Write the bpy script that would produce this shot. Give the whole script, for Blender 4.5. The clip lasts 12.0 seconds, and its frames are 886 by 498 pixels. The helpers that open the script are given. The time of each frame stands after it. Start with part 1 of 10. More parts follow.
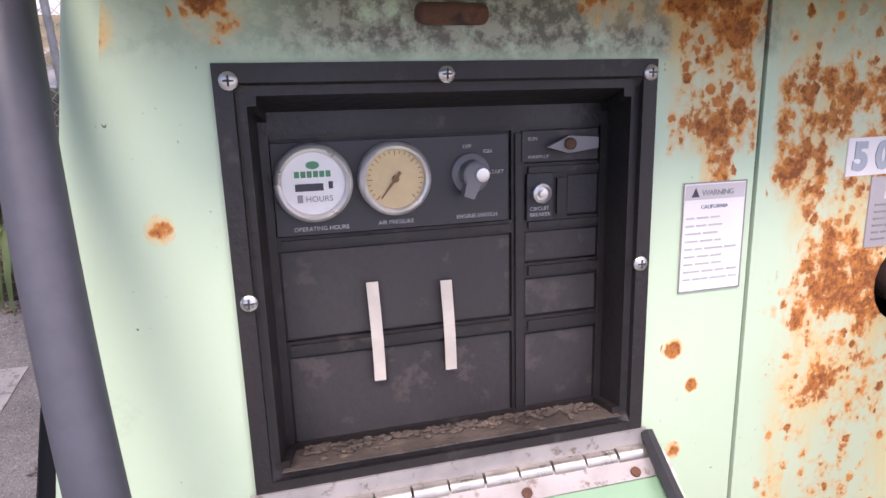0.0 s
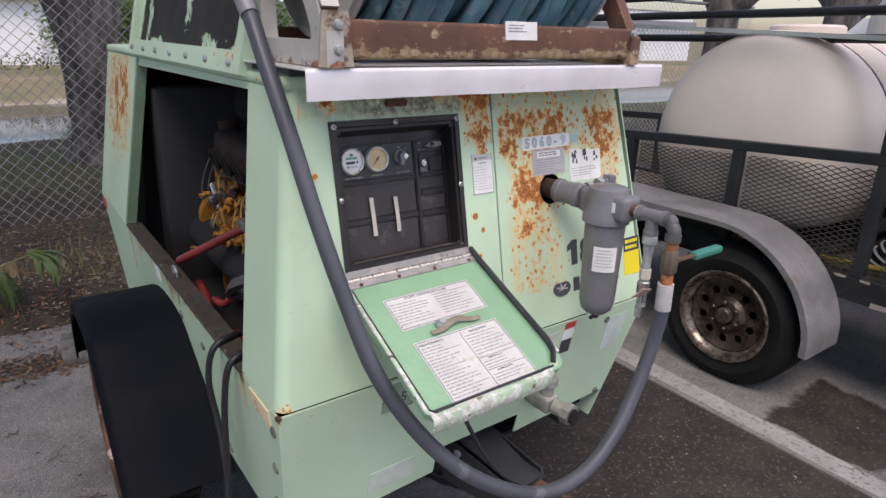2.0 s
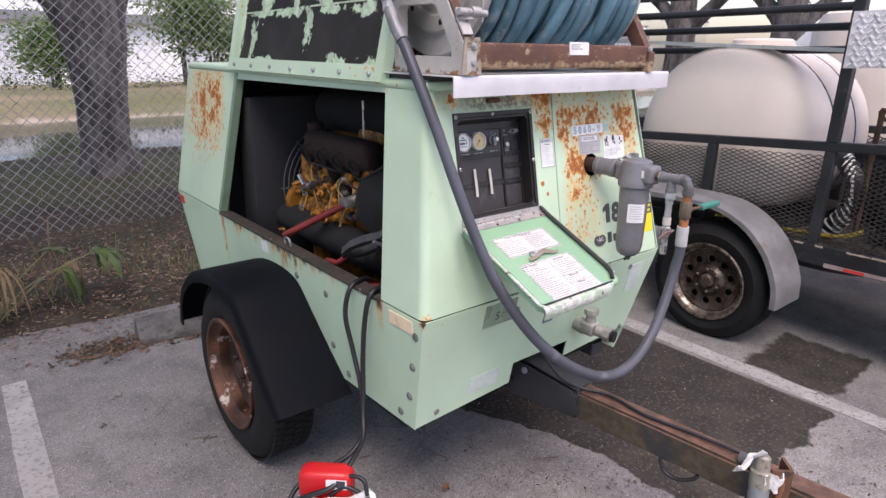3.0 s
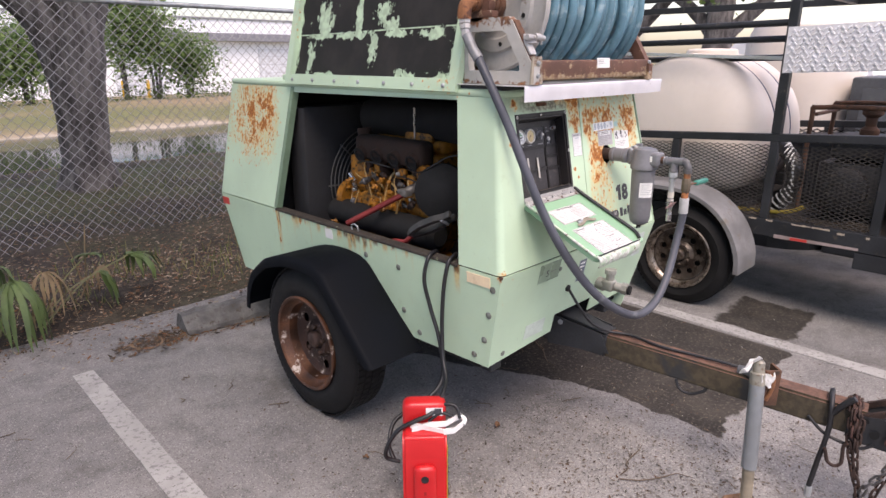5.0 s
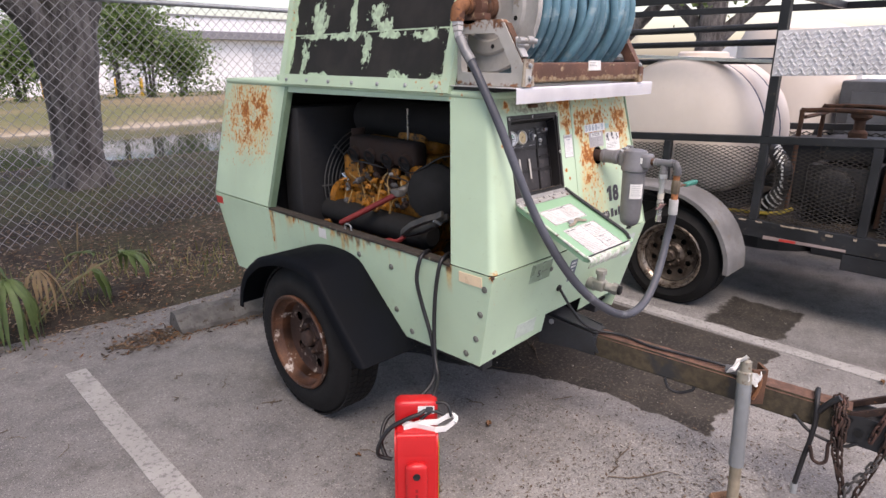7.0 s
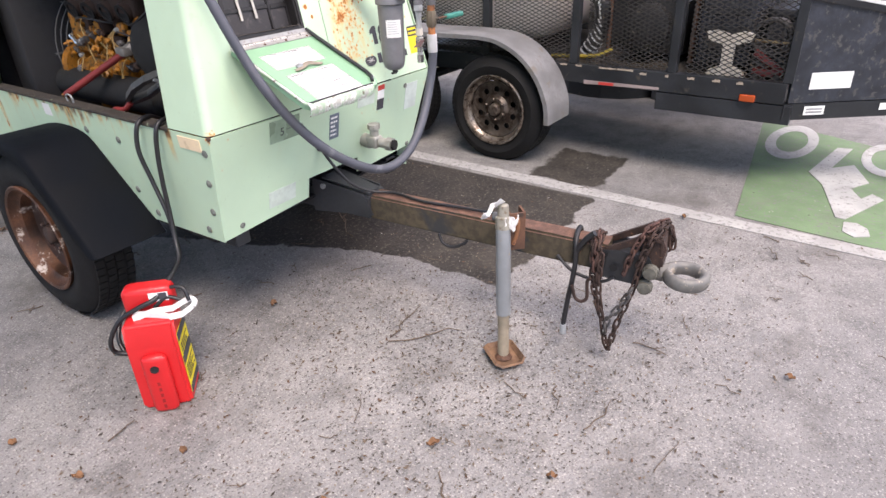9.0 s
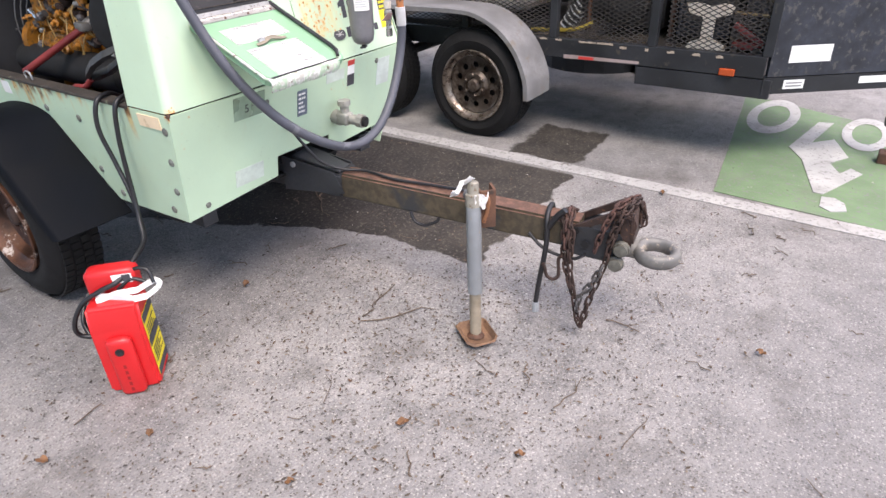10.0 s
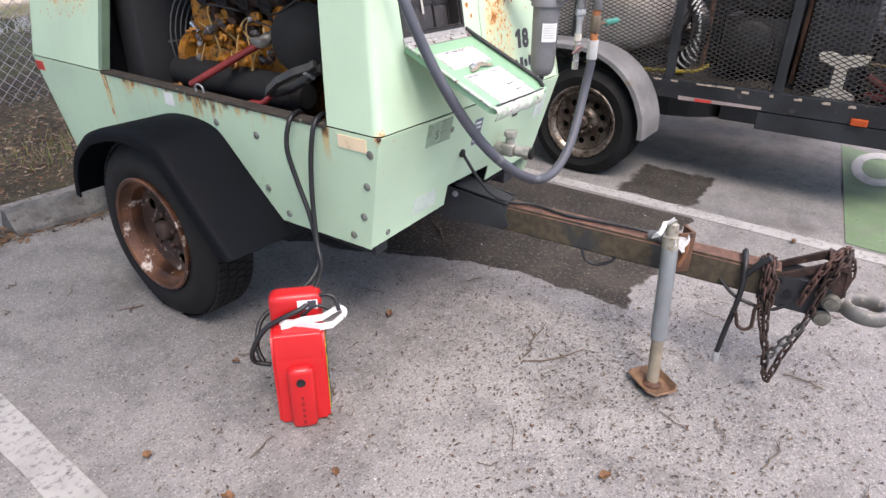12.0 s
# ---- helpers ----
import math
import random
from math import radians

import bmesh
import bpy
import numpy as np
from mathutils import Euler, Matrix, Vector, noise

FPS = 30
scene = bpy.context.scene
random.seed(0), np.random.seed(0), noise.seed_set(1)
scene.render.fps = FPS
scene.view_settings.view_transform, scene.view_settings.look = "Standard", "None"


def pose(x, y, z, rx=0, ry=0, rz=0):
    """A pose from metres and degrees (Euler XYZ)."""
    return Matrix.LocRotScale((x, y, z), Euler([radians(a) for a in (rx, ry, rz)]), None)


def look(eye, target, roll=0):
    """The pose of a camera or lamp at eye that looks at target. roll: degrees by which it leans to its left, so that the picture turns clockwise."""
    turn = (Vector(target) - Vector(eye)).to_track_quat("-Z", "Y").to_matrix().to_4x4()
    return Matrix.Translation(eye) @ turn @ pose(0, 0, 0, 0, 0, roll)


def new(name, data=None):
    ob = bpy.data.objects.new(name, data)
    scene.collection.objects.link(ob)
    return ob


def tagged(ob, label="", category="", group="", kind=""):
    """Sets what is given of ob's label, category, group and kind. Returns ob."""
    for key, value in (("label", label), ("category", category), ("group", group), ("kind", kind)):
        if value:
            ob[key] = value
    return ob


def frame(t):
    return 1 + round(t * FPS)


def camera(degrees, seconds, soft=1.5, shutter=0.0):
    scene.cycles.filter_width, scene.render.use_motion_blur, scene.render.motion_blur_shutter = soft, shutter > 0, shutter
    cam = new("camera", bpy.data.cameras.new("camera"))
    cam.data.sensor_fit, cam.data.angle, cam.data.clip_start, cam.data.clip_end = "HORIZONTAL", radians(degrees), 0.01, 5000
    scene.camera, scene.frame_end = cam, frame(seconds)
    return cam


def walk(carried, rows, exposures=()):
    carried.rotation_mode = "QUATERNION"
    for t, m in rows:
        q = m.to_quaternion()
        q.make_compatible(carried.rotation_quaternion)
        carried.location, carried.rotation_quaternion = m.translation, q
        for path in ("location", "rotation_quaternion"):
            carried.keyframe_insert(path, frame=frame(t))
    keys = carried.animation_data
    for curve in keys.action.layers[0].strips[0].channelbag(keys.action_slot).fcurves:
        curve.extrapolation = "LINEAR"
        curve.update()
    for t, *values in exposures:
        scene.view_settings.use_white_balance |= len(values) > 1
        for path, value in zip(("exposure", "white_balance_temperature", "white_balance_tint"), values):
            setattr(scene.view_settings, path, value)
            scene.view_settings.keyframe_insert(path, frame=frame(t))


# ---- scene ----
cam = camera(71.0, 12.0)
PATH = [
    (0, (0.199, -0.3, 1.364), (0.695, 1.469, 0.572), 1.3),
    (0.5, (0.166, -0.384, 1.426), (0.92, 1.296, 0.645), 1.9),
    (1, (0.02, -0.537, 1.475), (1.112, 0.985, 0.775), 1.1),
    (1.5, (-0.117, -0.727, 1.485), (1.041, 0.765, 0.828), 1.4),
    (2, (-0.333, -0.955, 1.477), (0.78, 0.571, 0.818), 1.5),
    (2.5, (-0.632, -1.067, 1.478), (0.58, 0.405, 0.873), 0.3),
    (3, (-0.893, -1.159, 1.48), (0.317, 0.309, 0.864), 0.8),
    (3.2, (-0.975, -1.235, 1.496), (0.190, 0.266, 0.873), 0.6),
    (5, (-1.509, -1.23, 1.502), (-0.155, 0.118, 0.913), -0.1),
    (5.5, (-1.511, -1.231, 1.507), (-0.148, 0.121, 0.948), -0.1),
    (6, (-1.526, -1.232, 1.508), (-0.154, 0.108, 0.940), 0.7),
    (6.5, (-1.516, -1.229, 1.509), (-0.149, 0.118, 0.943), 0.2),
    (6.7, (-1.521, -1.235, 1.512), (-0.153, 0.106, 0.940), 0.2),
    (8.3, (-1.372, -1.373, 1.403), (0.003, -0.150, 0.618), -1.7),
    (8.5, (-1.25, -1.416, 1.376), (0.134, -0.243, 0.535), -2.8),
    (9, (-1.012, -1.556, 1.334), (0.416, -0.515, 0.399), -2.2),
    (9.5, (-0.939, -1.648, 1.336), (0.501, -0.676, 0.345), -2.9),
    (10, (-0.954, -1.598, 1.321), (0.461, -0.597, 0.322), -2.3),
    (10.5, (-1.07, -1.529, 1.316), (0.328, -0.454, 0.374), -0.6),
    (11, (-1.186, -1.451, 1.355), (0.289, -0.454, 0.445), 0.3),
    (11.5, (-1.234, -1.375, 1.359), (0.353, -0.567, 0.448), 1.1),
    (12, (-1.214, -1.08, 1.304), (0.236, -0.048, 0.39), 0.8),
]
EXPO = [(0, 1.29, 6950, 32), (0.5, 1.25, 7200, 32), (1.0, 0.80, 7100, 21), (1.5, 0.57, 6950, 18), (2.0, 0.68, 6900, 19), (3, 1.07, 6850, 24), (5, 1.21, 7250, 23), (5.5, 1.10, 7300, 23), (6.5, 1.08, 7300, 23), (8.5, 1.48, 7100, 20), (9.5, 1.58, 7000, 19), (10.5, 1.62, 6900, 18), (11.5, 1.62, 6900, 18), (12, 1.50, 6900, 18)]
walk(cam, [(t, look(eye, target, roll)) for t, eye, target, roll in PATH], EXPO)

# ---- world and sun ----
world = bpy.data.worlds.new("sky")
scene.world = world
world.use_nodes = True
wt = world.node_tree
sky = wt.nodes.new("ShaderNodeTexSky")
sky.sky_type, sky.sun_disc = "NISHITA", False
sky.sun_elevation, sky.sun_rotation = radians(57), radians(138)
sky.air_density, sky.dust_density, sky.ozone_density = 1.0, 2.0, 1.5
wt.nodes["Background"].inputs["Strength"].default_value = 0.135
wt.links.new(sky.outputs[0], wt.nodes["Background"].inputs["Color"])
sun = new("sun", bpy.data.lights.new("sun", "SUN"))
sun.data.energy, sun.data.angle, sun.data.color = 1.7, radians(28), (1.0, 0.95, 0.88)
sun.matrix_world = look((0, 0, 20), (3.0, 3.3, 13.2))


# ---- materials ----
class Nodes:
    """A small wrapper to write a node material line by line."""

    def __init__(self, name):
        self.m = bpy.data.materials.new(name)
        self.m.use_nodes = True
        self.t = self.m.node_tree
        self.b = self.t.nodes["Principled BSDF"]
        self.pos = self.t.nodes.new("ShaderNodeNewGeometry").outputs["Position"]

    def set(self, key, v):
        s = self.b.inputs[key]
        if isinstance(v, (int, float)):
            s.default_value = v
        elif isinstance(v, tuple):
            s.default_value = (*v, 1)
        else:
            self.t.links.new(v, s)

    def put(self, sock, v):
        if isinstance(v, (int, float)):
            sock.default_value = v
        elif isinstance(v, tuple):
            sock.default_value = (*v, 1) if len(sock.default_value) == 4 else v
        else:
            self.t.links.new(v, sock)

    def noise(self, scale, detail=4, rough=0.55, vec=None, stretch=None, seed=0.0):
        n = self.t.nodes.new("ShaderNodeTexNoise")
        n.inputs["Scale"].default_value, n.inputs["Detail"].default_value, n.inputs["Roughness"].default_value = scale, detail, rough
        v = vec or self.pos
        if stretch or seed:
            mp = self.t.nodes.new("ShaderNodeMapping")
            if stretch:
                mp.inputs["Scale"].default_value = stretch
            mp.inputs["Location"].default_value = (seed, seed * 0.7, seed * 1.3)
            self.t.links.new(v, mp.inputs["Vector"])
            v = mp.outputs[0]
        self.t.links.new(v, n.inputs["Vector"])
        return n.outputs["Fac"]

    def cells(self, scale, feature="F1", out="Distance"):
        n = self.t.nodes.new("ShaderNodeTexVoronoi")
        n.feature = feature
        n.inputs["Scale"].default_value = scale
        self.t.links.new(self.pos, n.inputs["Vector"])
        return n.outputs[out]

    def ramp(self, v, lo, hi, a=0.0, b=1.0):
        n = self.t.nodes.new("ShaderNodeMapRange")
        n.interpolation_type = "SMOOTHSTEP"
        self.put(n.inputs[0], v)
        for i, q in enumerate((lo, hi, a, b)):
            self.put(n.inputs[i + 1], q)
        return n.outputs[0]

    def math(self, op, a, b=0.0):
        n = self.t.nodes.new("ShaderNodeMath")
        n.operation = op
        self.put(n.inputs[0], a)
        self.put(n.inputs[1], b)
        return n.outputs[0]

    def mix(self, f, a, b):
        n = self.t.nodes.new("ShaderNodeMix")
        n.data_type = "RGBA"
        self.put(n.inputs[0], f)
        self.put(n.inputs[6], a)
        self.put(n.inputs[7], b)
        return n.outputs[2]

    def axis(self, i):
        n = self.t.nodes.new("ShaderNodeSeparateXYZ")
        self.t.links.new(self.pos, n.inputs[0])
        return n.outputs[i]

    def bump(self, h, strength=0.3, dist=0.01):
        n = self.t.nodes.new("ShaderNodeBump")
        n.inputs["Strength"].default_value, n.inputs["Distance"].default_value = strength, dist
        self.t.links.new(h, n.inputs["Height"])
        self.set("Normal", n.outputs[0])

    def spots(self, d, scale, seed, tall=0.75):
        """Rust spots of uneven size: their cores and their stained rims. d gives the share of cells that have one."""
        t = self.t
        nz = t.nodes.new("ShaderNodeTexNoise")
        nz.inputs["Scale"].default_value, nz.inputs["Detail"].default_value = scale * 1.6, 4
        t.links.new(self.pos, nz.inputs["Vector"])
        ma = t.nodes.new("ShaderNodeVectorMath")
        ma.operation = "MULTIPLY_ADD"
        t.links.new(nz.outputs["Color"], ma.inputs[0])
        ma.inputs[1].default_value = (0.9 / scale,) * 3
        t.links.new(self.pos, ma.inputs[2])
        mp = t.nodes.new("ShaderNodeMapping")
        mp.inputs["Scale"].default_value = (1, 1, tall)
        mp.inputs["Location"].default_value = (seed, seed * 0.3, seed * 0.7)
        t.links.new(ma.outputs[0], mp.inputs["Vector"])
        v = t.nodes.new("ShaderNodeTexVoronoi")
        v.inputs["Scale"].default_value = scale
        t.links.new(mp.outputs[0], v.inputs["Vector"])
        sp = t.nodes.new("ShaderNodeSeparateColor")
        t.links.new(v.outputs["Color"], sp.inputs[0])
        there = self.ramp(self.math("SUBTRACT", d, sp.outputs[0]), 0.0, 0.06)
        size = self.math("MULTIPLY_ADD", sp.outputs[1], 0.34)
        size.node.inputs[2].default_value = 0.16
        gap = self.math("SUBTRACT", size, v.outputs["Distance"])
        core = self.math("MULTIPLY", self.ramp(gap, -0.04, 0.10), there)
        rim = self.math("MULTIPLY", self.ramp(gap, -0.40, 0.02), there)
        return core, rim, sp.outputs[2]

    def rnd(self, island=False):
        if island:
            return self.t.nodes.new("ShaderNodeNewGeometry").outputs["Random Per Island"]
        return self.t.nodes.new("ShaderNodeObjectInfo").outputs["Random"]


def tone(c, k):
    return tuple(min(1, a * k) for a in c)


def plain(name, c, rough=0.5, metal=0.0, grain=60, amount=0.25, patch=5, bump=0.15, dirt=None, dirt_at=0.62, spec=None):
    """A surface with patchy tone, fine grain, uneven gloss and, if asked, dirt in blotches."""
    n = Nodes(name)
    big, fine = n.noise(patch, 4), n.noise(grain, 3)
    col = n.mix(n.ramp(big, 0.3, 0.7), tone(c, 1 - amount), tone(c, 1 + amount * 0.5))
    col = n.mix(n.ramp(fine, 0.35, 0.75, 0, 0.5), col, tone(c, 1 - amount * 0.8))
    if dirt:
        col = n.mix(n.ramp(n.noise(patch * 2.7, 6, 0.65, seed=3), dirt_at, dirt_at + 0.1), col, dirt)
    n.set("Base Color", col)
    n.set("Metallic", metal)
    n.set("Roughness", n.ramp(big, 0.25, 0.75, max(0.03, rough - 0.1), min(1, rough + 0.12)))
    if spec is not None:
        n.set("Specular IOR Level", spec)
    if bump:
        n.bump(fine, bump, 0.004)
    return n.m


GREEN = (0.475, 0.63, 0.455)
RUST_A, RUST_B = (0.46, 0.165, 0.035), (0.17, 0.055, 0.018)


def painted(name, density, grime_from=None, runs=False):
    """The machine's pale green paint with rust that breaks through where density (a function of the node wrapper) is high."""
    n = Nodes(name)
    big, fine = n.noise(2.2, 4), n.noise(90, 3)
    col = n.mix(n.ramp(big, 0.3, 0.7), tone(GREEN, 0.93), tone(GREEN, 1.06))
    col = n.mix(n.ramp(n.noise(14, 5, 0.7, seed=5), 0.62, 0.72, 0, 0.35), col, (0.37, 0.47, 0.31))
    col = n.mix(n.ramp(n.noise(9, 4, 0.6, stretch=(3, 3, 0.35), seed=2), 0.6, 0.8, 0, 0.3), col, (0.50, 0.50, 0.33))
    if runs:
        y, z = n.axis(1), n.axis(2)
        drip = n.math("MULTIPLY", n.ramp(n.noise(1.0, 3, 0.6, stretch=(1, 34, 0.5), seed=9), 0.52, 0.66), n.ramp(n.math("SUBTRACT", z, n.math("MULTIPLY", n.noise(1.0, 2, stretch=(1, 20, 0.1), seed=3), 0.30)), 0.52, 0.66))
        drip = n.math("MULTIPLY", drip, n.math("MULTIPLY", n.math("MULTIPLY", n.ramp(z, 0.80, 0.81, 1, 0), n.ramp(y, 0.20, 0.24)), n.ramp(y, 1.42, 1.44, 1, 0)))
        col = n.mix(n.math("MULTIPLY", drip, 0.55), col, n.mix(n.ramp(n.noise(30, 3), 0.4, 0.6), (0.58, 0.53, 0.29), (0.54, 0.38, 0.16)))
        wob = n.math("MULTIPLY", n.math("SUBTRACT", n.noise(40, 3), 0.5), 0.030)
        yw, zw = n.math("ADD", y, n.math("MULTIPLY", wob, 0.5)), n.math("ADD", z, wob)
        below = n.ramp(z, 0.800, 0.803, 1, 0)

        def run(y0, length, w):
            q = n.math("ABSOLUTE", n.math("SUBTRACT", yw, y0))
            return n.math("MULTIPLY", n.ramp(q, w * 0.3, w, 1, 0), n.ramp(zw, 0.80 - length, 0.80 - length * 0.35))

        def runs_of(rows):
            out = run(*rows[0])
            for r_ in rows[1:]:
                out = n.math("MAXIMUM", out, run(*r_))
            return n.math("MULTIPLY", out, below)

        ochre = runs_of(((1.398, .23, .012), (1.24, .075, .03), (1.06, .06, .02), (.90, .06, .02), (.835, .135, .016), (.80, .10, .012), (.735, .09, .014), (.69, .07, .012), (.60, .05, .02), (.205, .12, .018), (.47, .04, .015)))
        col = n.mix(n.math("MULTIPLY", ochre, 0.72), col, n.mix(n.ramp(n.noise(60, 3), 0.4, 0.6), (0.60, 0.43, 0.16), (0.50, 0.27, 0.08)))
        flaked = runs_of(((1.394, .11, .0055), (1.26, .026, .020), (1.20, .032, .014), (.985, .030, .016), (.86, .045, .020), (.812, .070, .022), (.775, .040, .025), (.728, .060, .020), (.66, .030, .020), (.55, .022, .012), (.36, .020, .014), (.207, .042, .020)))
        flaked = n.math("MULTIPLY", flaked, n.ramp(n.noise(75, 4, 0.65, seed=6), 0.30, 0.43))
        col = n.mix(n.math("MULTIPLY", flaked, 0.95), col, n.mix(n.ramp(n.noise(150, 3), 0.4, 0.6), (0.055, 0.030, 0.018), (0.22, 0.10, 0.035)))
    grime = n.ramp(n.noise(210, 2), 0.73, 0.78)
    col = n.mix(grime, col, (0.12, 0.12, 0.08))
    if grime_from:
        band = n.math("MULTIPLY", n.ramp(n.axis(2), grime_from - 0.006, grime_from + 0.012), n.ramp(n.axis(0), 0.17, 0.26, 0.25, 1.0))
        band = n.math("MULTIPLY", band, n.ramp(n.axis(0), 0.55, 0.57, 1.0, 0.25))
        band = n.math("MULTIPLY", band, n.ramp(n.noise(30, 6, 0.72, seed=11), 0.33, 0.50))
        col = n.mix(n.math("MULTIPLY", band, 0.9), col, n.mix(n.ramp(n.noise(70, 5, 0.7), 0.42, 0.58), (0.10, 0.085, 0.07), (0.36, 0.37, 0.29)))
    rough = 0.50
    d = density(n)
    if d is not None:
        # blotches with ragged outlines: a stained rim, an orange bloom and a dark eaten core
        patchy = n.math("MULTIPLY", d, n.ramp(n.noise(13, 4, 0.6, seed=7), 0.32, 0.60, 0.30, 1.10))
        bl = n.math("ADD", n.math("MULTIPLY", n.noise(62, 3, 0.55, stretch=(1, 1, 0.8), seed=3), 0.62), n.math("ADD", n.math("MULTIPLY", n.noise(150, 4, 0.6, seed=8), 0.26), n.math("MULTIPLY", n.noise(420, 3, 0.6, seed=4), 0.12)))
        th = n.math("SUBTRACT", 0.725, n.math("MULTIPLY", patchy, 0.285))
        lift = n.math("SUBTRACT", bl, th)
        there = n.ramp(d, 0.02, 0.10)
        dots, rims, pick = n.spots(n.math("MULTIPLY", d, 0.55), 105, 1.7, 0.85)
        stain = n.math("MULTIPLY", n.ramp(lift, -0.105, 0.005), there)
        bloom = n.math("MULTIPLY", n.ramp(lift, -0.022, 0.045), there)
        core = n.math("MULTIPLY", n.ramp(lift, 0.045, 0.085), there)
        stain, bloom = n.math("MAXIMUM", stain, rims), n.math("MAXIMUM", bloom, dots)
        core = n.math("MAXIMUM", core, n.math("MULTIPLY", dots, n.ramp(pick, 0.55, 0.7)))
        col = n.mix(n.math("MULTIPLY", n.ramp(d, 0.1, 0.8), 0.40), col, (0.60, 0.58, 0.38))
        wash = n.math("MULTIPLY", n.ramp(n.noise(34, 4, 0.6, stretch=(1, 1, 0.22), seed=15), 0.46, 0.62), n.ramp(d, 0.08, 0.6))
        col = n.mix(n.math("MULTIPLY", wash, 0.60), col, (0.64, 0.50, 0.20))
        col = n.mix(n.math("MULTIPLY", stain, 0.72), col, (0.66, 0.42, 0.17))
        tint = n.mix(n.ramp(n.noise(46, 4, 0.6, seed=2), 0.38, 0.62), (0.62, 0.25, 0.055), (0.40, 0.125, 0.028))
        col = n.mix(n.math("MULTIPLY", bloom, 0.92), col, tint)
        rust = n.mix(n.ramp(n.noise(190, 5, 0.7, seed=1), 0.40, 0.62), RUST_B, RUST_A)
        col = n.mix(n.math("MULTIPLY", core, 0.85), col, rust)
        n.set("Roughness", n.ramp(bloom, 0, 1, rough, 0.92))
        n.bump(n.math("ADD", n.math("MULTIPLY", bloom, 0.6), n.math("MULTIPLY", fine, 0.25)), 0.35, 0.003)
    else:
        n.set("Roughness", n.ramp(big, 0.3, 0.7, 0.36, 0.5))
        n.bump(fine, 0.08, 0.003)
    n.set("Base Color", col)
    return n.m


def d_front(n):
    x, z = n.axis(0), n.axis(2)
    mul = lambda p, q: n.math("MULTIPLY", p, q)
    most = lambda p, q: n.math("MAXIMUM", p, q)
    panel = n.ramp(x, 0.557, 0.580)
    band = mul(mul(n.ramp(z, 1.185, 1.235), n.ramp(z, 1.290, 1.335, 0.95, 0.40)), n.ramp(x, 0.935, 0.985, 1.0, 0.25))
    west = mul(mul(n.ramp(z, 0.98, 1.07), n.ramp(z, 1.25, 1.30, 1.0, 0.4)), mul(n.ramp(x, 0.575, 0.615), n.ramp(x, 0.70, 0.77, 1.0, 0.12)))
    east = mul(mul(n.ramp(z, 1.07, 1.15), n.ramp(z, 1.24, 1.30, 0.95, 0.5)), mul(n.ramp(x, 0.86, 0.90), n.ramp(x, 0.945, 0.985, 1.0, 0.1)))
    low = mul(mul(n.ramp(z, 0.87, 0.92, 0.0, 0.50), n.ramp(z, 0.99, 1.06, 1.0, 0.7)), mul(n.ramp(x, 0.565, 0.60), n.ramp(x, 0.70, 0.80, 1.0, 0.2)))
    right = mul(most(most(band, west), most(east, low)), panel)
    top = mul(n.ramp(z, 1.235, 1.275, 0.0, 1.12), mul(n.ramp(x, 0.462, 0.490), n.ramp(x, 0.548, 0.556, 1, 0.0)))
    tail = mul(mul(n.ramp(z, 1.185, 1.20), n.ramp(z, 1.235, 1.26, 1.0, 0.8)), mul(n.ramp(x, 0.500, 0.512), n.ramp(x, 0.528, 0.540, 1, 0.0)))
    brow = mul(n.ramp(z, 1.325, 1.350, 0.0, 0.62), mul(n.ramp(x, 0.38, 0.42), n.ramp(x, 0.50, 0.54, 1, 0.5)))
    d = most(most(right, most(top, tail)), brow)
    for sx_, sz, r in ((.100, 1.338, .017), (.170, 1.348, .020), (.128, 1.222, .009), (.490, 1.100, .009), (.509, 1.067, .006), (.495, 1.012, .007), (.523, 1.215, .012)):
        dx, dz = n.math("SUBTRACT", x, sx_), n.math("SUBTRACT", z, sz)
        q = n.math("SQRT", n.math("ADD", n.math("MULTIPLY", dx, dx), n.math("MULTIPLY", dz, dz)))
        d = n.math("MAXIMUM", d, n.ramp(q, r * 0.3, r * 1.4, 1.35, 0.0))
    return d


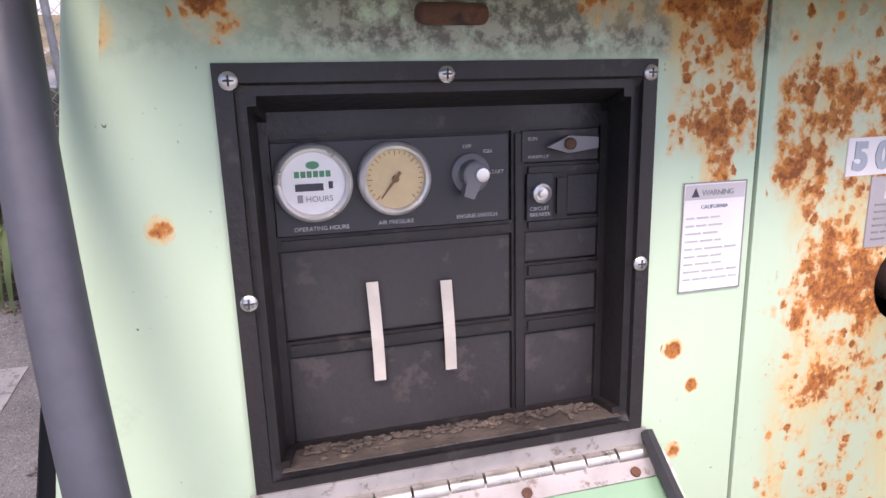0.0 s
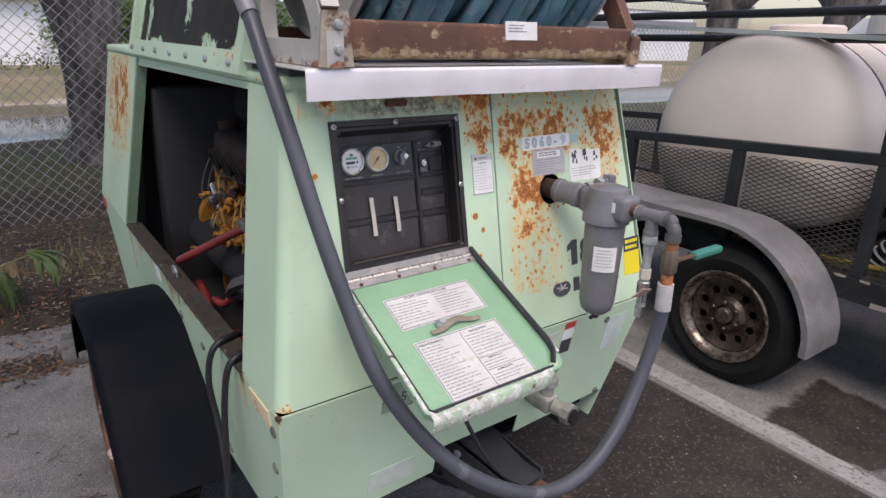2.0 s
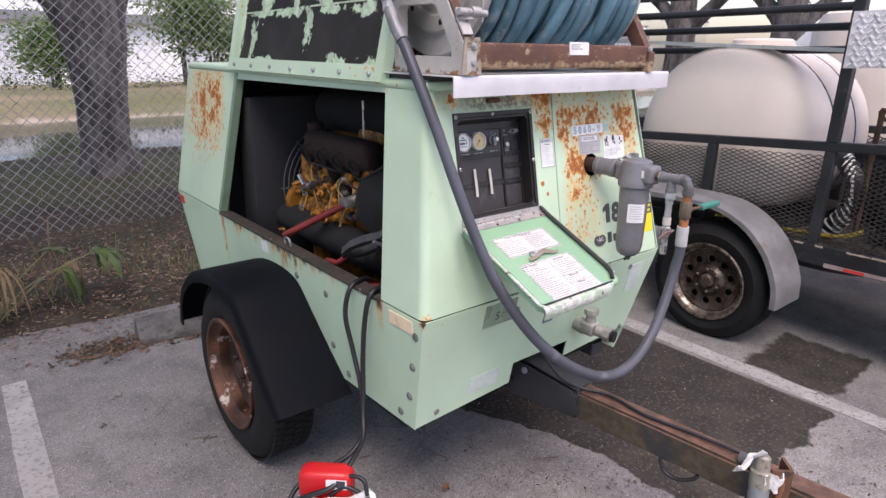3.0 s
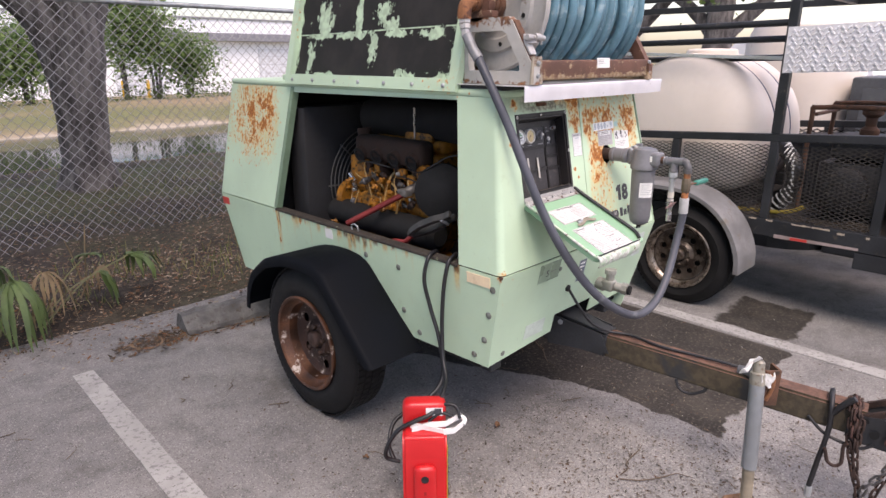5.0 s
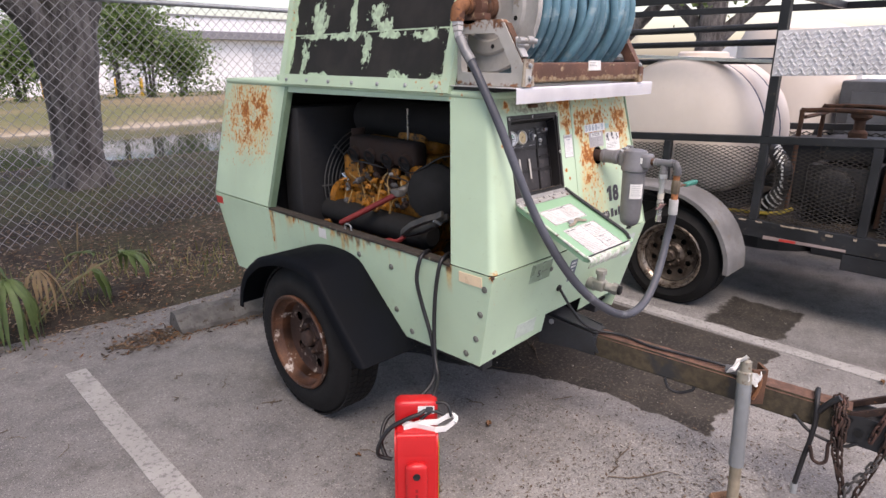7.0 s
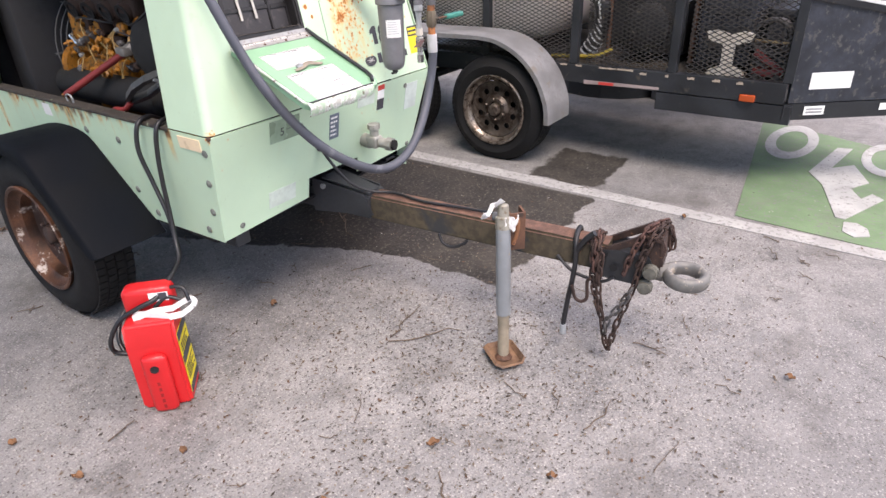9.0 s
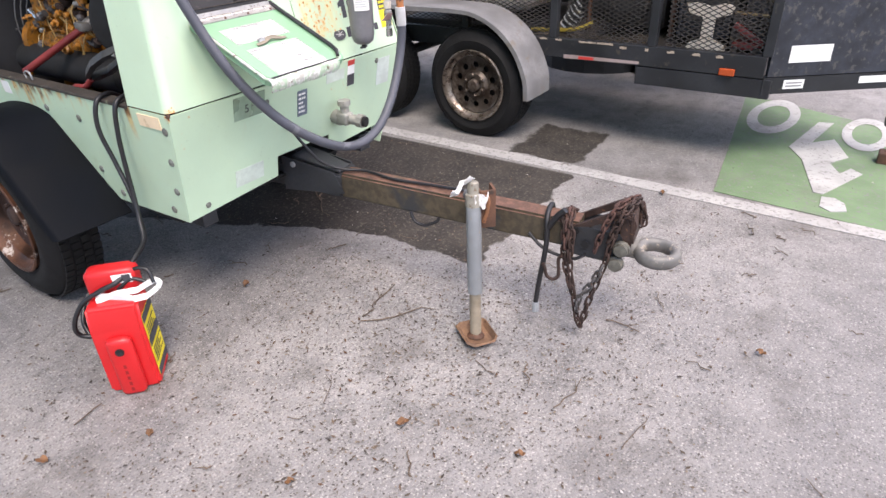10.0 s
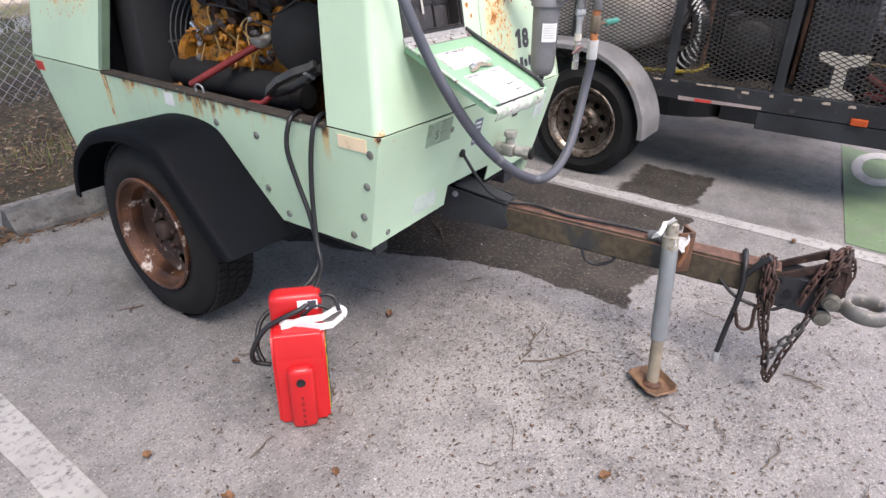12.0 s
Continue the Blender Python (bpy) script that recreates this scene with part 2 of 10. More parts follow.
def d_side(n):
    y, z = n.axis(1), n.axis(2)
    rear = n.math("MULTIPLY", n.math("MULTIPLY", n.ramp(y, 1.38, 1.56), n.ramp(y, 1.66, 1.95, 1, 0.30)), n.math("MULTIPLY", n.ramp(z, 0.92, 1.18), n.ramp(z, 1.26, 1.38, 1.0, 0.6)))
    rear = n.math("MULTIPLY", rear, n.ramp(n.noise(7, 3, 0.6, seed=17), 0.36, 0.58, 0.72, 1.22))
    flake = n.math("MULTIPLY", n.ramp(n.noise(1.0, 4, 0.65, stretch=(1, 24, 1.2), seed=4), 0.50, 0.66, 0.0, 1.2), n.ramp(n.math("ADD", n.math("MULTIPLY", n.noise(1.0, 3, 0.6, stretch=(1, 45, 3), seed=6), 0.10), z), 0.808, 0.838))
    flake = n.math("MULTIPLY", flake, n.math("MULTIPLY", n.ramp(y, 0.45, 0.60, 0.25, 1), n.ramp(z, 0.80, 0.81, 1, 0)))
    corner = n.math("MULTIPLY", n.ramp(y, 0.0, 0.030, 2.2, 0.0), n.math("MULTIPLY", n.ramp(z, 0.775, 0.80), n.ramp(z, 0.80, 0.825, 1, 0)))
    streak = n.math("MULTIPLY", n.math("MULTIPLY", n.ramp(y, 1.400, 1.410), n.ramp(y, 1.416, 1.424, 1, 0)), n.math("MULTIPLY", n.ramp(z, 0.55, 0.66, 0, 0.8), n.ramp(z, 0.80, 0.81, 1, 0)))
    flake = n.math("MULTIPLY", n.math("MAXIMUM", flake, streak), n.math("MULTIPLY", n.ramp(y, 0.2, 0.26), n.ramp(y, 1.43, 1.45, 1, 0)))
    return n.math("MAXIMUM", n.math("MAXIMUM", rear, flake), corner)


M = {}
M["front"] = painted("green_paint_front", d_front, 1.318)
M["side"] = painted("green_paint_side", d_side, runs=True)
M["green"] = painted("green_paint", lambda n: n.ramp(n.noise(3, 2, seed=9), 0.5, 0.8, 0.0, 0.35))
M["lidgreen"] = plain("lid_green_paint", (0.225, 0.405, 0.255), 0.4, 0, 80, 0.12, 6, 0.05, dirt=(0.16, 0.2, 0.11), dirt_at=0.7)
M["rust"] = plain("rusted_steel", (0.125, 0.060, 0.036), 0.85, 0.0, 140, 0.5, 9, 0.5, dirt=(0.045, 0.03, 0.022), dirt_at=0.55)
M["darkrust"] = plain("flaking_dark_rust", (0.050, 0.041, 0.033), 0.85, 0.0, 120, 0.5, 16, 0.5, dirt=(0.20, 0.22, 0.15), dirt_at=0.62)
M["rustlight"] = plain("orange_rust", (0.27, 0.112, 0.048), 0.8, 0.0, 160, 0.5, 14, 0.5, dirt=(0.095, 0.042, 0.027), dirt_at=0.52)
M["blacksteel"] = plain("worn_black_steel", (0.028, 0.030, 0.034), 0.55, 0.0, 90, 0.4, 7, 0.25, dirt=(0.09, 0.055, 0.035), dirt_at=0.64)
M["rubber"] = plain("tyre_rubber", (0.0085, 0.0085, 0.009), 0.75, 0.0, 120, 0.35, 8, 0.3, dirt=(0.032, 0.030, 0.028), dirt_at=0.64, spec=0.3)
M["fender"] = plain("black_plastic", (0.0042, 0.0054, 0.0078), 0.66, 0.0, 160, 0.3, 6, 0.12, dirt=(0.010, 0.011, 0.013), dirt_at=0.66, spec=0.10)
M["pocket"] = plain("dusty_panel_face", (0.040, 0.037, 0.039), 0.6, 0.0, 170, 0.25, 11, 0.2, dirt=(0.068, 0.061, 0.057), dirt_at=0.56)
M["panelblack"] = plain("panel_plastic", (0.017, 0.015, 0.0155), 0.5, 0.0, 150, 0.25, 9, 0.25, dirt=(0.042, 0.036, 0.033), dirt_at=0.58)
M["dusty"] = plain("dusty_ledge", (0.10, 0.083, 0.07), 0.9, 0.0, 180, 0.5, 20, 0.6, dirt=(0.19, 0.15, 0.11), dirt_at=0.58)
# near-black that stands in for shade in the bay and in holes
M["dark"] = plain("shade_black", (0.005, 0.005, 0.006), 0.9, 0, 50, 0.4, 4, 0.2)
n = Nodes("aluminium_sheet")
big = n.noise(7, 4)
col = n.mix(n.ramp(big, 0.3, 0.7), (0.66, 0.65, 0.63), (0.77, 0.76, 0.735))
col = n.mix(n.ramp(n.noise(30, 5, 0.7, seed=3), 0.60, 0.70, 0, 0.6), col, (0.46, 0.45, 0.45))
col = n.mix(n.ramp(n.noise(1.0, 4, 0.6, stretch=(5, 5, 260), seed=6), 0.605, 0.635, 0, 0.75), col, (0.30, 0.285, 0.27))
col = n.mix(n.ramp(n.noise(1.0, 3, 0.6, stretch=(60, 60, 25), seed=9), 0.70, 0.74, 0, 0.7), col, (0.30, 0.27, 0.25))
n.set("Base Color", col)
n.set("Metallic", 0.35)
n.set("Roughness", n.ramp(big, 0.3, 0.7, 0.34, 0.52))
n.bump(n.noise(45, 3), 0.05, 0.004)
M["alu"] = n.m
M["chrome"] = plain("bright_metal", (0.62, 0.61, 0.59), 0.28, 0.9, 70, 0.25, 12, 0.08, dirt=(0.3, 0.26, 0.22), dirt_at=0.66)
M["galv"] = plain("galvanised_steel", (0.40, 0.42, 0.43), 0.5, 0.55, 60, 0.25, 14, 0.1, dirt=(0.24, 0.22, 0.20), dirt_at=0.62)
M["bolt"] = plain("dull_bolt_head", (0.20, 0.215, 0.19), 0.6, 0.3, 90, 0.4, 40, 0.3, dirt=(0.10, 0.08, 0.06), dirt_at=0.56)
M["chaingrey"] = plain("dull_chain_steel", (0.12, 0.115, 0.115), 0.5, 0.6, 90, 0.3, 40, 0.2, dirt=(0.10, 0.06, 0.04), dirt_at=0.55)
M["greypaint"] = plain("grey_paint", (0.160, 0.161, 0.172), 0.36, 0.0, 70, 0.2, 8, 0.08, dirt=(0.13, 0.12, 0.115), dirt_at=0.66)
M["greyhose"] = plain("grey_rubber_hose", (0.066, 0.071, 0.089), 0.5, 0.0, 100, 0.25, 7, 0.06, dirt=(0.11, 0.115, 0.13), dirt_at=0.62)
M["bluehose"] = plain("blue_hose", (0.115, 0.255, 0.325), 0.5, 0.0, 60, 0.4, 6, 0.08, dirt=(0.20, 0.30, 0.345), dirt_at=0.52)
M["cable"] = plain("black_cable", (0.014, 0.014, 0.016), 0.45, 0.0, 60, 0.2, 8, 0.0)
M["red"] = plain("red_plastic", (0.56, 0.016, 0.018), 0.38, 0.0, 90, 0.10, 5, 0.03)
M["chainrust"] = plain("dark_chain_rust", (0.052, 0.030, 0.024), 0.75, 0.2, 120, 0.5, 30, 0.3, dirt=(0.16, 0.075, 0.04), dirt_at=0.6)
M["redpaint"] = plain("red_paint", (0.20, 0.024, 0.022), 0.5, 0, 60, 0.3, 8, 0.1)
M["yellow"] = plain("engine_yellow", (0.37, 0.148, 0.013), 0.55, 0.0, 55, 0.5, 18, 0.3, dirt=(0.035, 0.019, 0.010), dirt_at=0.52)
M["lidpaper"] = plain("lid_paper", (0.56, 0.555, 0.54), 0.6, 0, 120, 0.12, 14, 0.02, dirt=(0.50, 0.46, 0.39), dirt_at=0.58)
M["label"] = plain("label_paper", (0.78, 0.78, 0.76), 0.55, 0, 120, 0.1, 18, 0.02, dirt=(0.55, 0.52, 0.46), dirt_at=0.66)
M["ink"] = plain("label_ink", (0.05, 0.05, 0.06), 0.6, 0, 80, 0.2, 9, 0)
M["inkgrey"] = plain("faded_ink", (0.27, 0.27, 0.27), 0.6, 0, 80, 0.2, 30, 0)
M["faintink"] = plain("faint_ink", (0.50, 0.51, 0.52), 0.6, 0, 80, 0.2, 30, 0)
M["inkblue"] = plain("blue_ink", (0.13, 0.19, 0.29), 0.6, 0, 80, 0.2, 30, 0)
M["inkgreen"] = plain("green_ink", (0.06, 0.25, 0.13), 0.6, 0, 80, 0.2, 30, 0)
M["inkwhite"] = plain("pale_print", (0.45, 0.45, 0.45), 0.6, 0, 90, 0.2, 30, 0)
M["yellowlabel"] = plain("yellow_label", (0.80, 0.66, 0.02), 0.5, 0, 60, 0.1, 9, 0)
M["redlabel"] = plain("red_label", (0.55, 0.05, 0.04), 0.5, 0, 60, 0.15, 9, 0)
M["cream"] = plain("aged_gauge_face", (0.62, 0.48, 0.26), 0.5, 0, 90, 0.15, 40, 0)
M["hinge"] = plain("dirty_hinge_metal", (0.44, 0.43, 0.42), 0.45, 0.4, 60, 0.25, 30, 0.1, dirt=(0.22, 0.19, 0.16), dirt_at=0.58)
M["white"] = plain("white_plastic", (0.70, 0.625, 0.565), 0.45, 0, 30, 0.07, 1.6, 0.03, dirt=(0.50, 0.43, 0.375), dirt_at=0.66)
M["amber"] = plain("amber_reflector", (0.80, 0.64, 0.43), 0.3, 0, 150, 0.1, 12, 0.1)
M["orange"] = plain("orange_lens", (0.45, 0.075, 0.018), 0.25, 0, 150, 0.15, 20, 0.1)
M["teal"] = plain("teal_grip", (0.03, 0.20, 0.155), 0.5, 0, 60, 0.15, 9, 0.03)
M["tape"] = plain("masking_tape", (0.56, 0.53, 0.47), 0.8, 0, 150, 0.15, 30, 0.1)
M["wheel"] = plain("steel_wheel", (0.115, 0.092, 0.075), 0.42, 0.5, 70, 0.45, 9, 0.15, dirt=(0.045, 0.031, 0.024), dirt_at=0.47)
M["wheelrim"] = plain("worn_bright_rim", (0.24, 0.20, 0.165), 0.32, 0.7, 70, 0.45, 14, 0.1, dirt=(0.06, 0.042, 0.032), dirt_at=0.50)


# ---- building helpers ----
def thing(name, at=(0, 0, 0), label="", category="", group="", kind="", rz=0.0):
    ob = new(name)
    ob.empty_display_size = 0.1
    ob.matrix_world = pose(*at, 0, 0, rz)
    return tagged(ob, label, category, group, kind)


def origin(ob):
    v = Vector((0, 0, 0))
    m = Matrix.Identity(4)
    while ob is not None:
        m = ob.matrix_basis @ m
        ob = ob.parent
    return m


def part(name, bm, material, parent=None, label="", smooth=None, local=False):
    """One mesh object from a bmesh written in the place's own coordinates (local: in its parent's)."""
    if parent is not None and not local:
        bm.transform(origin(parent).inverted())
    bmesh.ops.recalc_face_normals(bm, faces=bm.faces)
    me = bpy.data.meshes.new(name)
    bm.to_mesh(me)
    bm.free()
    for m in material if isinstance(material, list) else [material]:
        me.materials.append(m)
    if smooth is not None:
        me.shade_smooth()
        me.set_sharp_from_angle(angle=radians(smooth))
    ob = new(name, me)
    ob.parent = parent
    if label:
        ob["label"] = label
    return ob


def solo(name, bm, material, label, category, group="", kind="", smooth=None):
    return tagged(part(name, bm, material, None, label, smooth), label, category, group, kind)


def mesh():
    return bmesh.new()


def block(bm, lo, hi, bevel=0.0, seg=2, m=None):
    """A box from corner lo to corner hi, with rounded edges."""
    lo, hi = Vector(lo), Vector(hi)
    r = bmesh.ops.create_cube(bm, size=1)
    vs = r["verts"]
    size, mid = hi - lo, (hi + lo) / 2
    for v in vs:
        v.co = Vector((v.co.x * size.x, v.co.y * size.y, v.co.z * size.z)) + mid
    if bevel:
        es = list({e for v in vs for e in v.link_edges})
        r = bmesh.ops.bevel(bm, geom=es, offset=bevel, segments=seg, affect="EDGES", profile=0.5)
        vs = list({v for f in r["faces"] for v in f.verts} | {v for v in vs if v.is_valid})
    if m is not None:
        bmesh.ops.transform(bm, matrix=m, verts=vs)
    return vs


def slab(bm, pts, n, thick):
    """A flat plate with the given corners, thick along n (from the corners backwards)."""
    n = Vector(n).normalized() * thick
    a = [bm.verts.new(p) for p in pts]
    b = [bm.verts.new(Vector(p) - n) for p in pts]
    bm.faces.new(a)
    bm.faces.new(b[::-1])
    k = len(pts)
    for i in range(k):
        bm.faces.new((a[i], b[i], b[(i + 1) % k], a[(i + 1) % k]))
    return a + b


def holed(bm, outer, hole, n, thick):
    """A plate with an outline and one hole, both as lists of points."""
    n = Vector(n).normalized() * thick
    loops = [[[bm.verts.new(Vector(p) - n * s) for p in pts] for s in (0, 1)] for pts in (outer, hole)]
    for front, back in loops:
        k = len(front)
        for i in range(k):
            bm.faces.new((front[i], front[(i + 1) % k], back[(i + 1) % k], back[i]))
    for s in (0, 1):
        es = [bm.edges.get((lp[s][i], lp[s][(i + 1) % len(lp[s])])) for lp in loops for i in range(len(lp[s]))]
        bmesh.ops.triangle_fill(bm, use_beauty=True, use_dissolve=False, edges=es)


def thicken(bm, t):
    """Gives a sheet its thickness, on the side away from its normals."""
    bm.normal_update()
    bmesh.ops.solidify(bm, geom=bm.faces[:], thickness=t)


def rod(bm, a, b, r, seg=12, r2=None):
    a, b = Vector(a), Vector(b)
    d = b - a
    m = Matrix.Translation((a + b) / 2) @ d.to_track_quat("Z", "Y").to_matrix().to_4x4()
    return bmesh.ops.create_cone(bm, cap_ends=True, segments=seg, radius1=r, radius2=r if r2 is None else r2, depth=d.length, matrix=m)["verts"]


def lathe(bm, prof, a, d, seg=24, loop=False):
    """Turns a profile of (distance along, radius) about the axis from a along d."""
    a, d = Vector(a), Vector(d).normalized()
    u = d.orthogonal().normalized()
    w = d.cross(u)
    rings = []
    for s, r in prof:
        c = a + d * s
        if r < 1e-5:
            rings.append([bm.verts.new(c)])
        else:
            rings.append([bm.verts.new(c + (u * math.cos(t) + w * math.sin(t)) * r) for t in (2 * math.pi * i / seg for i in range(seg))])
    for p, q in zip(rings, rings[1:] + rings[:1] if loop else rings[1:]):
        for i in range(seg):
            j = (i + 1) % seg
            if len(p) == 1 and len(q) == 1:
                continue
            if len(p) == 1:
                bm.faces.new((p[0], q[i], q[j]))
            elif len(q) == 1:
                bm.faces.new((p[i], p[j], q[0]))
            else:
                bm.faces.new((p[i], p[j], q[j], q[i]))
    for ring, flip in () if loop else ((rings[0], 1), (rings[-1], 0)):
        if len(ring) > 1:
            bm.faces.new(ring[::-1] if flip else ring)


def smooth_path(pts, step=6):
    """Catmull-Rom points through pts."""
    P = [Vector(p) for p in pts]
    P = [2 * P[0] - P[1]] + P + [2 * P[-1] - P[-2]]
    out = []
    for i in range(1, len(P) - 2):
        for k in range(step):
            t = k / step
            a, b, c, d = P[i - 1], P[i], P[i + 1], P[i + 2]
            out.append(0.5 * ((2 * b) + (c - a) * t + (2 * a - 5 * b + 4 * c - d) * t * t + (3 * b - a - 3 * c + d) * t ** 3))
    out.append(P[-2])
    return out


def tube(bm, pts, r, seg=8, closed=False):
    """A round bar along pts; r may be a number or one for each point."""
    pts = [Vector(p) for p in pts]
    n = len(pts)
    rings = []
    up = None
    for i, p in enumerate(pts):
        if closed:
            d = pts[(i + 1) % n] - pts[i - 1]
        else:
            d = pts[min(i + 1, n - 1)] - pts[max(i - 1, 0)]
        d.normalize()
        if up is None:
            up = d.orthogonal()
        up = (up - d * up.dot(d)).normalized()
        w = d.cross(up)
        rr = r[i] if isinstance(r, (list, tuple)) else r
        rings.append([bm.verts.new(p + (up * math.cos(a) + w * math.sin(a)) * rr) for a in (2 * math.pi * k / seg for k in range(seg))])
    pairs = list(zip(rings, rings[1:])) + ([(rings[-1], rings[0])] if closed else [])
    for p, q in pairs:
        for k in range(seg):
            bm.faces.new((p[k], p[(k + 1) % seg], q[(k + 1) % seg], q[k]))
    if not closed:
        bm.faces.new(rings[0][::-1])
        bm.faces.new(rings[-1])


def bars(bm, o, u, v, n, rows, w, h, h_gap, rng, lift=0.0006, fill=(0.6, 1.0), words=True):
    """Lines of unreadable small print as thin raised bars: rows lines from corner o, along u, going down v."""
    for i in range(rows):
        x = 0.0
        end = w * rng.uniform(*fill)
        while x < end - 0.002:
            L = min(rng.uniform(0.006, 0.016) if words else end, end - x)
            a = Vector(o) + Vector(u) * x + Vector(v) * (i * h_gap) + Vector(n) * lift
            slab(bm, [a, a + Vector(u) * L, a + Vector(u) * L + Vector(v) * h, a + Vector(v) * h], n, lift * 0.9)
            x += L + (0.0025 if words else 1)


def lettering(text, size, o, u, n, depth=0.0006, align="LEFT", bold=0.0, wide=1.0):
    """Text as a bmesh, its lower left corner at o, running along u, facing n."""
    cu = bpy.data.curves.new("text", "FONT")
    cu.body, cu.size, cu.extrude, cu.align_x = text, size, depth, align
    cu.resolution_u = 3
    cu.offset, cu.space_character = bold, wide
    ob = bpy.data.objects.new("text", cu)
    scene.collection.objects.link(ob)
    me = bpy.data.meshes.new_from_object(ob.evaluated_get(bpy.context.evaluated_depsgraph_get()))
    bm = bmesh.new()
    bm.from_mesh(me)
    bpy.data.objects.remove(ob)
    bpy.data.curves.remove(cu)
    bpy.data.meshes.remove(me)
    u, n = Vector(u).normalized(), Vector(n).normalized()
    w = n.cross(u)
    m = Matrix((u, w, n)).transposed().to_4x4()
    m.translation = Vector(o)
    bm.transform(m)
    return bm


# ---- ground, pavement, lines ----
def wet_shape(n):
    """Water and oil that drained from the machine: a flat stain on the concrete with a crisp, wavy outline."""
    x, y = n.axis(0), n.axis(1)
    w = n.math("MULTIPLY", n.math("SUBTRACT", n.noise(6, 4), 0.5), 0.17)
    a = n.math("ADD", n.math("ADD", y, n.math("MULTIPLY", x, 0.0)), w)
    reach = n.math("ADD", n.math("ADD", x, w), n.math("MULTIPLY", n.math("MAXIMUM", n.math("SUBTRACT", y, 0.08), 0.0), 0.42))
    main = n.math("MULTIPLY", n.ramp(reach, 0.87, 0.885), n.ramp(n.math("SUBTRACT", a, n.math("MULTIPLY", n.math("ABSOLUTE", n.math("SUBTRACT", x, 1.0)), 0.06)), -0.475, -0.458))
    main = n.math("MULTIPLY", main, n.math("MULTIPLY", n.ramp(x, 1.9, 1.93, 1, 0), n.ramp(y, 1.0, 1.6, 1, 0)))
    side = n.math("MULTIPLY", n.math("MULTIPLY", n.ramp(n.math("ADD", x, w), 2.04, 2.06), n.ramp(n.math("ADD", x, n.math("MULTIPLY", w, 1.0)), 2.56, 2.60, 1, 0)), n.math("MULTIPLY", n.ramp(a, -0.40, -0.37), n.ramp(a, 0.02, 0.06, 1, 0)))
    return n.math("MAXIMUM", main, side)


def concrete():
    n = Nodes("weathered_concrete")
    big, mid, fine = n.noise(0.9, 5, 0.6), n.noise(7, 5, 0.65, seed=2), n.noise(55, 4, 0.6)
    col = n.mix(n.ramp(big, 0.3, 0.72), (0.172, 0.166, 0.163), (0.275, 0.263, 0.253))
    col = n.mix(n.ramp(mid, 0.42, 0.7, 0, 0.55), col, (0.098, 0.095, 0.095))
    # exposed aggregate of two sizes, pale and dark stones in a grey matrix
    for scale, reach, amount in ((120, 0.52, 0.62), (230, 0.50, 0.50)):
        stones = n.t.nodes.new("ShaderNodeSeparateColor")
        n.t.links.new(n.cells(scale, out="Color"), stones.inputs[0])
        pick = stones.outputs[0]
        tint = n.mix(n.ramp(pick, 0.30, 0.36), (0.052, 0.047, 0.044), n.mix(n.ramp(pick, 0.66, 0.74), (0.20, 0.19, 0.182), (0.42, 0.40, 0.375)))
        col = n.mix(n.ramp(n.cells(scale), reach * 0.35, reach, amount, 0.0), col, tint)
    col = n.mix(n.ramp(fine, 0.60, 0.72, 0, 0.6), col, (0.085, 0.076, 0.07))
    col = n.mix(n.ramp(n.noise(2.6, 5, 0.68, seed=8), 0.52, 0.72, 0, 0.55), col, (0.090, 0.081, 0.074))
    col = n.mix(n.ramp(n.noise(24, 5, 0.75, seed=13), 0.60, 0.70, 0, 0.55), col, (0.062, 0.053, 0.046))
    col = n.mix(n.ramp(n.noise(330, 2, 0.5, seed=21), 0.66, 0.70, 0, 0.8), col, (0.035, 0.030, 0.027))
    wet = wet_shape(n)
    damp = n.mix(n.ramp(mid, 0.4, 0.65), (0.020, 0.0172, 0.0142), (0.046, 0.040, 0.033))
    # the stain's colour deepens from its front edge towards +y
    damp_rear = n.mix(n.ramp(mid, 0.4, 0.65), (0.015, 0.013, 0.011), (0.034, 0.029, 0.0245))
    damp = n.mix(n.ramp(n.axis(1), -0.25, 0.25), damp, damp_rear)
    damp = n.mix(n.ramp(fine, 0.54, 0.66, 0, 0.7), damp, (0.115, 0.099, 0.081))
    damp = n.mix(n.ramp(n.noise(110, 3, seed=5), 0.60, 0.68, 0, 0.8), damp, (0.010, 0.0085, 0.007))
    col = n.mix(n.math("MULTIPLY", wet, 0.90), col, damp)
    n.set("Base Color", col)
    n.set("Roughness", n.ramp(wet, 0, 1, 0.80, 0.85))
    n.set("Specular IOR Level", n.ramp(wet, 0, 1, 0.5, 0.12))
    n.bump(n.math("ADD", n.math("MULTIPLY", fine, 0.5), n.math("MULTIPLY", n.cells(120), 0.6)), 0.6, 0.006)
    return n.m


def line_paint(name, c, wear):
    n = Nodes(name)
    f = n.noise(45, 5, 0.7)
    col = n.mix(n.ramp(n.noise(6, 4, seed=1), 0.35, 0.7), tone(c, 0.82), c)
    col = n.mix(n.ramp(f, wear, wear + 0.10, 0, 0.8), col, (0.17, 0.165, 0.16))
    col = n.mix(n.ramp(n.noise(3.2, 5, 0.7, seed=6), 0.5, 0.72, 0, 0.45), col, (0.16, 0.15, 0.14))
    n.set("Base Color", col)
    n.set("Roughness", 0.8)
    n.bump(n.noise(70, 4), 0.4, 0.004)
    return n.m


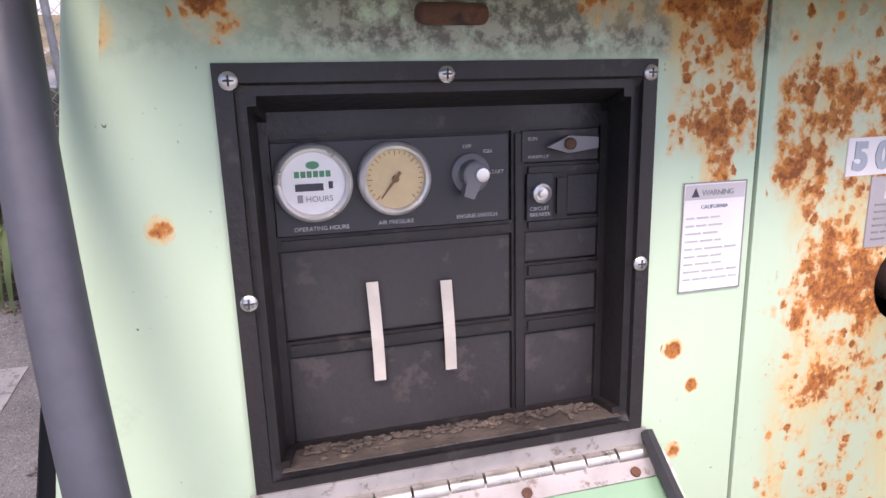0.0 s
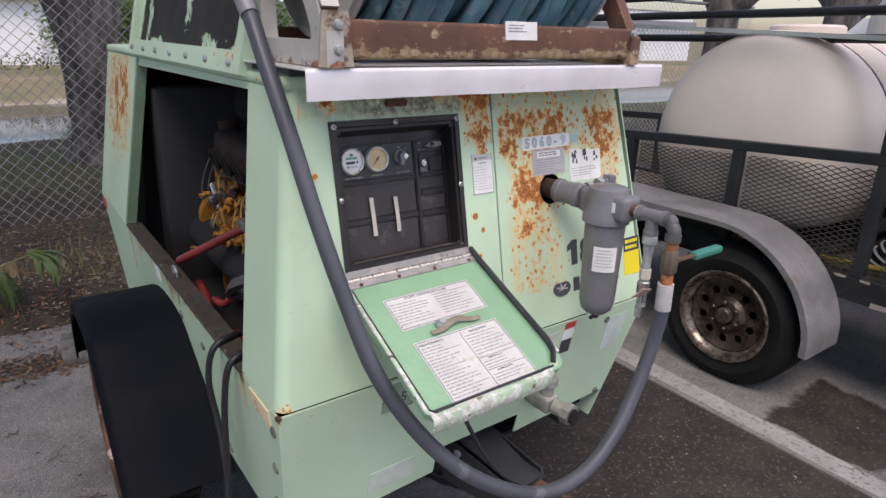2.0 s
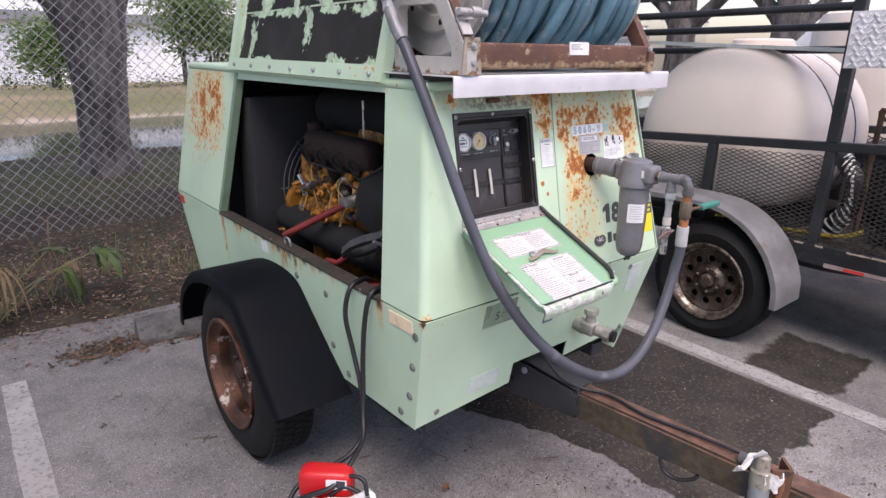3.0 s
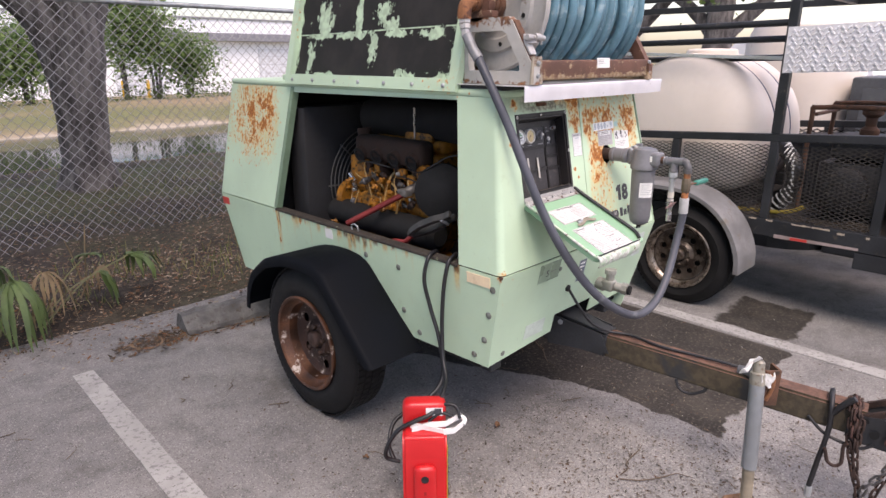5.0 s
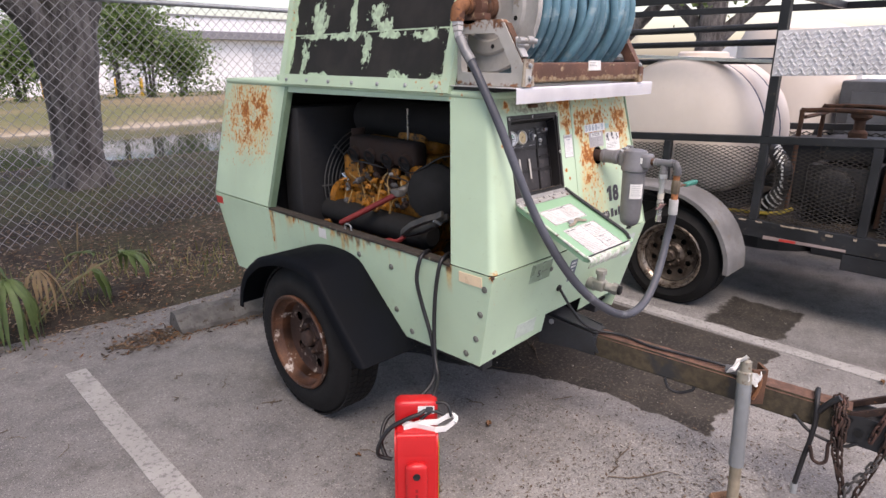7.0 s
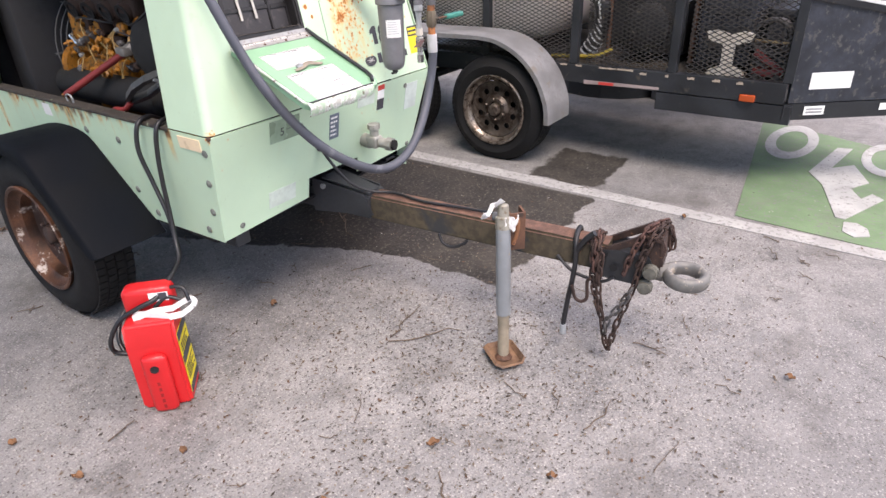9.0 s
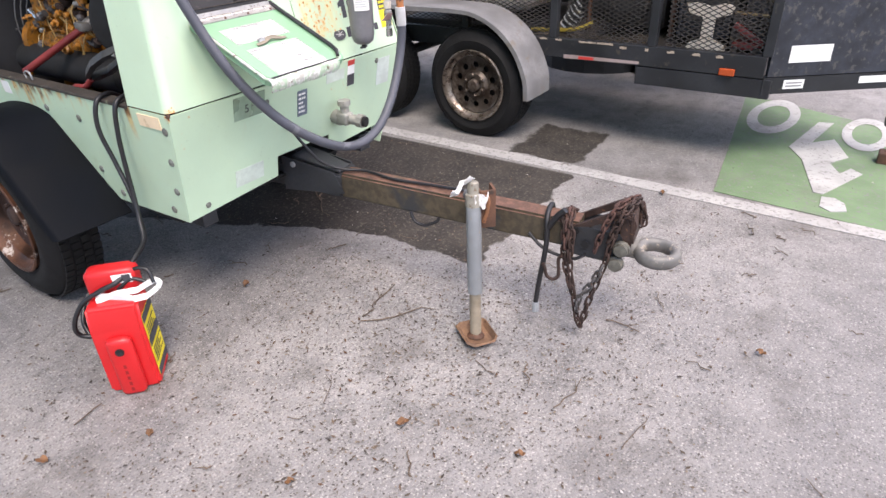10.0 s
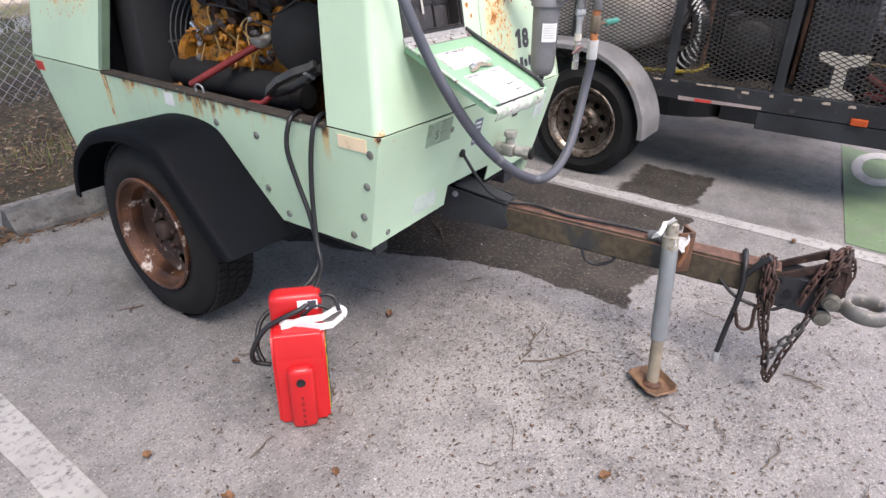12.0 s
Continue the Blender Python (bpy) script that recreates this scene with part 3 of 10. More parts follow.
def soil():
    n = Nodes("leafy_soil")
    a, b, c = n.noise(1.1, 5, 0.6), n.noise(16, 5, 0.7, seed=4), n.noise(90, 4, 0.6)
    col = n.mix(n.ramp(a, 0.35, 0.65), (0.026, 0.020, 0.015), (0.054, 0.041, 0.031))
    col = n.mix(n.ramp(b, 0.45, 0.7), col, (0.078, 0.062, 0.047))
    grass = n.math("MULTIPLY", n.ramp(n.noise(0.7, 4, seed=6), 0.42, 0.6), n.ramp(n.axis(1), 3.2, 7.5, 0.25, 1))
    col = n.mix(n.math("MULTIPLY", grass, n.ramp(b, 0.35, 0.6, 0.4, 1)), col, (0.085, 0.105, 0.036))
    far = n.ramp(n.axis(1), 15, 16.5)
    col = n.mix(far, col, n.mix(n.ramp(n.noise(0.25, 4, seed=3, stretch=(0.5, 2.5, 1)), 0.38, 0.62), (0.23, 0.18, 0.115), (0.125, 0.13, 0.06)))
    shore = n.math("ADD", n.axis(1), n.math("MULTIPLY", n.math("SUBTRACT", a, 0.5), 1.6))
    col = n.mix(n.math("MULTIPLY", n.ramp(shore, 16.6, 17.2), n.ramp(shore, 18.0, 18.5, 1, 0)), col, (0.36, 0.31, 0.25))
    col = n.mix(n.ramp(c, 0.55, 0.75, 0, 0.6), col, (0.055, 0.045, 0.035))
    n.set("Base Color", col)
    n.set("Roughness", 0.95)
    n.bump(n.math("ADD", n.math("MULTIPLY", b, 0.7), n.math("MULTIPLY", c, 0.4)), 0.8, 0.03)
    return n.m


M["concrete"], M["soil"] = concrete(), soil()
M["linewhite"] = line_paint("worn_white_line_paint", (0.40, 0.39, 0.375), 0.52)
M["linegreen"] = line_paint("green_lane_paint", (0.145, 0.225, 0.118), 0.54)
M["linepale"] = line_paint("pale_symbol_paint", (0.42, 0.42, 0.405), 0.55)
M["kerb"] = plain("grey_concrete_stop", (0.135, 0.130, 0.124), 0.92, 0, 90, 0.5, 9, 0.8, dirt=(0.068, 0.055, 0.045), dirt_at=0.55)


def terrain(x, y):
    """Height of the land: level at the lot, a pond behind the fence, a low bank and level ground beyond."""
    s = lambda a, b: max(0.0, min(1.0, (y - a) / (b - a))) ** 2 * (3 - 2 * max(0.0, min(1.0, (y - a) / (b - a))))
    h = -0.05 + 0.09 * s(2.35, 2.9) + 0.10 * s(3.5, 5.6) - 0.85 * s(7.4, 12.2) + 0.86 * s(16.6, 21.0) - 1.2 * s(21, 32)
    if 2.4 < y < 60:
        h += 0.05 * noise.noise((x * 0.6, y * 0.6, 0)) + 0.02 * noise.noise((x * 3, y * 3, 1))
    return h


def grid_axis(lo, hi, fine_lo, fine_hi, step):
    a = [fine_lo + i * step for i in range(int((fine_hi - fine_lo) / step) + 1)]
    g = step
    while a[-1] < hi:
        g *= 1.5
        a.append(a[-1] + g)
    g = step
    while a[0] > lo:
        g *= 1.5
        a.insert(0, a[0] - g)
    return a


bm = mesh()
gx, gy = grid_axis(-900, 900, -5, 14, 0.4), grid_axis(-900, 900, 2, 22, 0.3)
vs = [[bm.verts.new((x, y, terrain(x, y))) for x in gx] for y in gy]
for i in range(len(gy) - 1):
    for j in range(len(gx) - 1):
        bm.faces.new((vs[i][j], vs[i][j + 1], vs[i + 1][j + 1], vs[i + 1][j]))
solo("ground", bm, M["soil"], "leaf-strewn soil and dry grass behind the fence", "ground", kind="structure", smooth=60)

bm = mesh()
rng = random.Random(11)
edge = []
x = -60.0
while x < 60:
    w = 0.20 * noise.noise((x * 0.9, 3.3, 0)) + 0.11 * noise.noise((x * 3.1, 1.3, 0)) + 0.05 * noise.noise((x * 11, 4.3, 0))
    edge.append((x, 2.62 + w, 0.0))
    x += 0.06 if -4 < x < 8 else 2.0
top = [(-60, -90, 0)] + edge + [(60, -90, 0)]
slab(bm, top[::-1], (0, 0, 1), 0.12)
solo("pavement", bm, M["concrete"], "weathered grey concrete parking lot with a damp stain", "pavement", kind="structure")

LINE_Z = 0.004


def painted_strip(bm, pts, z=LINE_Z):
    slab(bm, [(x, y, z) for x, y in pts], (0, 0, 1), z - 0.001)


def worn_strip(bm, x0, x1, y0, y1, step=0.11, seed=0):
    n = int((y1 - y0) / step)
    jag = lambda k, s: 0.006 * noise.noise((k * 1.7, s + seed, 0.3))
    left = [(x0[0] + (x0[1] - x0[0]) * k / n + jag(k, 0), y0 + (y1 - y0) * k / n) for k in range(n + 1)]
    right = [(x1[0] + (x1[1] - x1[0]) * k / n + jag(k, 5), y0 + (y1 - y0) * k / n) for k in range(n + 1)]
    painted_strip(bm, right + left[::-1])


bm = mesh()
worn_strip(bm, (-0.935, -0.855), (-0.825, -0.762), -1.4, 2.0)
tagged(solo("parking_line", bm, M["linewhite"], "worn white parking line on grey concrete", "parking line", "parking lines", "structure"))
bm = mesh()
worn_strip(bm, (1.90, 1.98), (2.00, 2.08), -2.02, 2.45, seed=3)
tagged(solo("parking_line", bm, M["linewhite"], "worn white parking line beside the damp stain", "parking line", "parking lines", "structure"))
bm = mesh()
painted_strip(bm, [(2.06, -1.10), (1.985, -2.02), (3.30, -2.10), (3.82, -0.90)][::-1], 0.0035)
solo("lane_patch", bm, M["linegreen"], "green painted lane patch on the concrete", "lane marking", kind="structure")


def ring_mark(bm, c, ra, rb, z):
    k = 28
    a = [bm.verts.new((c[0] + ra * .62 * math.cos(t), c[1] + rb * .60 * math.sin(t), z)) for t in (2 * math.pi * i / k for i in range(k))]
    b = [bm.verts.new((c[0] + ra * math.cos(t), c[1] + rb * math.sin(t), z)) for t in (2 * math.pi * i / k for i in range(k))]
    for i in range(k):
        bm.faces.new((a[i], b[i], b[(i + 1) % k], a[(i + 1) % k]))


sym = thing("bicycle_symbol", (2.8, -1.4, 0), "pale painted bicycle symbol on a green lane patch", "lane marking", kind="structure")
for c, ra, rb in (((3.395, -1.145), .375, .145), ((3.285, -1.660), .31, .125)):
    bm = mesh()
    ring_mark(bm, c, ra, rb, 0.007)
    part("wheel_mark", bm, M["linepale"], sym)
bm = mesh()
painted_strip(bm, [(3.385, -1.399), (2.863, -1.312), (2.694, -1.399), (2.270, -1.506), (2.269, -1.548), (2.616, -1.685), (2.673, -1.631), (2.573, -1.589), (2.706, -1.530), (2.832, -1.605), (3.100, -1.513), (2.982, -1.409), (3.407, -1.479)][::-1], 0.0072)
part("frame_mark", bm, M["linepale"], sym)
bm = mesh()
painted_strip(bm, [(2.235, -1.545), (2.12, -1.55), (2.08, -1.60), (2.12, -1.66), (2.20, -1.645), (2.245, -1.60)][::-1], 0.0072)
part("helmet_mark", bm, M["linepale"], sym)

# cracked concrete wheel stop: a low ridge with a sloping face and a broken end
bm = mesh()
sect = [(-.115, -.02), (-.108, .030), (-.042, .098), (-.020, .104), (.050, .100), (.085, .030), (.09, -.02)]
rows = []
for i in range(73):
    x = 1.80 * i / 72
    w = 0.010 * noise.noise((x * 9, 0, 2))
    rows.append([bm.verts.new((x + (.035 * noise.noise((y * 22, z * 22, 4)) if i == 0 else 0), y + w + .012 * noise.noise((x * 16, y * 30, 1)), z + .011 * noise.noise((x * 14, y * 40, 7)) - .010 * max(0, noise.noise((x * 5, y * 9, 3))))) for y, z in sect])
for p, q in zip(rows, rows[1:]):
    for j in range(len(sect) - 1):
        bm.faces.new((p[j], q[j], q[j + 1], p[j + 1]))
bm.faces.new(rows[0])
bm.faces.new(rows[-1][::-1])
bmesh.ops.recalc_face_normals(bm, faces=bm.faces)
bm.transform(pose(-0.245, 2.155, 0, 0, 0, -6))
solo("wheel_stop", bm, M["kerb"], "chipped grey concrete wheel stop at the bay's end", "wheel stop", smooth=20)

# pond
bm = mesh()
slab(bm, [(-200, 9.6, -0.50), (200, 9.6, -0.50), (200, 19.2, -0.50), (-200, 19.2, -0.50)], (0, 0, 1), 0.05)
n = Nodes("still_water")
n.set("Base Color", (0.045, 0.05, 0.045))
n.set("Roughness", 0.06)
n.bump(n.noise(3, 3, stretch=(1, 0.4, 1)), 0.06, 0.02)
solo("pond", bm, n.m, "still pond water that mirrors the pale sky", "water", kind="structure")


# ---- the towable air compressor ----
ZB, ZT = 0.80, 1.375
NF = Vector((0, -1, 0.19)).normalized()
NFL = Vector((0, -1, -0.20)).normalized()
NS = Vector((-1, 0, 0.16)).normalized()
NSL = Vector((-1, 0, -0.07)).normalized()


def F(x, z, d=0.0):
    """A point of the upper front face, d metres behind it."""
    return Vector((x, 0.19 * (z - ZB), z)) - NF * d


def FL(x, z, d=0.0):
    return Vector((x, 0.20 * (ZB - z), z)) - NFL * d


def S(y, z, d=0.0):
    """A point of the upper side face."""
    return Vector((0.16 * (z - ZB), y, z)) - NS * d


def SL(y, z, d=0.0):
    return Vector((0.07 * (ZB - z), y, z)) - NSL * d


def xr(z):
    return 1.07 - (0.16 * (z - ZB) if z > ZB else 0.22 * (ZB - z))


def yb(z):
    return 1.975 - (0.11 * (z - ZB) if z > ZB else 0.33 * (ZB - z))


def zbot(x):
    return 0.437 + 0.055 * x


comp = thing("air_compressor", (0.53, 0.95, 0), "pale green towable air compressor, rusty, with its side door open", "air compressor")
X0 = 0.025
# front panels round the instrument opening
PX0, PX1, PZ0, PZ1 = 0.172, 0.458, 1.040, 1.312
SEAM = 0.553


def sheet(bm, pts, n, t=0.004):
    slab(bm, pts, n, t)


bm = mesh()
e = lambda z: 0.16 * (z - ZB) + X0
holed(bm, [F(e(ZB + .0055), ZB + .0055), F(SEAM, ZB + .0055), F(SEAM, ZT), F(e(ZT), ZT)], [F(PX0, PZ0), F(PX1, PZ0), F(PX1, PZ1), F(PX0, PZ1)], NF, .004)
part("front_panel", bm, M["front"], comp, "pale green front panel with rust at its top")
bm = mesh()
HX, HZ, HR = 0.722, 1.132, 0.036
ring = [(HX + HR * math.cos(a), HZ + HR * math.sin(a)) for a in (2 * math.pi * (i + 0.5) / 20 for i in range(20))]
x0, x1, z0, z1 = SEAM + .004, xr(ZT) - 0.02, ZB + .0055, ZT
holed(bm, [F(x0, z0), F(xr(z0) - .012, z0), F(x1, z1), F(x0, z1)], [F(px, pz) for px, pz in ring], NF, .004)
part("access_panel", bm, M["front"], comp, "heavily rusted pale green access panel with a round pipe hole")
# corner pillar: side sheet that bends softly into the front
def bent(zs, prof, mat_, name, label=""):
    bm = mesh()
    rows = [[bm.verts.new(p) for p in prof(z)] for z in zs]
    for a, b in zip(rows, rows[1:]):
        for i in range(len(a) - 1):
            bm.faces.new((a[i], a[i + 1], b[i + 1], b[i]))
    thicken(bm, 0.004)
    return part(name, bm, mat_, comp, label, smooth=22)


def pillar(z):
    xs, yf = 0.16 * (z - ZB), 0.19 * (z - ZB)
    out = [(xs, 0.195 + (z - ZB) * 0.17, z), (xs, yf + X0 + .004, z), (xs, yf + X0, z)]
    for k in range(1, 13):
        a = math.pi / 2 * k / 12
        out.append((xs + X0 * (1 - math.cos(a)), yf + X0 * (1 - math.sin(a)), z))
    return out


bent([ZB + .0055, 1.0, 1.2, ZT], pillar, M["side"], "corner_pillar")


bm = mesh()
sheet(bm, [SL(0.0, ZB), SL(1.42, ZB), SL(1.42, 0.405), SL(0.07, 0.437)], NSL)
part("lower_side_panel", bm, M["side"], comp, "pale green lower side panel with rust runs under the sill")
bm = mesh()
sheet(bm, [SL(1.422, ZB), SL(yb(ZB), ZB), SL(yb(0.40), 0.40), SL(1.422, 0.405)], NSL)
part("lower_rear_side_panel", bm, M["side"], comp)
bm = mesh()
a, b = FL(0.0, ZB), FL(1.07, ZB)
sheet(bm, [a, (0.025, 0.2 * (ZB - .437), .437), FL(0.40, zbot(0.4)), FL(0.40, .535), FL(0.66, .535), FL(0.66, zbot(0.66)), FL(xr(zbot(1)), zbot(1.0)), b], NFL)
part("lower_front_panel", bm, M["green"], comp, "clean pale green lower front panel")
bm = mesh()
sheet(bm, [S(1.42, ZB + .0055), S(yb(ZB), ZB + .0055), S(yb(ZT), ZT), S(1.335, ZT)], NS)
part("rear_side_panel", bm, M["side"], comp, "pale green side panel covered in orange rust spots")
bm = mesh()
sheet(bm, [S(0.27, 1.362, -.001), S(1.36, 1.352, -.001), S(1.36, ZT, -.001), S(0.27, ZT, -.001)], NS)
part("opening_header", bm, M["green"], comp)
bm = mesh()
for za, zb_ in ((ZB, ZT), (0.40, ZB)):
    slab(bm, [(xr(za), 0.19 * (za - ZB) if za >= ZB else .2 * (ZB - za), za), (xr(za), yb(za), za), (xr(zb_), yb(zb_), zb_), (xr(zb_), 0.19 * (zb_ - ZB), zb_)], (1, 0, 0), 0.004)
part("far_side_panel", bm, M["green"], comp)
bm = mesh()
for za, zb_ in ((ZB, ZT), (0.40, ZB)):
    xa, xb_ = (0.16 * (za - ZB) if za >= ZB else .07 * (ZB - za)), 0.16 * (zb_ - ZB)
    slab(bm, [(xa, yb(za), za), (xr(za), yb(za), za), (xr(zb_), yb(zb_), zb_), (xb_, yb(zb_), zb_)], (0, 1, 0), 0.004)
part("rear_panel", bm, M["green"], comp)
# roof with a folded lip and the raised spine
bm = mesh()
block(bm, (0.088, 0.104, ZT - 0.002), (0.982, 1.915, ZT + 0.026), 0.012, 3)
part("roof", bm, M["green"], comp, "flat pale green roof with folded lip", smooth=40)
bm = mesh()
block(bm, (0.115, 1.40, ZT + 0.026), (0.95, 1.46, ZT + 0.052), 0.006, 2)
part("roof_rib", bm, M["green"], comp)
# inner shell, coloured near-black for the bay's shade
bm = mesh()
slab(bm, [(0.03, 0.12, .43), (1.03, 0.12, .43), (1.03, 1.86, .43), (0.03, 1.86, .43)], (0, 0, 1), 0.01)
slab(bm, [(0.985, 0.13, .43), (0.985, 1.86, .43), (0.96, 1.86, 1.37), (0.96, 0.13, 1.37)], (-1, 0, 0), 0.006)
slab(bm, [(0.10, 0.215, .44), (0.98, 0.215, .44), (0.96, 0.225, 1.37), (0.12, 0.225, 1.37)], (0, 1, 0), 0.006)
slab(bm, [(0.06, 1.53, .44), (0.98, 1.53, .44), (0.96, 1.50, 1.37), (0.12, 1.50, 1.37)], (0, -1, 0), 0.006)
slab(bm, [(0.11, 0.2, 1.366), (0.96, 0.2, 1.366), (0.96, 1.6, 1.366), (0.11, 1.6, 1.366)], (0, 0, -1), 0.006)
part("engine_bay", bm, M["dark"], comp, "engine bay lining, coloured near-black for the shade inside")
# sill channel of the opening
bm = mesh()
block(bm, (-0.0035, 0.20, ZB - 0.006), (0.045, 1.42, ZB + 0.006), 0.003, 2)
part("sill", bm, M["darkrust"], comp, "dark rusty sill of the opening")
bm = mesh()
slab(bm, [S(1.345, ZT, -.004), S(1.425, ZB + .01, -.004), S(1.40, ZB + .01, -.004), S(1.32, ZT, -.004)], NS, 0.03)
part("door_jamb", bm, plain("jamb_green", (0.17, 0.26, 0.17), 0.5), comp)
# bolts of the skirt
for i, (y, z) in enumerate(((0.038, .749), (0.06, .648), (0.084, .545), (0.135, .47), (0.426, .462), (0.511, .535), (0.525, .715), (0.727, .722))):
    bm = mesh()
    p = SL(y, z)
    lathe(bm, [(-.002, .0125), (.002, .0125), (.0045, .009), (.005, 0)], p, NSL, 12)
    part("bolt", bm, M["bolt"], comp, smooth=40)
for x, z in ((0.10, .47), (0.36, .745), (0.97, .50), (0.92, .76)):
    bm = mesh()
    lathe(bm, [(-.002, .010), (.002, .010), (.004, .007), (.0045, 0)], FL(x, z), NFL, 12)
    part("bolt", bm, M["bolt"], comp, smooth=40)
# reflectors, stickers on the skirt
bm = mesh()
slab(bm, [SL(0.048, .790, -.003), SL(0.155, .790, -.003), SL(0.155, .752, -.003), SL(0.048, .752, -.003)], NSL, 0.004)
part("reflector", bm, M["amber"], comp, "faded amber reflector")
bm = mesh()
slab(bm, [SL(1.90, .782, -.003), SL(1.965, .782, -.003), SL(1.965, .745, -.003), SL(1.90, .745, -.003)], NSL, 0.004)
part("reflector", bm, M["redlabel"], comp, "red rear reflector")
bm = mesh()
slab(bm, [SL(0.955, .785, -.001), SL(1.01, .785, -.001), SL(1.01, .74, -.001), SL(0.955, .74, -.001)], NSL, 0.002)
part("sticker", bm, M["label"], comp)
bm = mesh()
slab(bm, [FL(0.215, .545, -.001), FL(0.335, .545, -.001), FL(0.335, .485, -.001), FL(0.215, .485, -.001)], NFL, 0.002)
part("sticker", bm, plain("pale_sticker", (0.52, 0.6, 0.53), 0.4), comp)
# corner rust mark
bm = mesh()
lathe(bm, [(-.002, .007), (.001, .006), (.002, .003), (.0025, 0)], (0.0, 0.0, ZB), (-1, -1, 0), 10)
part("corner_bolt", bm, M["rust"], comp)


# door held up above the opening
door = part("side_door", mesh(), M["green"], comp, "open green side door with a torn black lining")
DU = Vector((0, 1, 0))
DV = Vector((0.24, 0, 1)).normalized()
DN = Vector((-1, 0, 0.24)).normalized()
DO = Vector((0.082, 0.285, ZT + 0.012))


def D(u, v, d=0.0):
    return DO + DU * u + DV * v - DN * d


DW, DH = 1.085, 0.62


def dframe(bm, u0, u1, v0, v1, d0, d1):
    slab(bm, [D(u0, v0, d0), D(u1, v0, d0), D(u1, v1, d0), D(u0, v1, d0)], DN, d1 - d0)


for u0, u1, v0, v1 in ((0, DW, 0, .045), (0, DW, DH - .04, DH), (0, .04, .045, DH - .04), (DW - .04, DW, .045, DH - .04)):
    bm = mesh()
    dframe(bm, u0, u1, v0, v1, -0.012, 0.02)
    part("door_frame", bm, M["green"], door)
bm = mesh()
dframe(bm, 0.03, DW - 0.03, 0.03, DH - 0.03, 0.012, 0.02)
n = Nodes("torn_black_lining")
y, z = n.axis(1), n.axis(2)
# bare patches where the foam came off: (y, z, half width, half height)
BARE = ((1.15, 1.665, .050, .070), (.905, 1.655, .024, .060), (.755, 1.665, .042, .040), (.70, 1.628, .045, .026), (.79, 1.535, .024, .055), (1.22, 1.50, .024, .075), (1.10, 1.430, .080, .014), (.575, 1.434, .060, .020), (.385, 1.436, .050, .024), (.330, 1.52, .026, .130), (1.333, 1.60, .018, .20), (.46, 1.588, .070, .018), (.95, 1.592, .13, .014), (1.17, 1.590, .12, .011), (.66, 1.590, .08, .012), (1.05, 1.86, .06, .09), (.62, 1.90, .05, .07), (.42, 1.84, .04, .06))
near = None
for y0, z0, ra, rb in BARE:
    dy, dz = n.math("DIVIDE", n.math("SUBTRACT", y, y0), ra), n.math("DIVIDE", n.math("SUBTRACT", z, z0), rb)
    q = n.math("SQRT", n.math("ADD", n.math("MULTIPLY", dy, dy), n.math("MULTIPLY", dz, dz)))
    near = q if near is None else n.math("MINIMUM", near, q)
tear = n.math("ADD", n.math("MULTIPLY", n.math("SUBTRACT", n.noise(30, 6, 0.7, stretch=(1, 1, 0.7), seed=12), 0.5), 4.8), n.math("SUBTRACT", 1.0, near))
mask = n.ramp(tear, -0.02, 0.06)
mask = n.math("MAXIMUM", mask, n.math("MULTIPLY", n.ramp(n.math("ABSOLUTE", n.math("SUBTRACT", z, n.ramp(y, 0.30, 1.35, 1.610, 1.598))), 0.0015, 0.004, 1, 0), n.ramp(n.noise(18, 2, seed=4), 0.38, 0.46)))
n.set("Base Color", n.mix(mask, n.mix(n.ramp(n.noise(8, 4), 0.4, 0.7), (0.010, 0.010, 0.010), (0.022, 0.020, 0.019)), n.mix(n.ramp(n.noise(40, 3), 0.4, 0.6), tone(GREEN, 0.75), GREEN)))
n.set("Roughness", 0.85)
n.bump(n.math("MULTIPLY", mask, -1.0), 0.6, 0.006)
part("door_lining", bm, n.m, door, "black foam lining torn off in patches")
for i in range(7):
    bm = mesh()
    lathe(bm, [(-.002, .008), (.004, .008), (.007, .005), (.0075, 0)], D(0.06 + i * 0.16, 0.02, -.012), DN, 10)
    part("screw", bm, M["galv"], door)

# ---- instrument panel ----
pan = part("instrument_panel", mesh(), M["panelblack"], comp, "black moulded instrument panel set into the front")
DEP = 0.045
CX0, CW, CZ1, CH = 0.1960, 0.246, 1.287, 0.245


def C(s, t, d=DEP):
    """A point of the panel's back: s across, t down, d behind the front face."""
    return F(CX0 + CW * s, CZ1 - CH * t, d)


o = [F(PX0 - .005, PZ0 - .005, -.003), F(PX1 + .005, PZ0 - .005, -.003), F(PX1 + .005, PZ1 + .005, -.003), F(PX0 - .005, PZ1 + .005, -.003)]
i1 = [F(PX0 + .012, PZ0 + .012, -.003), F(PX1 - .012, PZ0 + .012, -.003), F(PX1 - .012, PZ1 - .012, -.003), F(PX0 + .012, PZ1 - .012, -.003)]
i2 = [C(-.025, 1.0), C(1.03, 1.0), C(1.03, .0), C(-.025, .0)]
o2 = [F(PX0 - .005, PZ0 - .005, .002), F(PX1 + .005, PZ0 - .005, .002), F(PX1 + .005, PZ1 + .005, .002), F(PX0 - .005, PZ1 + .005, .002)]
bm = mesh()
V = [[bm.verts.new(p) for p in q] for q in (o2, o, i1, i2)]
for a, b in zip(V, V[1:]):
    for k in range(4):
        bm.faces.new((a[k], a[(k + 1) % 4], b[(k + 1) % 4], b[k]))
bm.faces.new(V[3])
bmesh.ops.bevel(bm, geom=[e for e in bm.edges if all(v in V[2] or v in V[3] for v in e.verts)], offset=0.006, segments=4, affect="EDGES")
part("panel_tray", bm, M["panelblack"], pan, smooth=45)


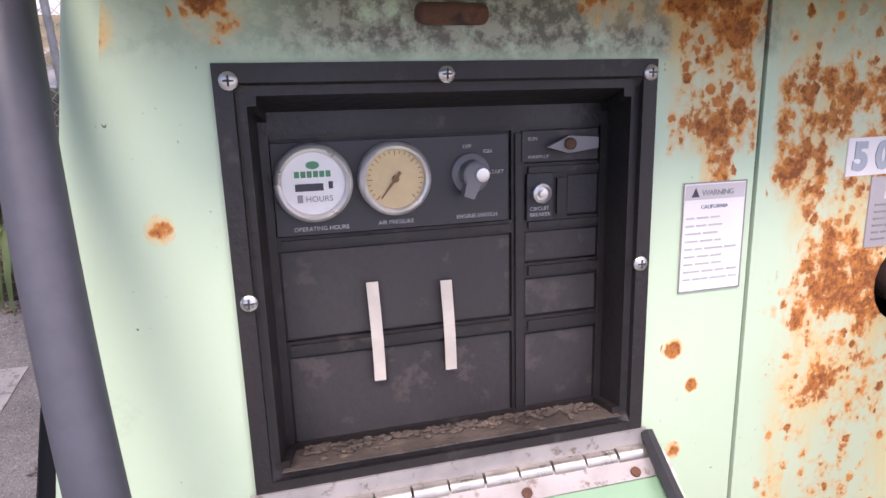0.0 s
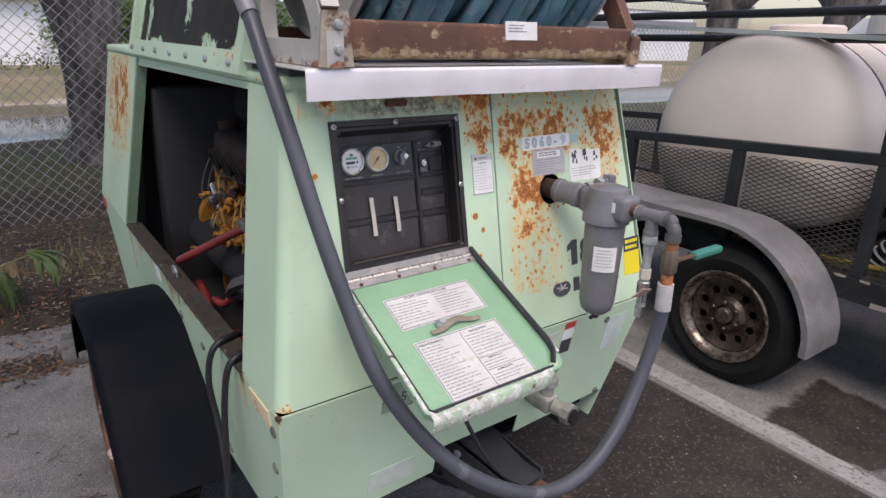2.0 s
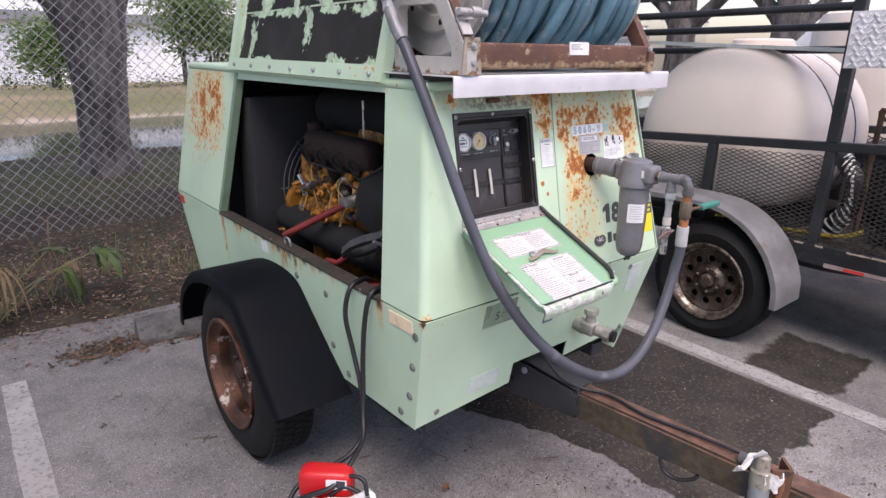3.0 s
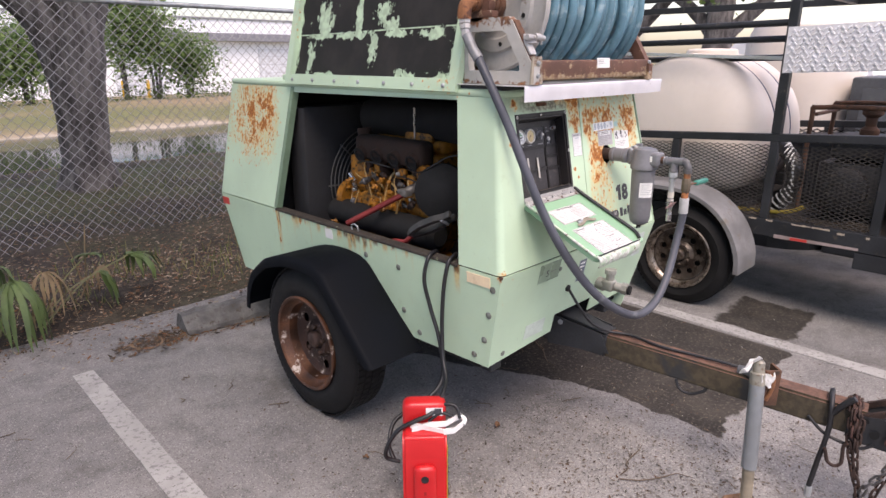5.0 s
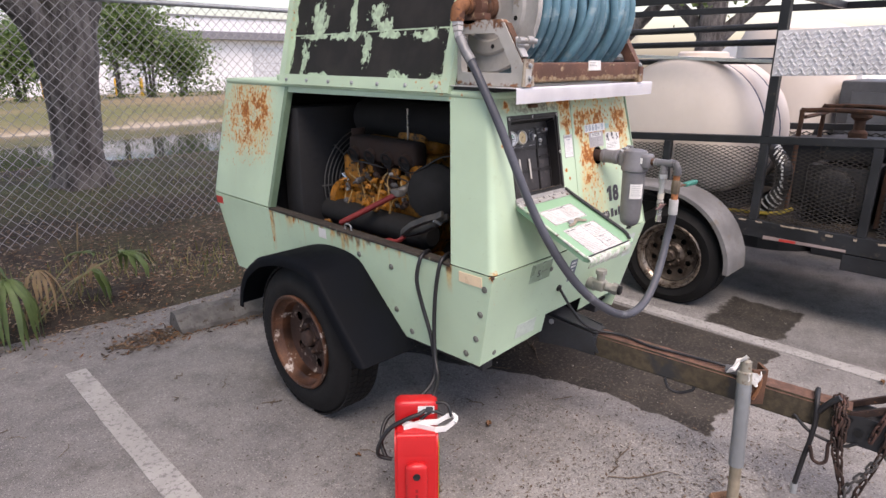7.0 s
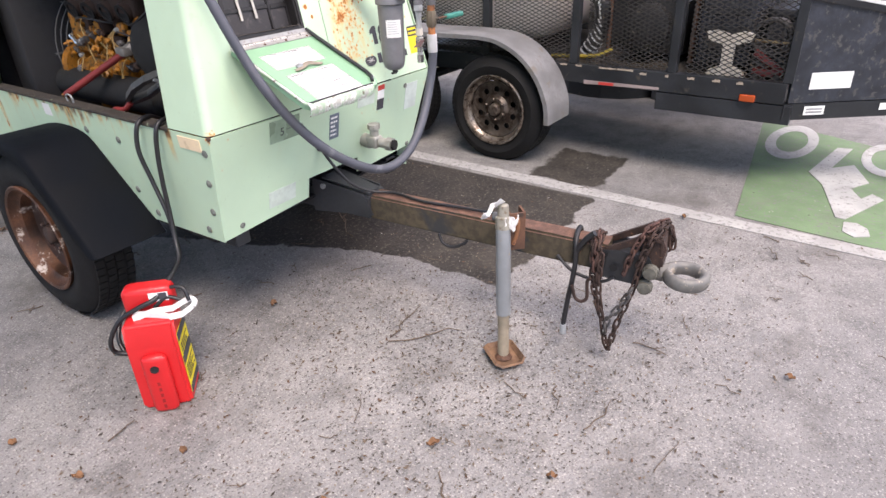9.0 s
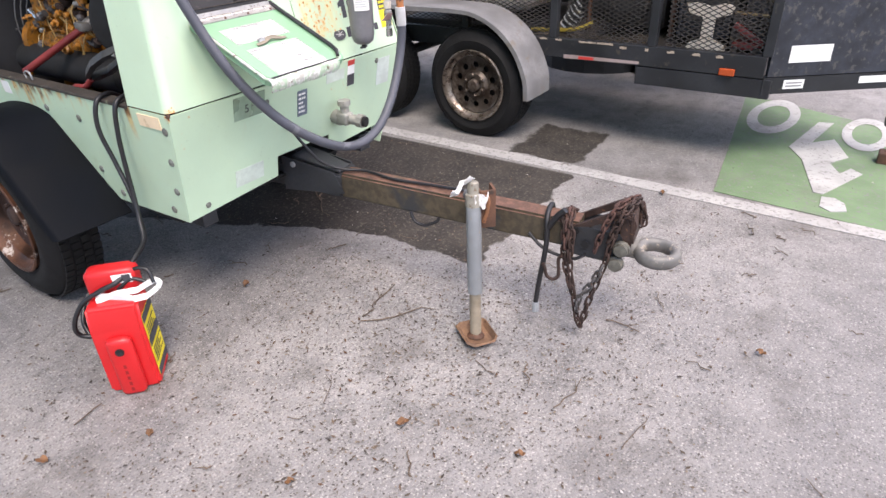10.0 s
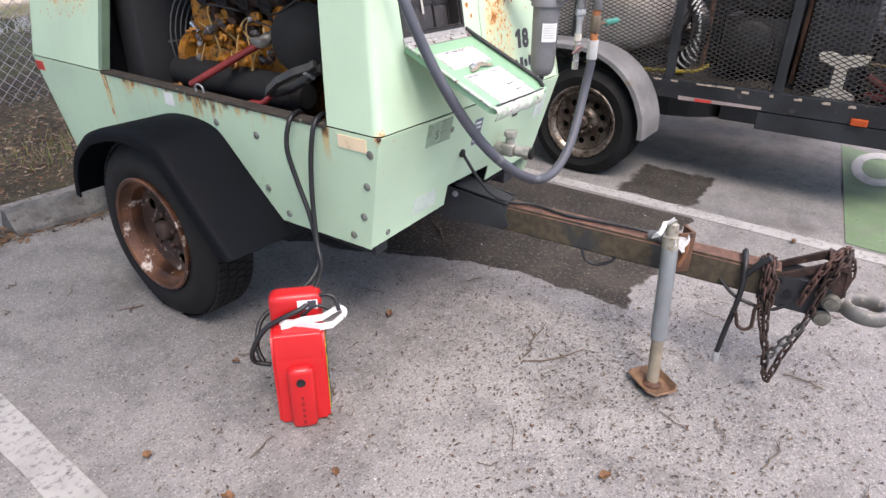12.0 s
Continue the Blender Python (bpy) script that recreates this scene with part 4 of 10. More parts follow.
def rib(s0, s1, t0, t1, h=0.0062):
    bm = mesh()
    vs = slab(bm, [C(s0, t0, DEP - h), C(s1, t0, DEP - h), C(s1, t1, DEP - h), C(s0, t1, DEP - h)], NF, h + .001)
    bmesh.ops.bevel(bm, geom=[e for e in bm.edges if e.verts[0] in vs[:4] and e.verts[1] in vs[:4]], offset=0.0024, segments=2, affect="EDGES")
    part("rib", bm, M["panelblack"], pan, smooth=50)


for s0, s1, t0, t1 in ((-.02, 1.03, .001, .066), (-.02, -.002, .066, .985), (1.012, 1.03, .066, .985), (.708, .752, .066, .984), (-.002, .708, .338, .378), (-.002, .708, .650, .700),
                       (.752, 1.012, .168, .206), (.752, 1.012, .338, .378), (.752, 1.012, .480, .530), (.752, 1.012, .660, .714), (-.002, 1.012, .984, .999), (.848, .896, .206, .338)):
    rib(s0, s1, t0, t1)
for s0, s1, t0, t1 in ((.004, .702, .384, .644), (.004, .702, .706, .978), (.758, 1.006, .384, .474), (.758, 1.006, .536, .654), (.758, 1.006, .720, .978), (.902, 1.006, .212, .332)):
    bm = mesh()
    slab(bm, [C(s0, t0, DEP - .0015), C(s1, t0, DEP - .0015), C(s1, t1, DEP - .0015), C(s0, t1, DEP - .0015)], NF, .0025)
    part("pocket", bm, M["pocket"], pan)
bm = mesh()
slab(bm, [C(.0, .076, DEP - .0072), C(.692, .076, DEP - .0072), C(.692, .333, DEP - .0072), C(.0, .333, DEP - .0072)], NF, 0.0072)
part("gauge_plate", bm, plain("satin_black_plate", (0.032, 0.032, 0.036), 0.5, 0, 120, 0.2, 8, 0.05), pan)
bm = mesh()
slab(bm, [C(.738, .070, DEP - .0074), C(.992, .070, DEP - .0074), C(.992, .161, DEP - .0074), C(.738, .161, DEP - .0074)], NF, 0.0074)
part("lever_plate", bm, M["pocket"], pan)
US, UT = Vector((1, 0, 0)), Vector((0, -0.19, -1)).normalized()


M["gaugerim"] = plain("gauge_rim_metal", (0.74, 0.72, 0.68), 0.35, 0.6, 60, 0.15, 40, 0.04)


def gauge(s, t, r, face, name, label):
    c = C(s, t, DEP - .0070)
    bm = mesh()
    lathe(bm, [(0, r * 1.05), (.008, r * 1.05), (.0110, r * 1.0), (.0122, r * .93), (.0110, r * .86), (.0065, r * .82)], c, NF, 40)
    g = part(name, bm, M["gaugerim"], pan, label, smooth=40)
    return c, g


dials = []
for s, t, r, face, name, label in ((.108, .186, .0256, M["label"], "hour_meter", "chrome-rimmed hour meter with a white face"), (.338, .186, .0248, M["cream"], "pressure_gauge", "chrome-rimmed gauge with a yellowed face")):
    c, g = gauge(s, t, r, face, name, label)
    bm = mesh()
    lathe(bm, [(.001, 0), (.001, r * .86), (.0075, r * .86), (.0075, 0)], c, NF, 36)
    part("gauge_face", bm, face, pan)
    dials.append((c, r))
(c, r), (c2, r2) = dials
q = lambda c, a, b, d=.0078: c + US * a + UT * b + NF * d


def mark(name, pts, m_, parent, n_=NF, t=.0004):
    bm = mesh()
    slab(bm, pts, n_, t)
    return part(name, bm, m_, parent)


# hour meter face: emblem, bar for the maker, counter, caption
bm = mesh()
lathe(bm, [(0, .0045), (.0004, .0045), (.0004, 0)], q(c, 0, -.0125), NF, 20)
for v in bm.verts:
    v.co.z = (v.co.z - q(c, 0, -.0125).z) * .55 + q(c, 0, -.0125).z
part("emblem", bm, M["inkgreen"], pan)
bm = mesh()
for k in range(6):
    slab(bm, [q(c, -.0125 + k * .0042, -.0085), q(c, -.0092 + k * .0042, -.0085), q(c, -.0092 + k * .0042, -.0042), q(c, -.0125 + k * .0042, -.0042)], NF, .0004)
part("maker_mark", bm, M["inkgreen"], pan)
mark("counter_window", [q(c, -.0125, 0), q(c, .0065, 0), q(c, .0065, .005), q(c, -.0125, .005)], M["ink"], pan)
mark("counter_window", [q(c, .010, -.001), q(c, .013, -.001), q(c, .013, .004), q(c, .010, .004)], M["ink"], pan)
part("caption", lettering("HOURS", .0056, q(c, -.006, .0125), US, NF, .0002), M["inkgrey"], pan)
mark("caption_box", [q(c, -.0115, .0075), q(c, -.0078, .0075), q(c, -.0078, .0128), q(c, -.0115, .0128)], M["inkgrey"], pan)
bm = mesh()
for k in range(25):
    a = radians(-135 + 270 * k / 24)
    L = .0035 if k % 4 == 0 else .002
    u = US * math.sin(a) - UT * math.cos(a)
    w = US * math.cos(a) + UT * math.sin(a)
    p0, p1 = c2 + NF * .0079 + u * (r2 * .80 - L), c2 + NF * .0079 + u * r2 * .80
    slab(bm, [p0 - w * .0003, p0 + w * .0003, p1 + w * .0003, p1 - w * .0003], NF, .0003)
part("scale_marks", bm, plain("brown_ink", (0.25, 0.16, 0.07), 0.6), pan)
bm = mesh()
u = (US * -.62 + UT * .78).normalized()
w = NF.cross(u)
p0, p1 = c2 + NF * .009 - u * .006, c2 + NF * .009 + u * .017
slab(bm, [p0 - w * .0011, p0 + w * .0011, p1 + w * .0004, p1 - w * .0004], NF, .0006)
lathe(bm, [(.0082, .0026), (.0098, .0024), (.010, 0)], c2, NF, 12)
part("needle", bm, plain("brown_needle", (0.22, 0.12, 0.05), 0.6), pan)
# captions and knob
for txt, s, t, size in (("OPERATING HOURS", .046, .322, .0046), ("AIR PRESSURE", .288, .319, .0046), ("ENGINE SWITCH", .525, .318, .0046), ("OFF", .548, .112, .0043), ("IGN", .612, .128, .0043), ("START", .630, .190, .0043)):
    part("caption", lettering(txt, size * .92, C(s, t, DEP - .0076), US, NF, .0002), M["inkwhite"], pan)
for txt, s, t in (("RUN", .755, .098), ("WARM-UP", .755, .152)):
    part("caption", lettering(txt, .0038, C(s, t, DEP - .0078), US, NF, .0002), M["inkwhite"], pan)
k0 = C(.570, .185, DEP - .0070)
bm = mesh()
lathe(bm, [(0, .0150), (.004, .0145), (.006, .0105), (.016, .0095), (.017, .008), (.0165, .005), (.0165, 0)], k0, NF, 24)
part("ignition_knob", bm, M["greypaint"], pan, smooth=40)
bm = mesh()
u = (US * -.35 + UT * .94).normalized()
w = NF.cross(u)
slab(bm, [k0 + NF * .017 + u * .017 - w * .004, k0 + NF * .017 + u * .017 + w * .004, k0 + NF * .017 + w * .006, k0 + NF * .017 - w * .006], NF, .009)
part("knob_pointer", bm, M["greypaint"], pan)
bm = mesh()
lathe(bm, [(.0165, .0052), (.019, .0050), (.0195, .0030), (.0190, 0)], k0 + US * .004, NF, 16)
part("knob_screw", bm, M["chrome"], pan, "bright slotted screw", smooth=40)
k1 = C(.878, .110, DEP - .0072)
bm = mesh()
slab(bm, [k1 + NF * .009 + US * a + UT * b for a, b in ((-.018, .002), (.0, -.006), (.024, -.004), (.024, .004), (.0, .007))], NF, .005)
part("warm_up_lever", bm, M["greypaint"], pan)
bm = mesh()
lathe(bm, [(0, .0045), (.0115, .0045), (.0125, .003), (.0125, 0)], k1, NF, 14)
part("lever_pivot", bm, M["rust"], pan)
k2 = C(.798, .258, DEP - .0052)
bm = mesh()
slab(bm, [k2 + NF * .002 + US * a + UT * b for a, b in ((-.0105, -.015), (.0105, -.015), (.0105, .021), (-.0105, .021))], NF, .003)
part("breaker_plate", bm, M["blacksteel"], pan)
bm = mesh()
lathe(bm, [(.002, .0075), (.007, .0075), (.008, .0055), (.006, .0048), (.006, .0032), (.009, .003), (.0095, 0)], k2, NF, 20)
part("breaker_button", bm, M["chrome"], pan, smooth=40)
for j, txt in enumerate(("CIRCUIT", "BREAKER")):
    part("caption", lettering(txt, .0042, k2 + NF * .0022 + US * -.0085 + UT * (.0135 + j * .0045), US, NF, .0002), M["inkwhite"], pan)
# two strips of tape
for s, t0, t1, lean in ((.258, .488, .800, .010), (.486, .505, .796, .010)):
    bm = mesh()
    a = .0044
    pts = []
    for k in range(6):
        f = k / 5
        pts.append((s + lean * math.sin(f * 1.6), t0 + (t1 - t0) * f))
    for (sa, ta), (sb, tb) in zip(pts, pts[1:]):
        slab(bm, [C(sa, ta, DEP - .0080) - US * a, C(sa, ta, DEP - .0080) + US * a, C(sb, tb, DEP - .0080) + US * a, C(sb, tb, DEP - .0080) - US * a], NF, .001)
    part("tape_strip", bm, M["tape"], pan, "off-white tape strip")
# screws of the flange
for x, z in ((PX0 + .004, PZ1 - .005), (0.309, PZ1 - .003), (PX1 - .001, PZ1 - .004), (PX0 + .003, 1.173), (PX1 - .003, 1.173)):
    bm = mesh()
    p = F(x, z, -.003)
    lathe(bm, [(0, .0055), (.0015, .0055), (.003, .0038), (.0033, 0)], p, NF, 16)
    part("flange_screw", bm, M["chrome"], pan, smooth=40)
    bm = mesh()
    for u, w in ((US, UT), (UT, US)):
        slab(bm, [p + NF * .0036 + u * a + w * b for a, b in ((-.0032, -.0006), (.0032, -.0006), (.0032, .0006), (-.0032, .0006))], NF, .0006)
    part("screw_slot", bm, M["ink"], pan)
# dirt on the ledge
bm = mesh()
slab(bm, [F(PX0 + .013, PZ0 + .0125, -.0024), F(PX1 - .013, PZ0 + .0125, -.0024), C(1.0, .990, DEP - .0068), C(.0, .990, DEP - .0068)], (0, 0, 1), .0012)
part("dusty_ledge", bm, M["dusty"], pan, "dusty lower ledge")
bm = mesh()
rng = random.Random(4)
for k in range(340):
    s, g = rng.uniform(.02, .98), rng.random() ** .30
    p = F(CX0 + CW * s, PZ0 + .0135, -.001).lerp(C(s, .986, DEP - .0078), g) + Vector((0, 0, .0006))
    rr = rng.uniform(.0006, .0024)
    bmesh.ops.create_icosphere(bm, subdivisions=1, radius=rr, matrix=Matrix.Translation(p) @ Matrix.Diagonal((1.4, 1, .6, 1)))
tagged(part("ledge_dirt", bm, M["dusty"], pan), kind="stuff")

# ---- hinge and lid ----
bm = mesh()
slab(bm, [F(.163, 1.039, -.005), F(.466, 1.039, -.005), F(.466, 1.024, -.005), F(.163, 1.024, -.005)], NF, .003)
part("hinge_leaf", bm, M["hinge"], comp, "dirty bright hinge leaf")
HY, HZ2 = F(0, 1.022, -.008).y, 1.022
M["knuckle"] = plain("hinge_knuckle_metal", (0.52, 0.50, 0.46), 0.3, 0.8, 60, 0.3, 40, 0.08, dirt=(0.2, 0.17, 0.13), dirt_at=0.6)
for k in range(11):
    bm = mesh()
    rod(bm, (.165 + k * .0273, HY, HZ2), (.165 + k * .0273 + .0255, HY, HZ2), .0064 if k % 2 else .0070, 14)
    part("hinge_knuckle", bm, M["knuckle"], comp, smooth=40)
lid = part("panel_lid", mesh(), M["lidgreen"], comp, "open green lid that hangs on a piano hinge")
LU = Vector((1, 0, 0))
LV = Vector((0, -0.300, -0.133)).normalized()
LN = LU.cross(LV)
LN = LN if LN.z > 0 else -LN
LO = Vector((.157, HY - .004, HZ2 - .002))
LW, LH = .316, .318


def L(u, v, d=0.0):
    return LO + LU * u + LV * v + LN * d


outline = [(0, 0), (LW, 0), (LW, LH - .03)] + [(LW - .03 + .03 * math.cos(a), LH - .03 + .03 * math.sin(a)) for a in (math.pi / 2 * k / 5 for k in range(1, 6))]
outline += [(.012, LH), (0, LH - .012)]
bm = mesh()
slab(bm, [L(u, v, 0) for u, v in outline], LN, .016)
part("lid_skin", bm, M["lidgreen"], lid, smooth=30)
bm = mesh()
slab(bm, [L(.004, -.002, .003), L(LW - .006, -.002, .003), L(LW - .006, .016, .003), L(.004, .016, .003)], LN, .003)
part("hinge_leaf", bm, M["hinge"], lid)
for u in (.03, .115, .20, .29):
    bm = mesh()
    lathe(bm, [(0, .004), (.002, .004), (.003, 0)], L(u, .011, .003), LN, 10)
    part("rivet", bm, M["rust"], lid)
bm = mesh()
tube(bm, [L(u, v, d_) for u, v, d_ in ((LW - .006, -.016, .010), (LW - .007, .03, .009), (LW - .007, LH - .06, .008), (LW - .012, LH - .036, .007), (LW - .030, LH - .014, .006))], .0058, 6)
part("gasket", bm, M["blacksteel"], lid, "black rubber gasket")
bm = mesh()
tube(bm, [L(u, v, .003) for u, v in ((.005, .02), (.005, LH - .014), (.012, LH - .008), (LW - .034, LH - .008))], .0026, 6)
part("gasket", bm, M["blacksteel"], lid)
n = Nodes("chipped_lid_rim")
chip = n.ramp(n.noise(30, 5, 0.7, seed=2), 0.47, 0.51)
col = n.mix(n.ramp(n.noise(12, 4), 0.35, 0.65), tone(GREEN, 0.62), tone(GREEN, 0.9))
col = n.mix(chip, col, n.mix(n.ramp(n.noise(90, 3), 0.4, 0.6), (0.62, 0.64, 0.60), (0.42, 0.42, 0.38)))
n.set("Base Color", n.mix(n.ramp(n.noise(60, 4, seed=8), 0.62, 0.68), col, (0.12, 0.09, 0.06)))
n.set("Roughness", 0.55)
n.bump(chip, 0.3, 0.003)
M["lidrim"] = n.m
bm = mesh()
tube(bm, [L(u, v, .004) for u, v in ((-.001, .0), (-.001, LH - .01), (.010, LH + .002))], .0045, 8)
part("lid_rim", bm, M["lidrim"], lid, "chipped pale green rim", smooth=50)
bm = mesh()
tube(bm, [L(u, v, .004) for u, v in ((LW - .004, LH - .03), (LW + .001, .0))], .0045, 8)
part("lid_rim", bm, M["lidrim"], lid, smooth=50)
bm = mesh()
rows = []
for i in range(19):
    f = i / 18
    u = .002 + (LW - .020) * f
    dent = .004 * noise.noise((f * 6, 1, 2)) + .0015 * noise.noise((f * 30, 4, 2))
    rows.append([bm.verts.new(L(u, LH + q - .02 * max(0, f - .86) / .14, h + dent)) for q, h in ((-.003, .004), (.006, .005), (.013, -.002), (.016, -.018), (.015, -.026))])
for p, q in zip(rows, rows[1:]):
    for j in range(4):
        bm.faces.new((p[j], p[j + 1], q[j + 1], q[j]))
thicken(bm, .002)
part("lid_lip", bm, M["lidrim"], lid, "bent lip with flaked pale paint", smooth=50)
# the two instruction sheets
rng = random.Random(21)


def sheet_label(u0, v0, u1, v1, rot, name, label):
    bm = mesh()
    slab(bm, [L(u0, v0 + rot, .0012), L(u1, v0, .0012), L(u1, v1, .0012), L(u0, v1 + rot, .0012)], LN, .001)
    part(name, bm, M["lidpaper"], lid, label)
    b = .003
    bm = mesh()
    for (a0, b0), (a1, b1) in (((u0 + b, v0 + rot + b), (u1 - b, v0 + b)), ((u1 - b, v0 + b), (u1 - b, v1 - b)), ((u1 - b, v1 - b), (u0 + b, v1 + rot - b)), ((u0 + b, v1 + rot - b), (u0 + b, v0 + rot + b))):
        dv = Vector((a1 - a0, b1 - b0)).normalized()
        pu, pv = -dv.y * .0005, dv.x * .0005
        slab(bm, [L(a0 - pu, b0 - pv, .0016), L(a1 - pu, b1 - pv, .0016), L(a1 + pu, b1 + pv, .0016), L(a0 + pu, b0 + pv, .0016)], LN, .0004)
    part("label_border", bm, M["ink"], lid)


sheet_label(.050, .058, .250, .138, .002, "instruction_label", "white printed instruction label")
sheet_label(.053, .170, .245, .312, .002, "instruction_label", "white printed maintenance label with a torn tape")
part("label_title", lettering("START - STOP PROCEDURE", .0080, L(.095, .070, .0014), LU, LN, .0002), M["ink"], lid)
bm = mesh()
bars(bm, L(.056, .076), LU, LV, LN, 8, .088, .0018, .0071, rng, .0016)
bars(bm, L(.155, .074), LU, LV, LN, 8, .088, .0018, .0071, rng, .0016)
part("small_print", bm, M["inkgrey"], lid)
for txt, u, v, sz in (("MAINTENANCE", .060, .184, .0075), ("REPLACEMENT", .172, .184, .0065), ("REPAIR KITS", .172, .250, .0060), ("LUBRICANTS", .172, .279, .0060)):
    part("label_title", lettering(txt, sz, L(u, v, .0014), LU, LN, .0002), M["ink"], lid)
bm = mesh()
bars(bm, L(.060, .189), LU, LV, LN, 17, .088, .0018, .0069, rng, .0016, (.45, 1))
bars(bm, L(.157, .189), LU, LV, LN, 7, .082, .0018, .0074, rng, .0016, (.55, 1))
bars(bm, L(.157, .254), LU, LV, LN, 3, .082, .0018, .0064, rng, .0016, (.55, 1))
bars(bm, L(.157, .284), LU, LV, LN, 3, .082, .0018, .0064, rng, .0016, (.55, 1))
part("small_print", bm, M["inkgrey"], lid)
bm = mesh()
slab(bm, [L(.1515, .178, .0016), L(.1525, .178, .0016), L(.1525, .308, .0016), L(.1515, .308, .0016)], LN, .0004)
slab(bm, [L(.153, .243, .0016), L(.241, .243, .0016), L(.241, .2438, .0016), L(.153, .2438, .0016)], LN, .0004)
slab(bm, [L(.153, .272, .0016), L(.241, .272, .0016), L(.241, .2728, .0016), L(.153, .2728, .0016)], LN, .0004)
part("label_rule", bm, M["ink"], lid)
# latch with a rag of tape round it
bm = mesh()
lathe(bm, [(0, .012), (.005, .012), (.010, .007), (.014, .006), (.015, 0)], L(.128, .150, .001), LN, 18)
part("latch", bm, M["galv"], lid, smooth=40)
bm = mesh()
rows = []
for i in range(9):
    f = i / 8
    row = []
    for j in range(4):
        g = j / 3
        u = .098 + f * .115
        v = .163 - .004 * math.sin(f * 3.1) + (g - .5) * .012 * (1 - .55 * abs(f - .45)) - .006 * f + .004 * math.sin(f * 9)
        row.append(bm.verts.new(L(u, v, .005 + .008 * math.sin(f * 3.14) * (1 - g * .6) + .005 * noise.noise((f * 9, g * 5, 2)))))
    rows.append(row)
for a, b in zip(rows, rows[1:]):
    for j in range(3):
        bm.faces.new((a[j], a[j + 1], b[j + 1], b[j]))
thicken(bm, .0015)
part("tape_rag", bm, plain("dirty_tape", (0.27, 0.235, 0.18), 0.8, 0, 90, 0.3, 40, 0.2, dirt=(0.16, 0.13, 0.09), dirt_at=0.64), lid, "crumpled dirty tape over the latch", smooth=60)


# ---- wheel, fender ----
def wheel_parts(parent, at, side, R, RR, W, face_mat, name="wheel", lugs=5, holes=8, hub_mat=None, rim_mat=None, sunk=0.0, hole_r=.0145):
    """A tyre with tread blocks and a dished steel wheel with round holes. at: the middle of the outer face; side: -1 when it faces -x."""
    a = Vector(at)
    d = Vector((side, 0, 0))
    w = part(name, mesh(), M["rubber"], parent)
    bm = mesh()
    prof = [(-W, RR), (-W, RR + .02), (-W + .004, R - .055), (-W + .02, R - .018), (-W + .045, R), (-.045, R), (-.02, R - .018), (-.004, R - .055), (.004, (R + RR) / 2), (-.002, RR + .02), (-.012, RR), (-.012, RR - .004), (-W, RR - .004)]
    lathe(bm, prof, a, d, 56, True)
    bm.faces.ensure_lookup_table()
    part("tyre", bm, M["rubber"], w, smooth=50)
    bm = mesh()
    for row, off in ((-W / 2 - .055, 0), (-W / 2 - .018, .5), (-W / 2 + .018, 0), (-W / 2 + .055, .5)):
        for k in range(66):
            t = 2 * math.pi * (k + off) / 66
            m = Matrix.Translation(a + d * row) @ Matrix.Rotation(t, 4, "X") @ Matrix.Translation((0, 0, R + .001))
            block(bm, (-.015, -.0125, -.004), (.015, .0125, .0028), 0, 1, m)
    tagged(part("tread", bm, M["rubber"], w), kind="stuff")
    # rim: rolled lip, barrel, dish with holes
    bm = mesh()
    lathe(bm, [(-.012, RR + .003), (.004, RR + .008), (.008, RR + .002), (.004, RR - .008), (-.018, RR - .014), (-.03, RR - .03), (-.085, RR - .036), (-.09, RR - .036), (-.09, RR - .002), (-.03, RR)], a, d, 48, True)
    part("rim", bm, rim_mat or face_mat, w, smooth=40)
    bm = mesh()
    u0, w0 = Vector((0, 1, 0)), Vector((0, 0, 1))
    seg = 48

    def circle(r, s_, at=None, k=seg):
        o = a if at is None else at
        return [bm.verts.new(o + d * s_ + (u0 * math.cos(t) + w0 * math.sin(t)) * r) for t in (2 * math.pi * i / k for i in range(k))]

    def bridge(p, q):
        for i in range(len(p)):
            j = (i + 1) % len(p)
            bm.faces.new((p[i], p[j], q[j], q[i]))

    rings = [circle(r, s_ - sunk) for r, s_ in ((.045, -.030), (.066, -.028), (.078, -.040), (.084, -.048))]
    for p, q in zip(rings, rings[1:]):
        bridge(p, q)
    flat, rim_in = circle(RR - .050, -.048 - sunk), circle(RR - .034, -.040 - sunk)
    bridge(flat, rim_in)
    loops = [rings[-1], flat]
    mid = (.084 + RR - .050) / 2
    for k in range(holes):
        t = 2 * math.pi * (k + .5) / holes
        loops.append(circle(hole_r, -.048 - sunk, a + (u0 * math.cos(t) + w0 * math.sin(t)) * mid, 12))
    es = [bm.edges.get((lp[i], lp[(i + 1) % len(lp)])) or bm.edges.new((lp[i], lp[(i + 1) % len(lp)])) for lp in loops for i in range(len(lp))]
    bmesh.ops.triangle_fill(bm, use_beauty=True, use_dissolve=False, edges=es)
    bmesh.ops.recalc_face_normals(bm, faces=bm.faces)
    thicken(bm, .004)
    part("disc", bm, face_mat, w, smooth=35)
    bm = mesh()
    lathe(bm, [(-.06, .04), (-.015, .038), (-.004, .034), (0, .028), (.001, 0)], a - d * sunk, d, 24)
    part("hub_cap", bm, hub_mat or face_mat, w, smooth=40)
    for k in range(lugs):
        t = 2 * math.pi * k / lugs + .4
        bm = mesh()
        p = a + d * (-.028 - sunk) + (u0 * math.cos(t) + w0 * math.sin(t)) * .062
        lathe(bm, [(0, .0105), (.014, .0105), (.018, .007), (.018, 0)], p, d, 6)
        part("lug_nut", bm, hub_mat or face_mat, w)
    bm = mesh()
    lathe(bm, [(-.10 - sunk * .4, RR - .04), (-.101 - sunk * .4, 0)], a, d, 24)
    part("brake_backing", bm, M["dark"], w)
    return w


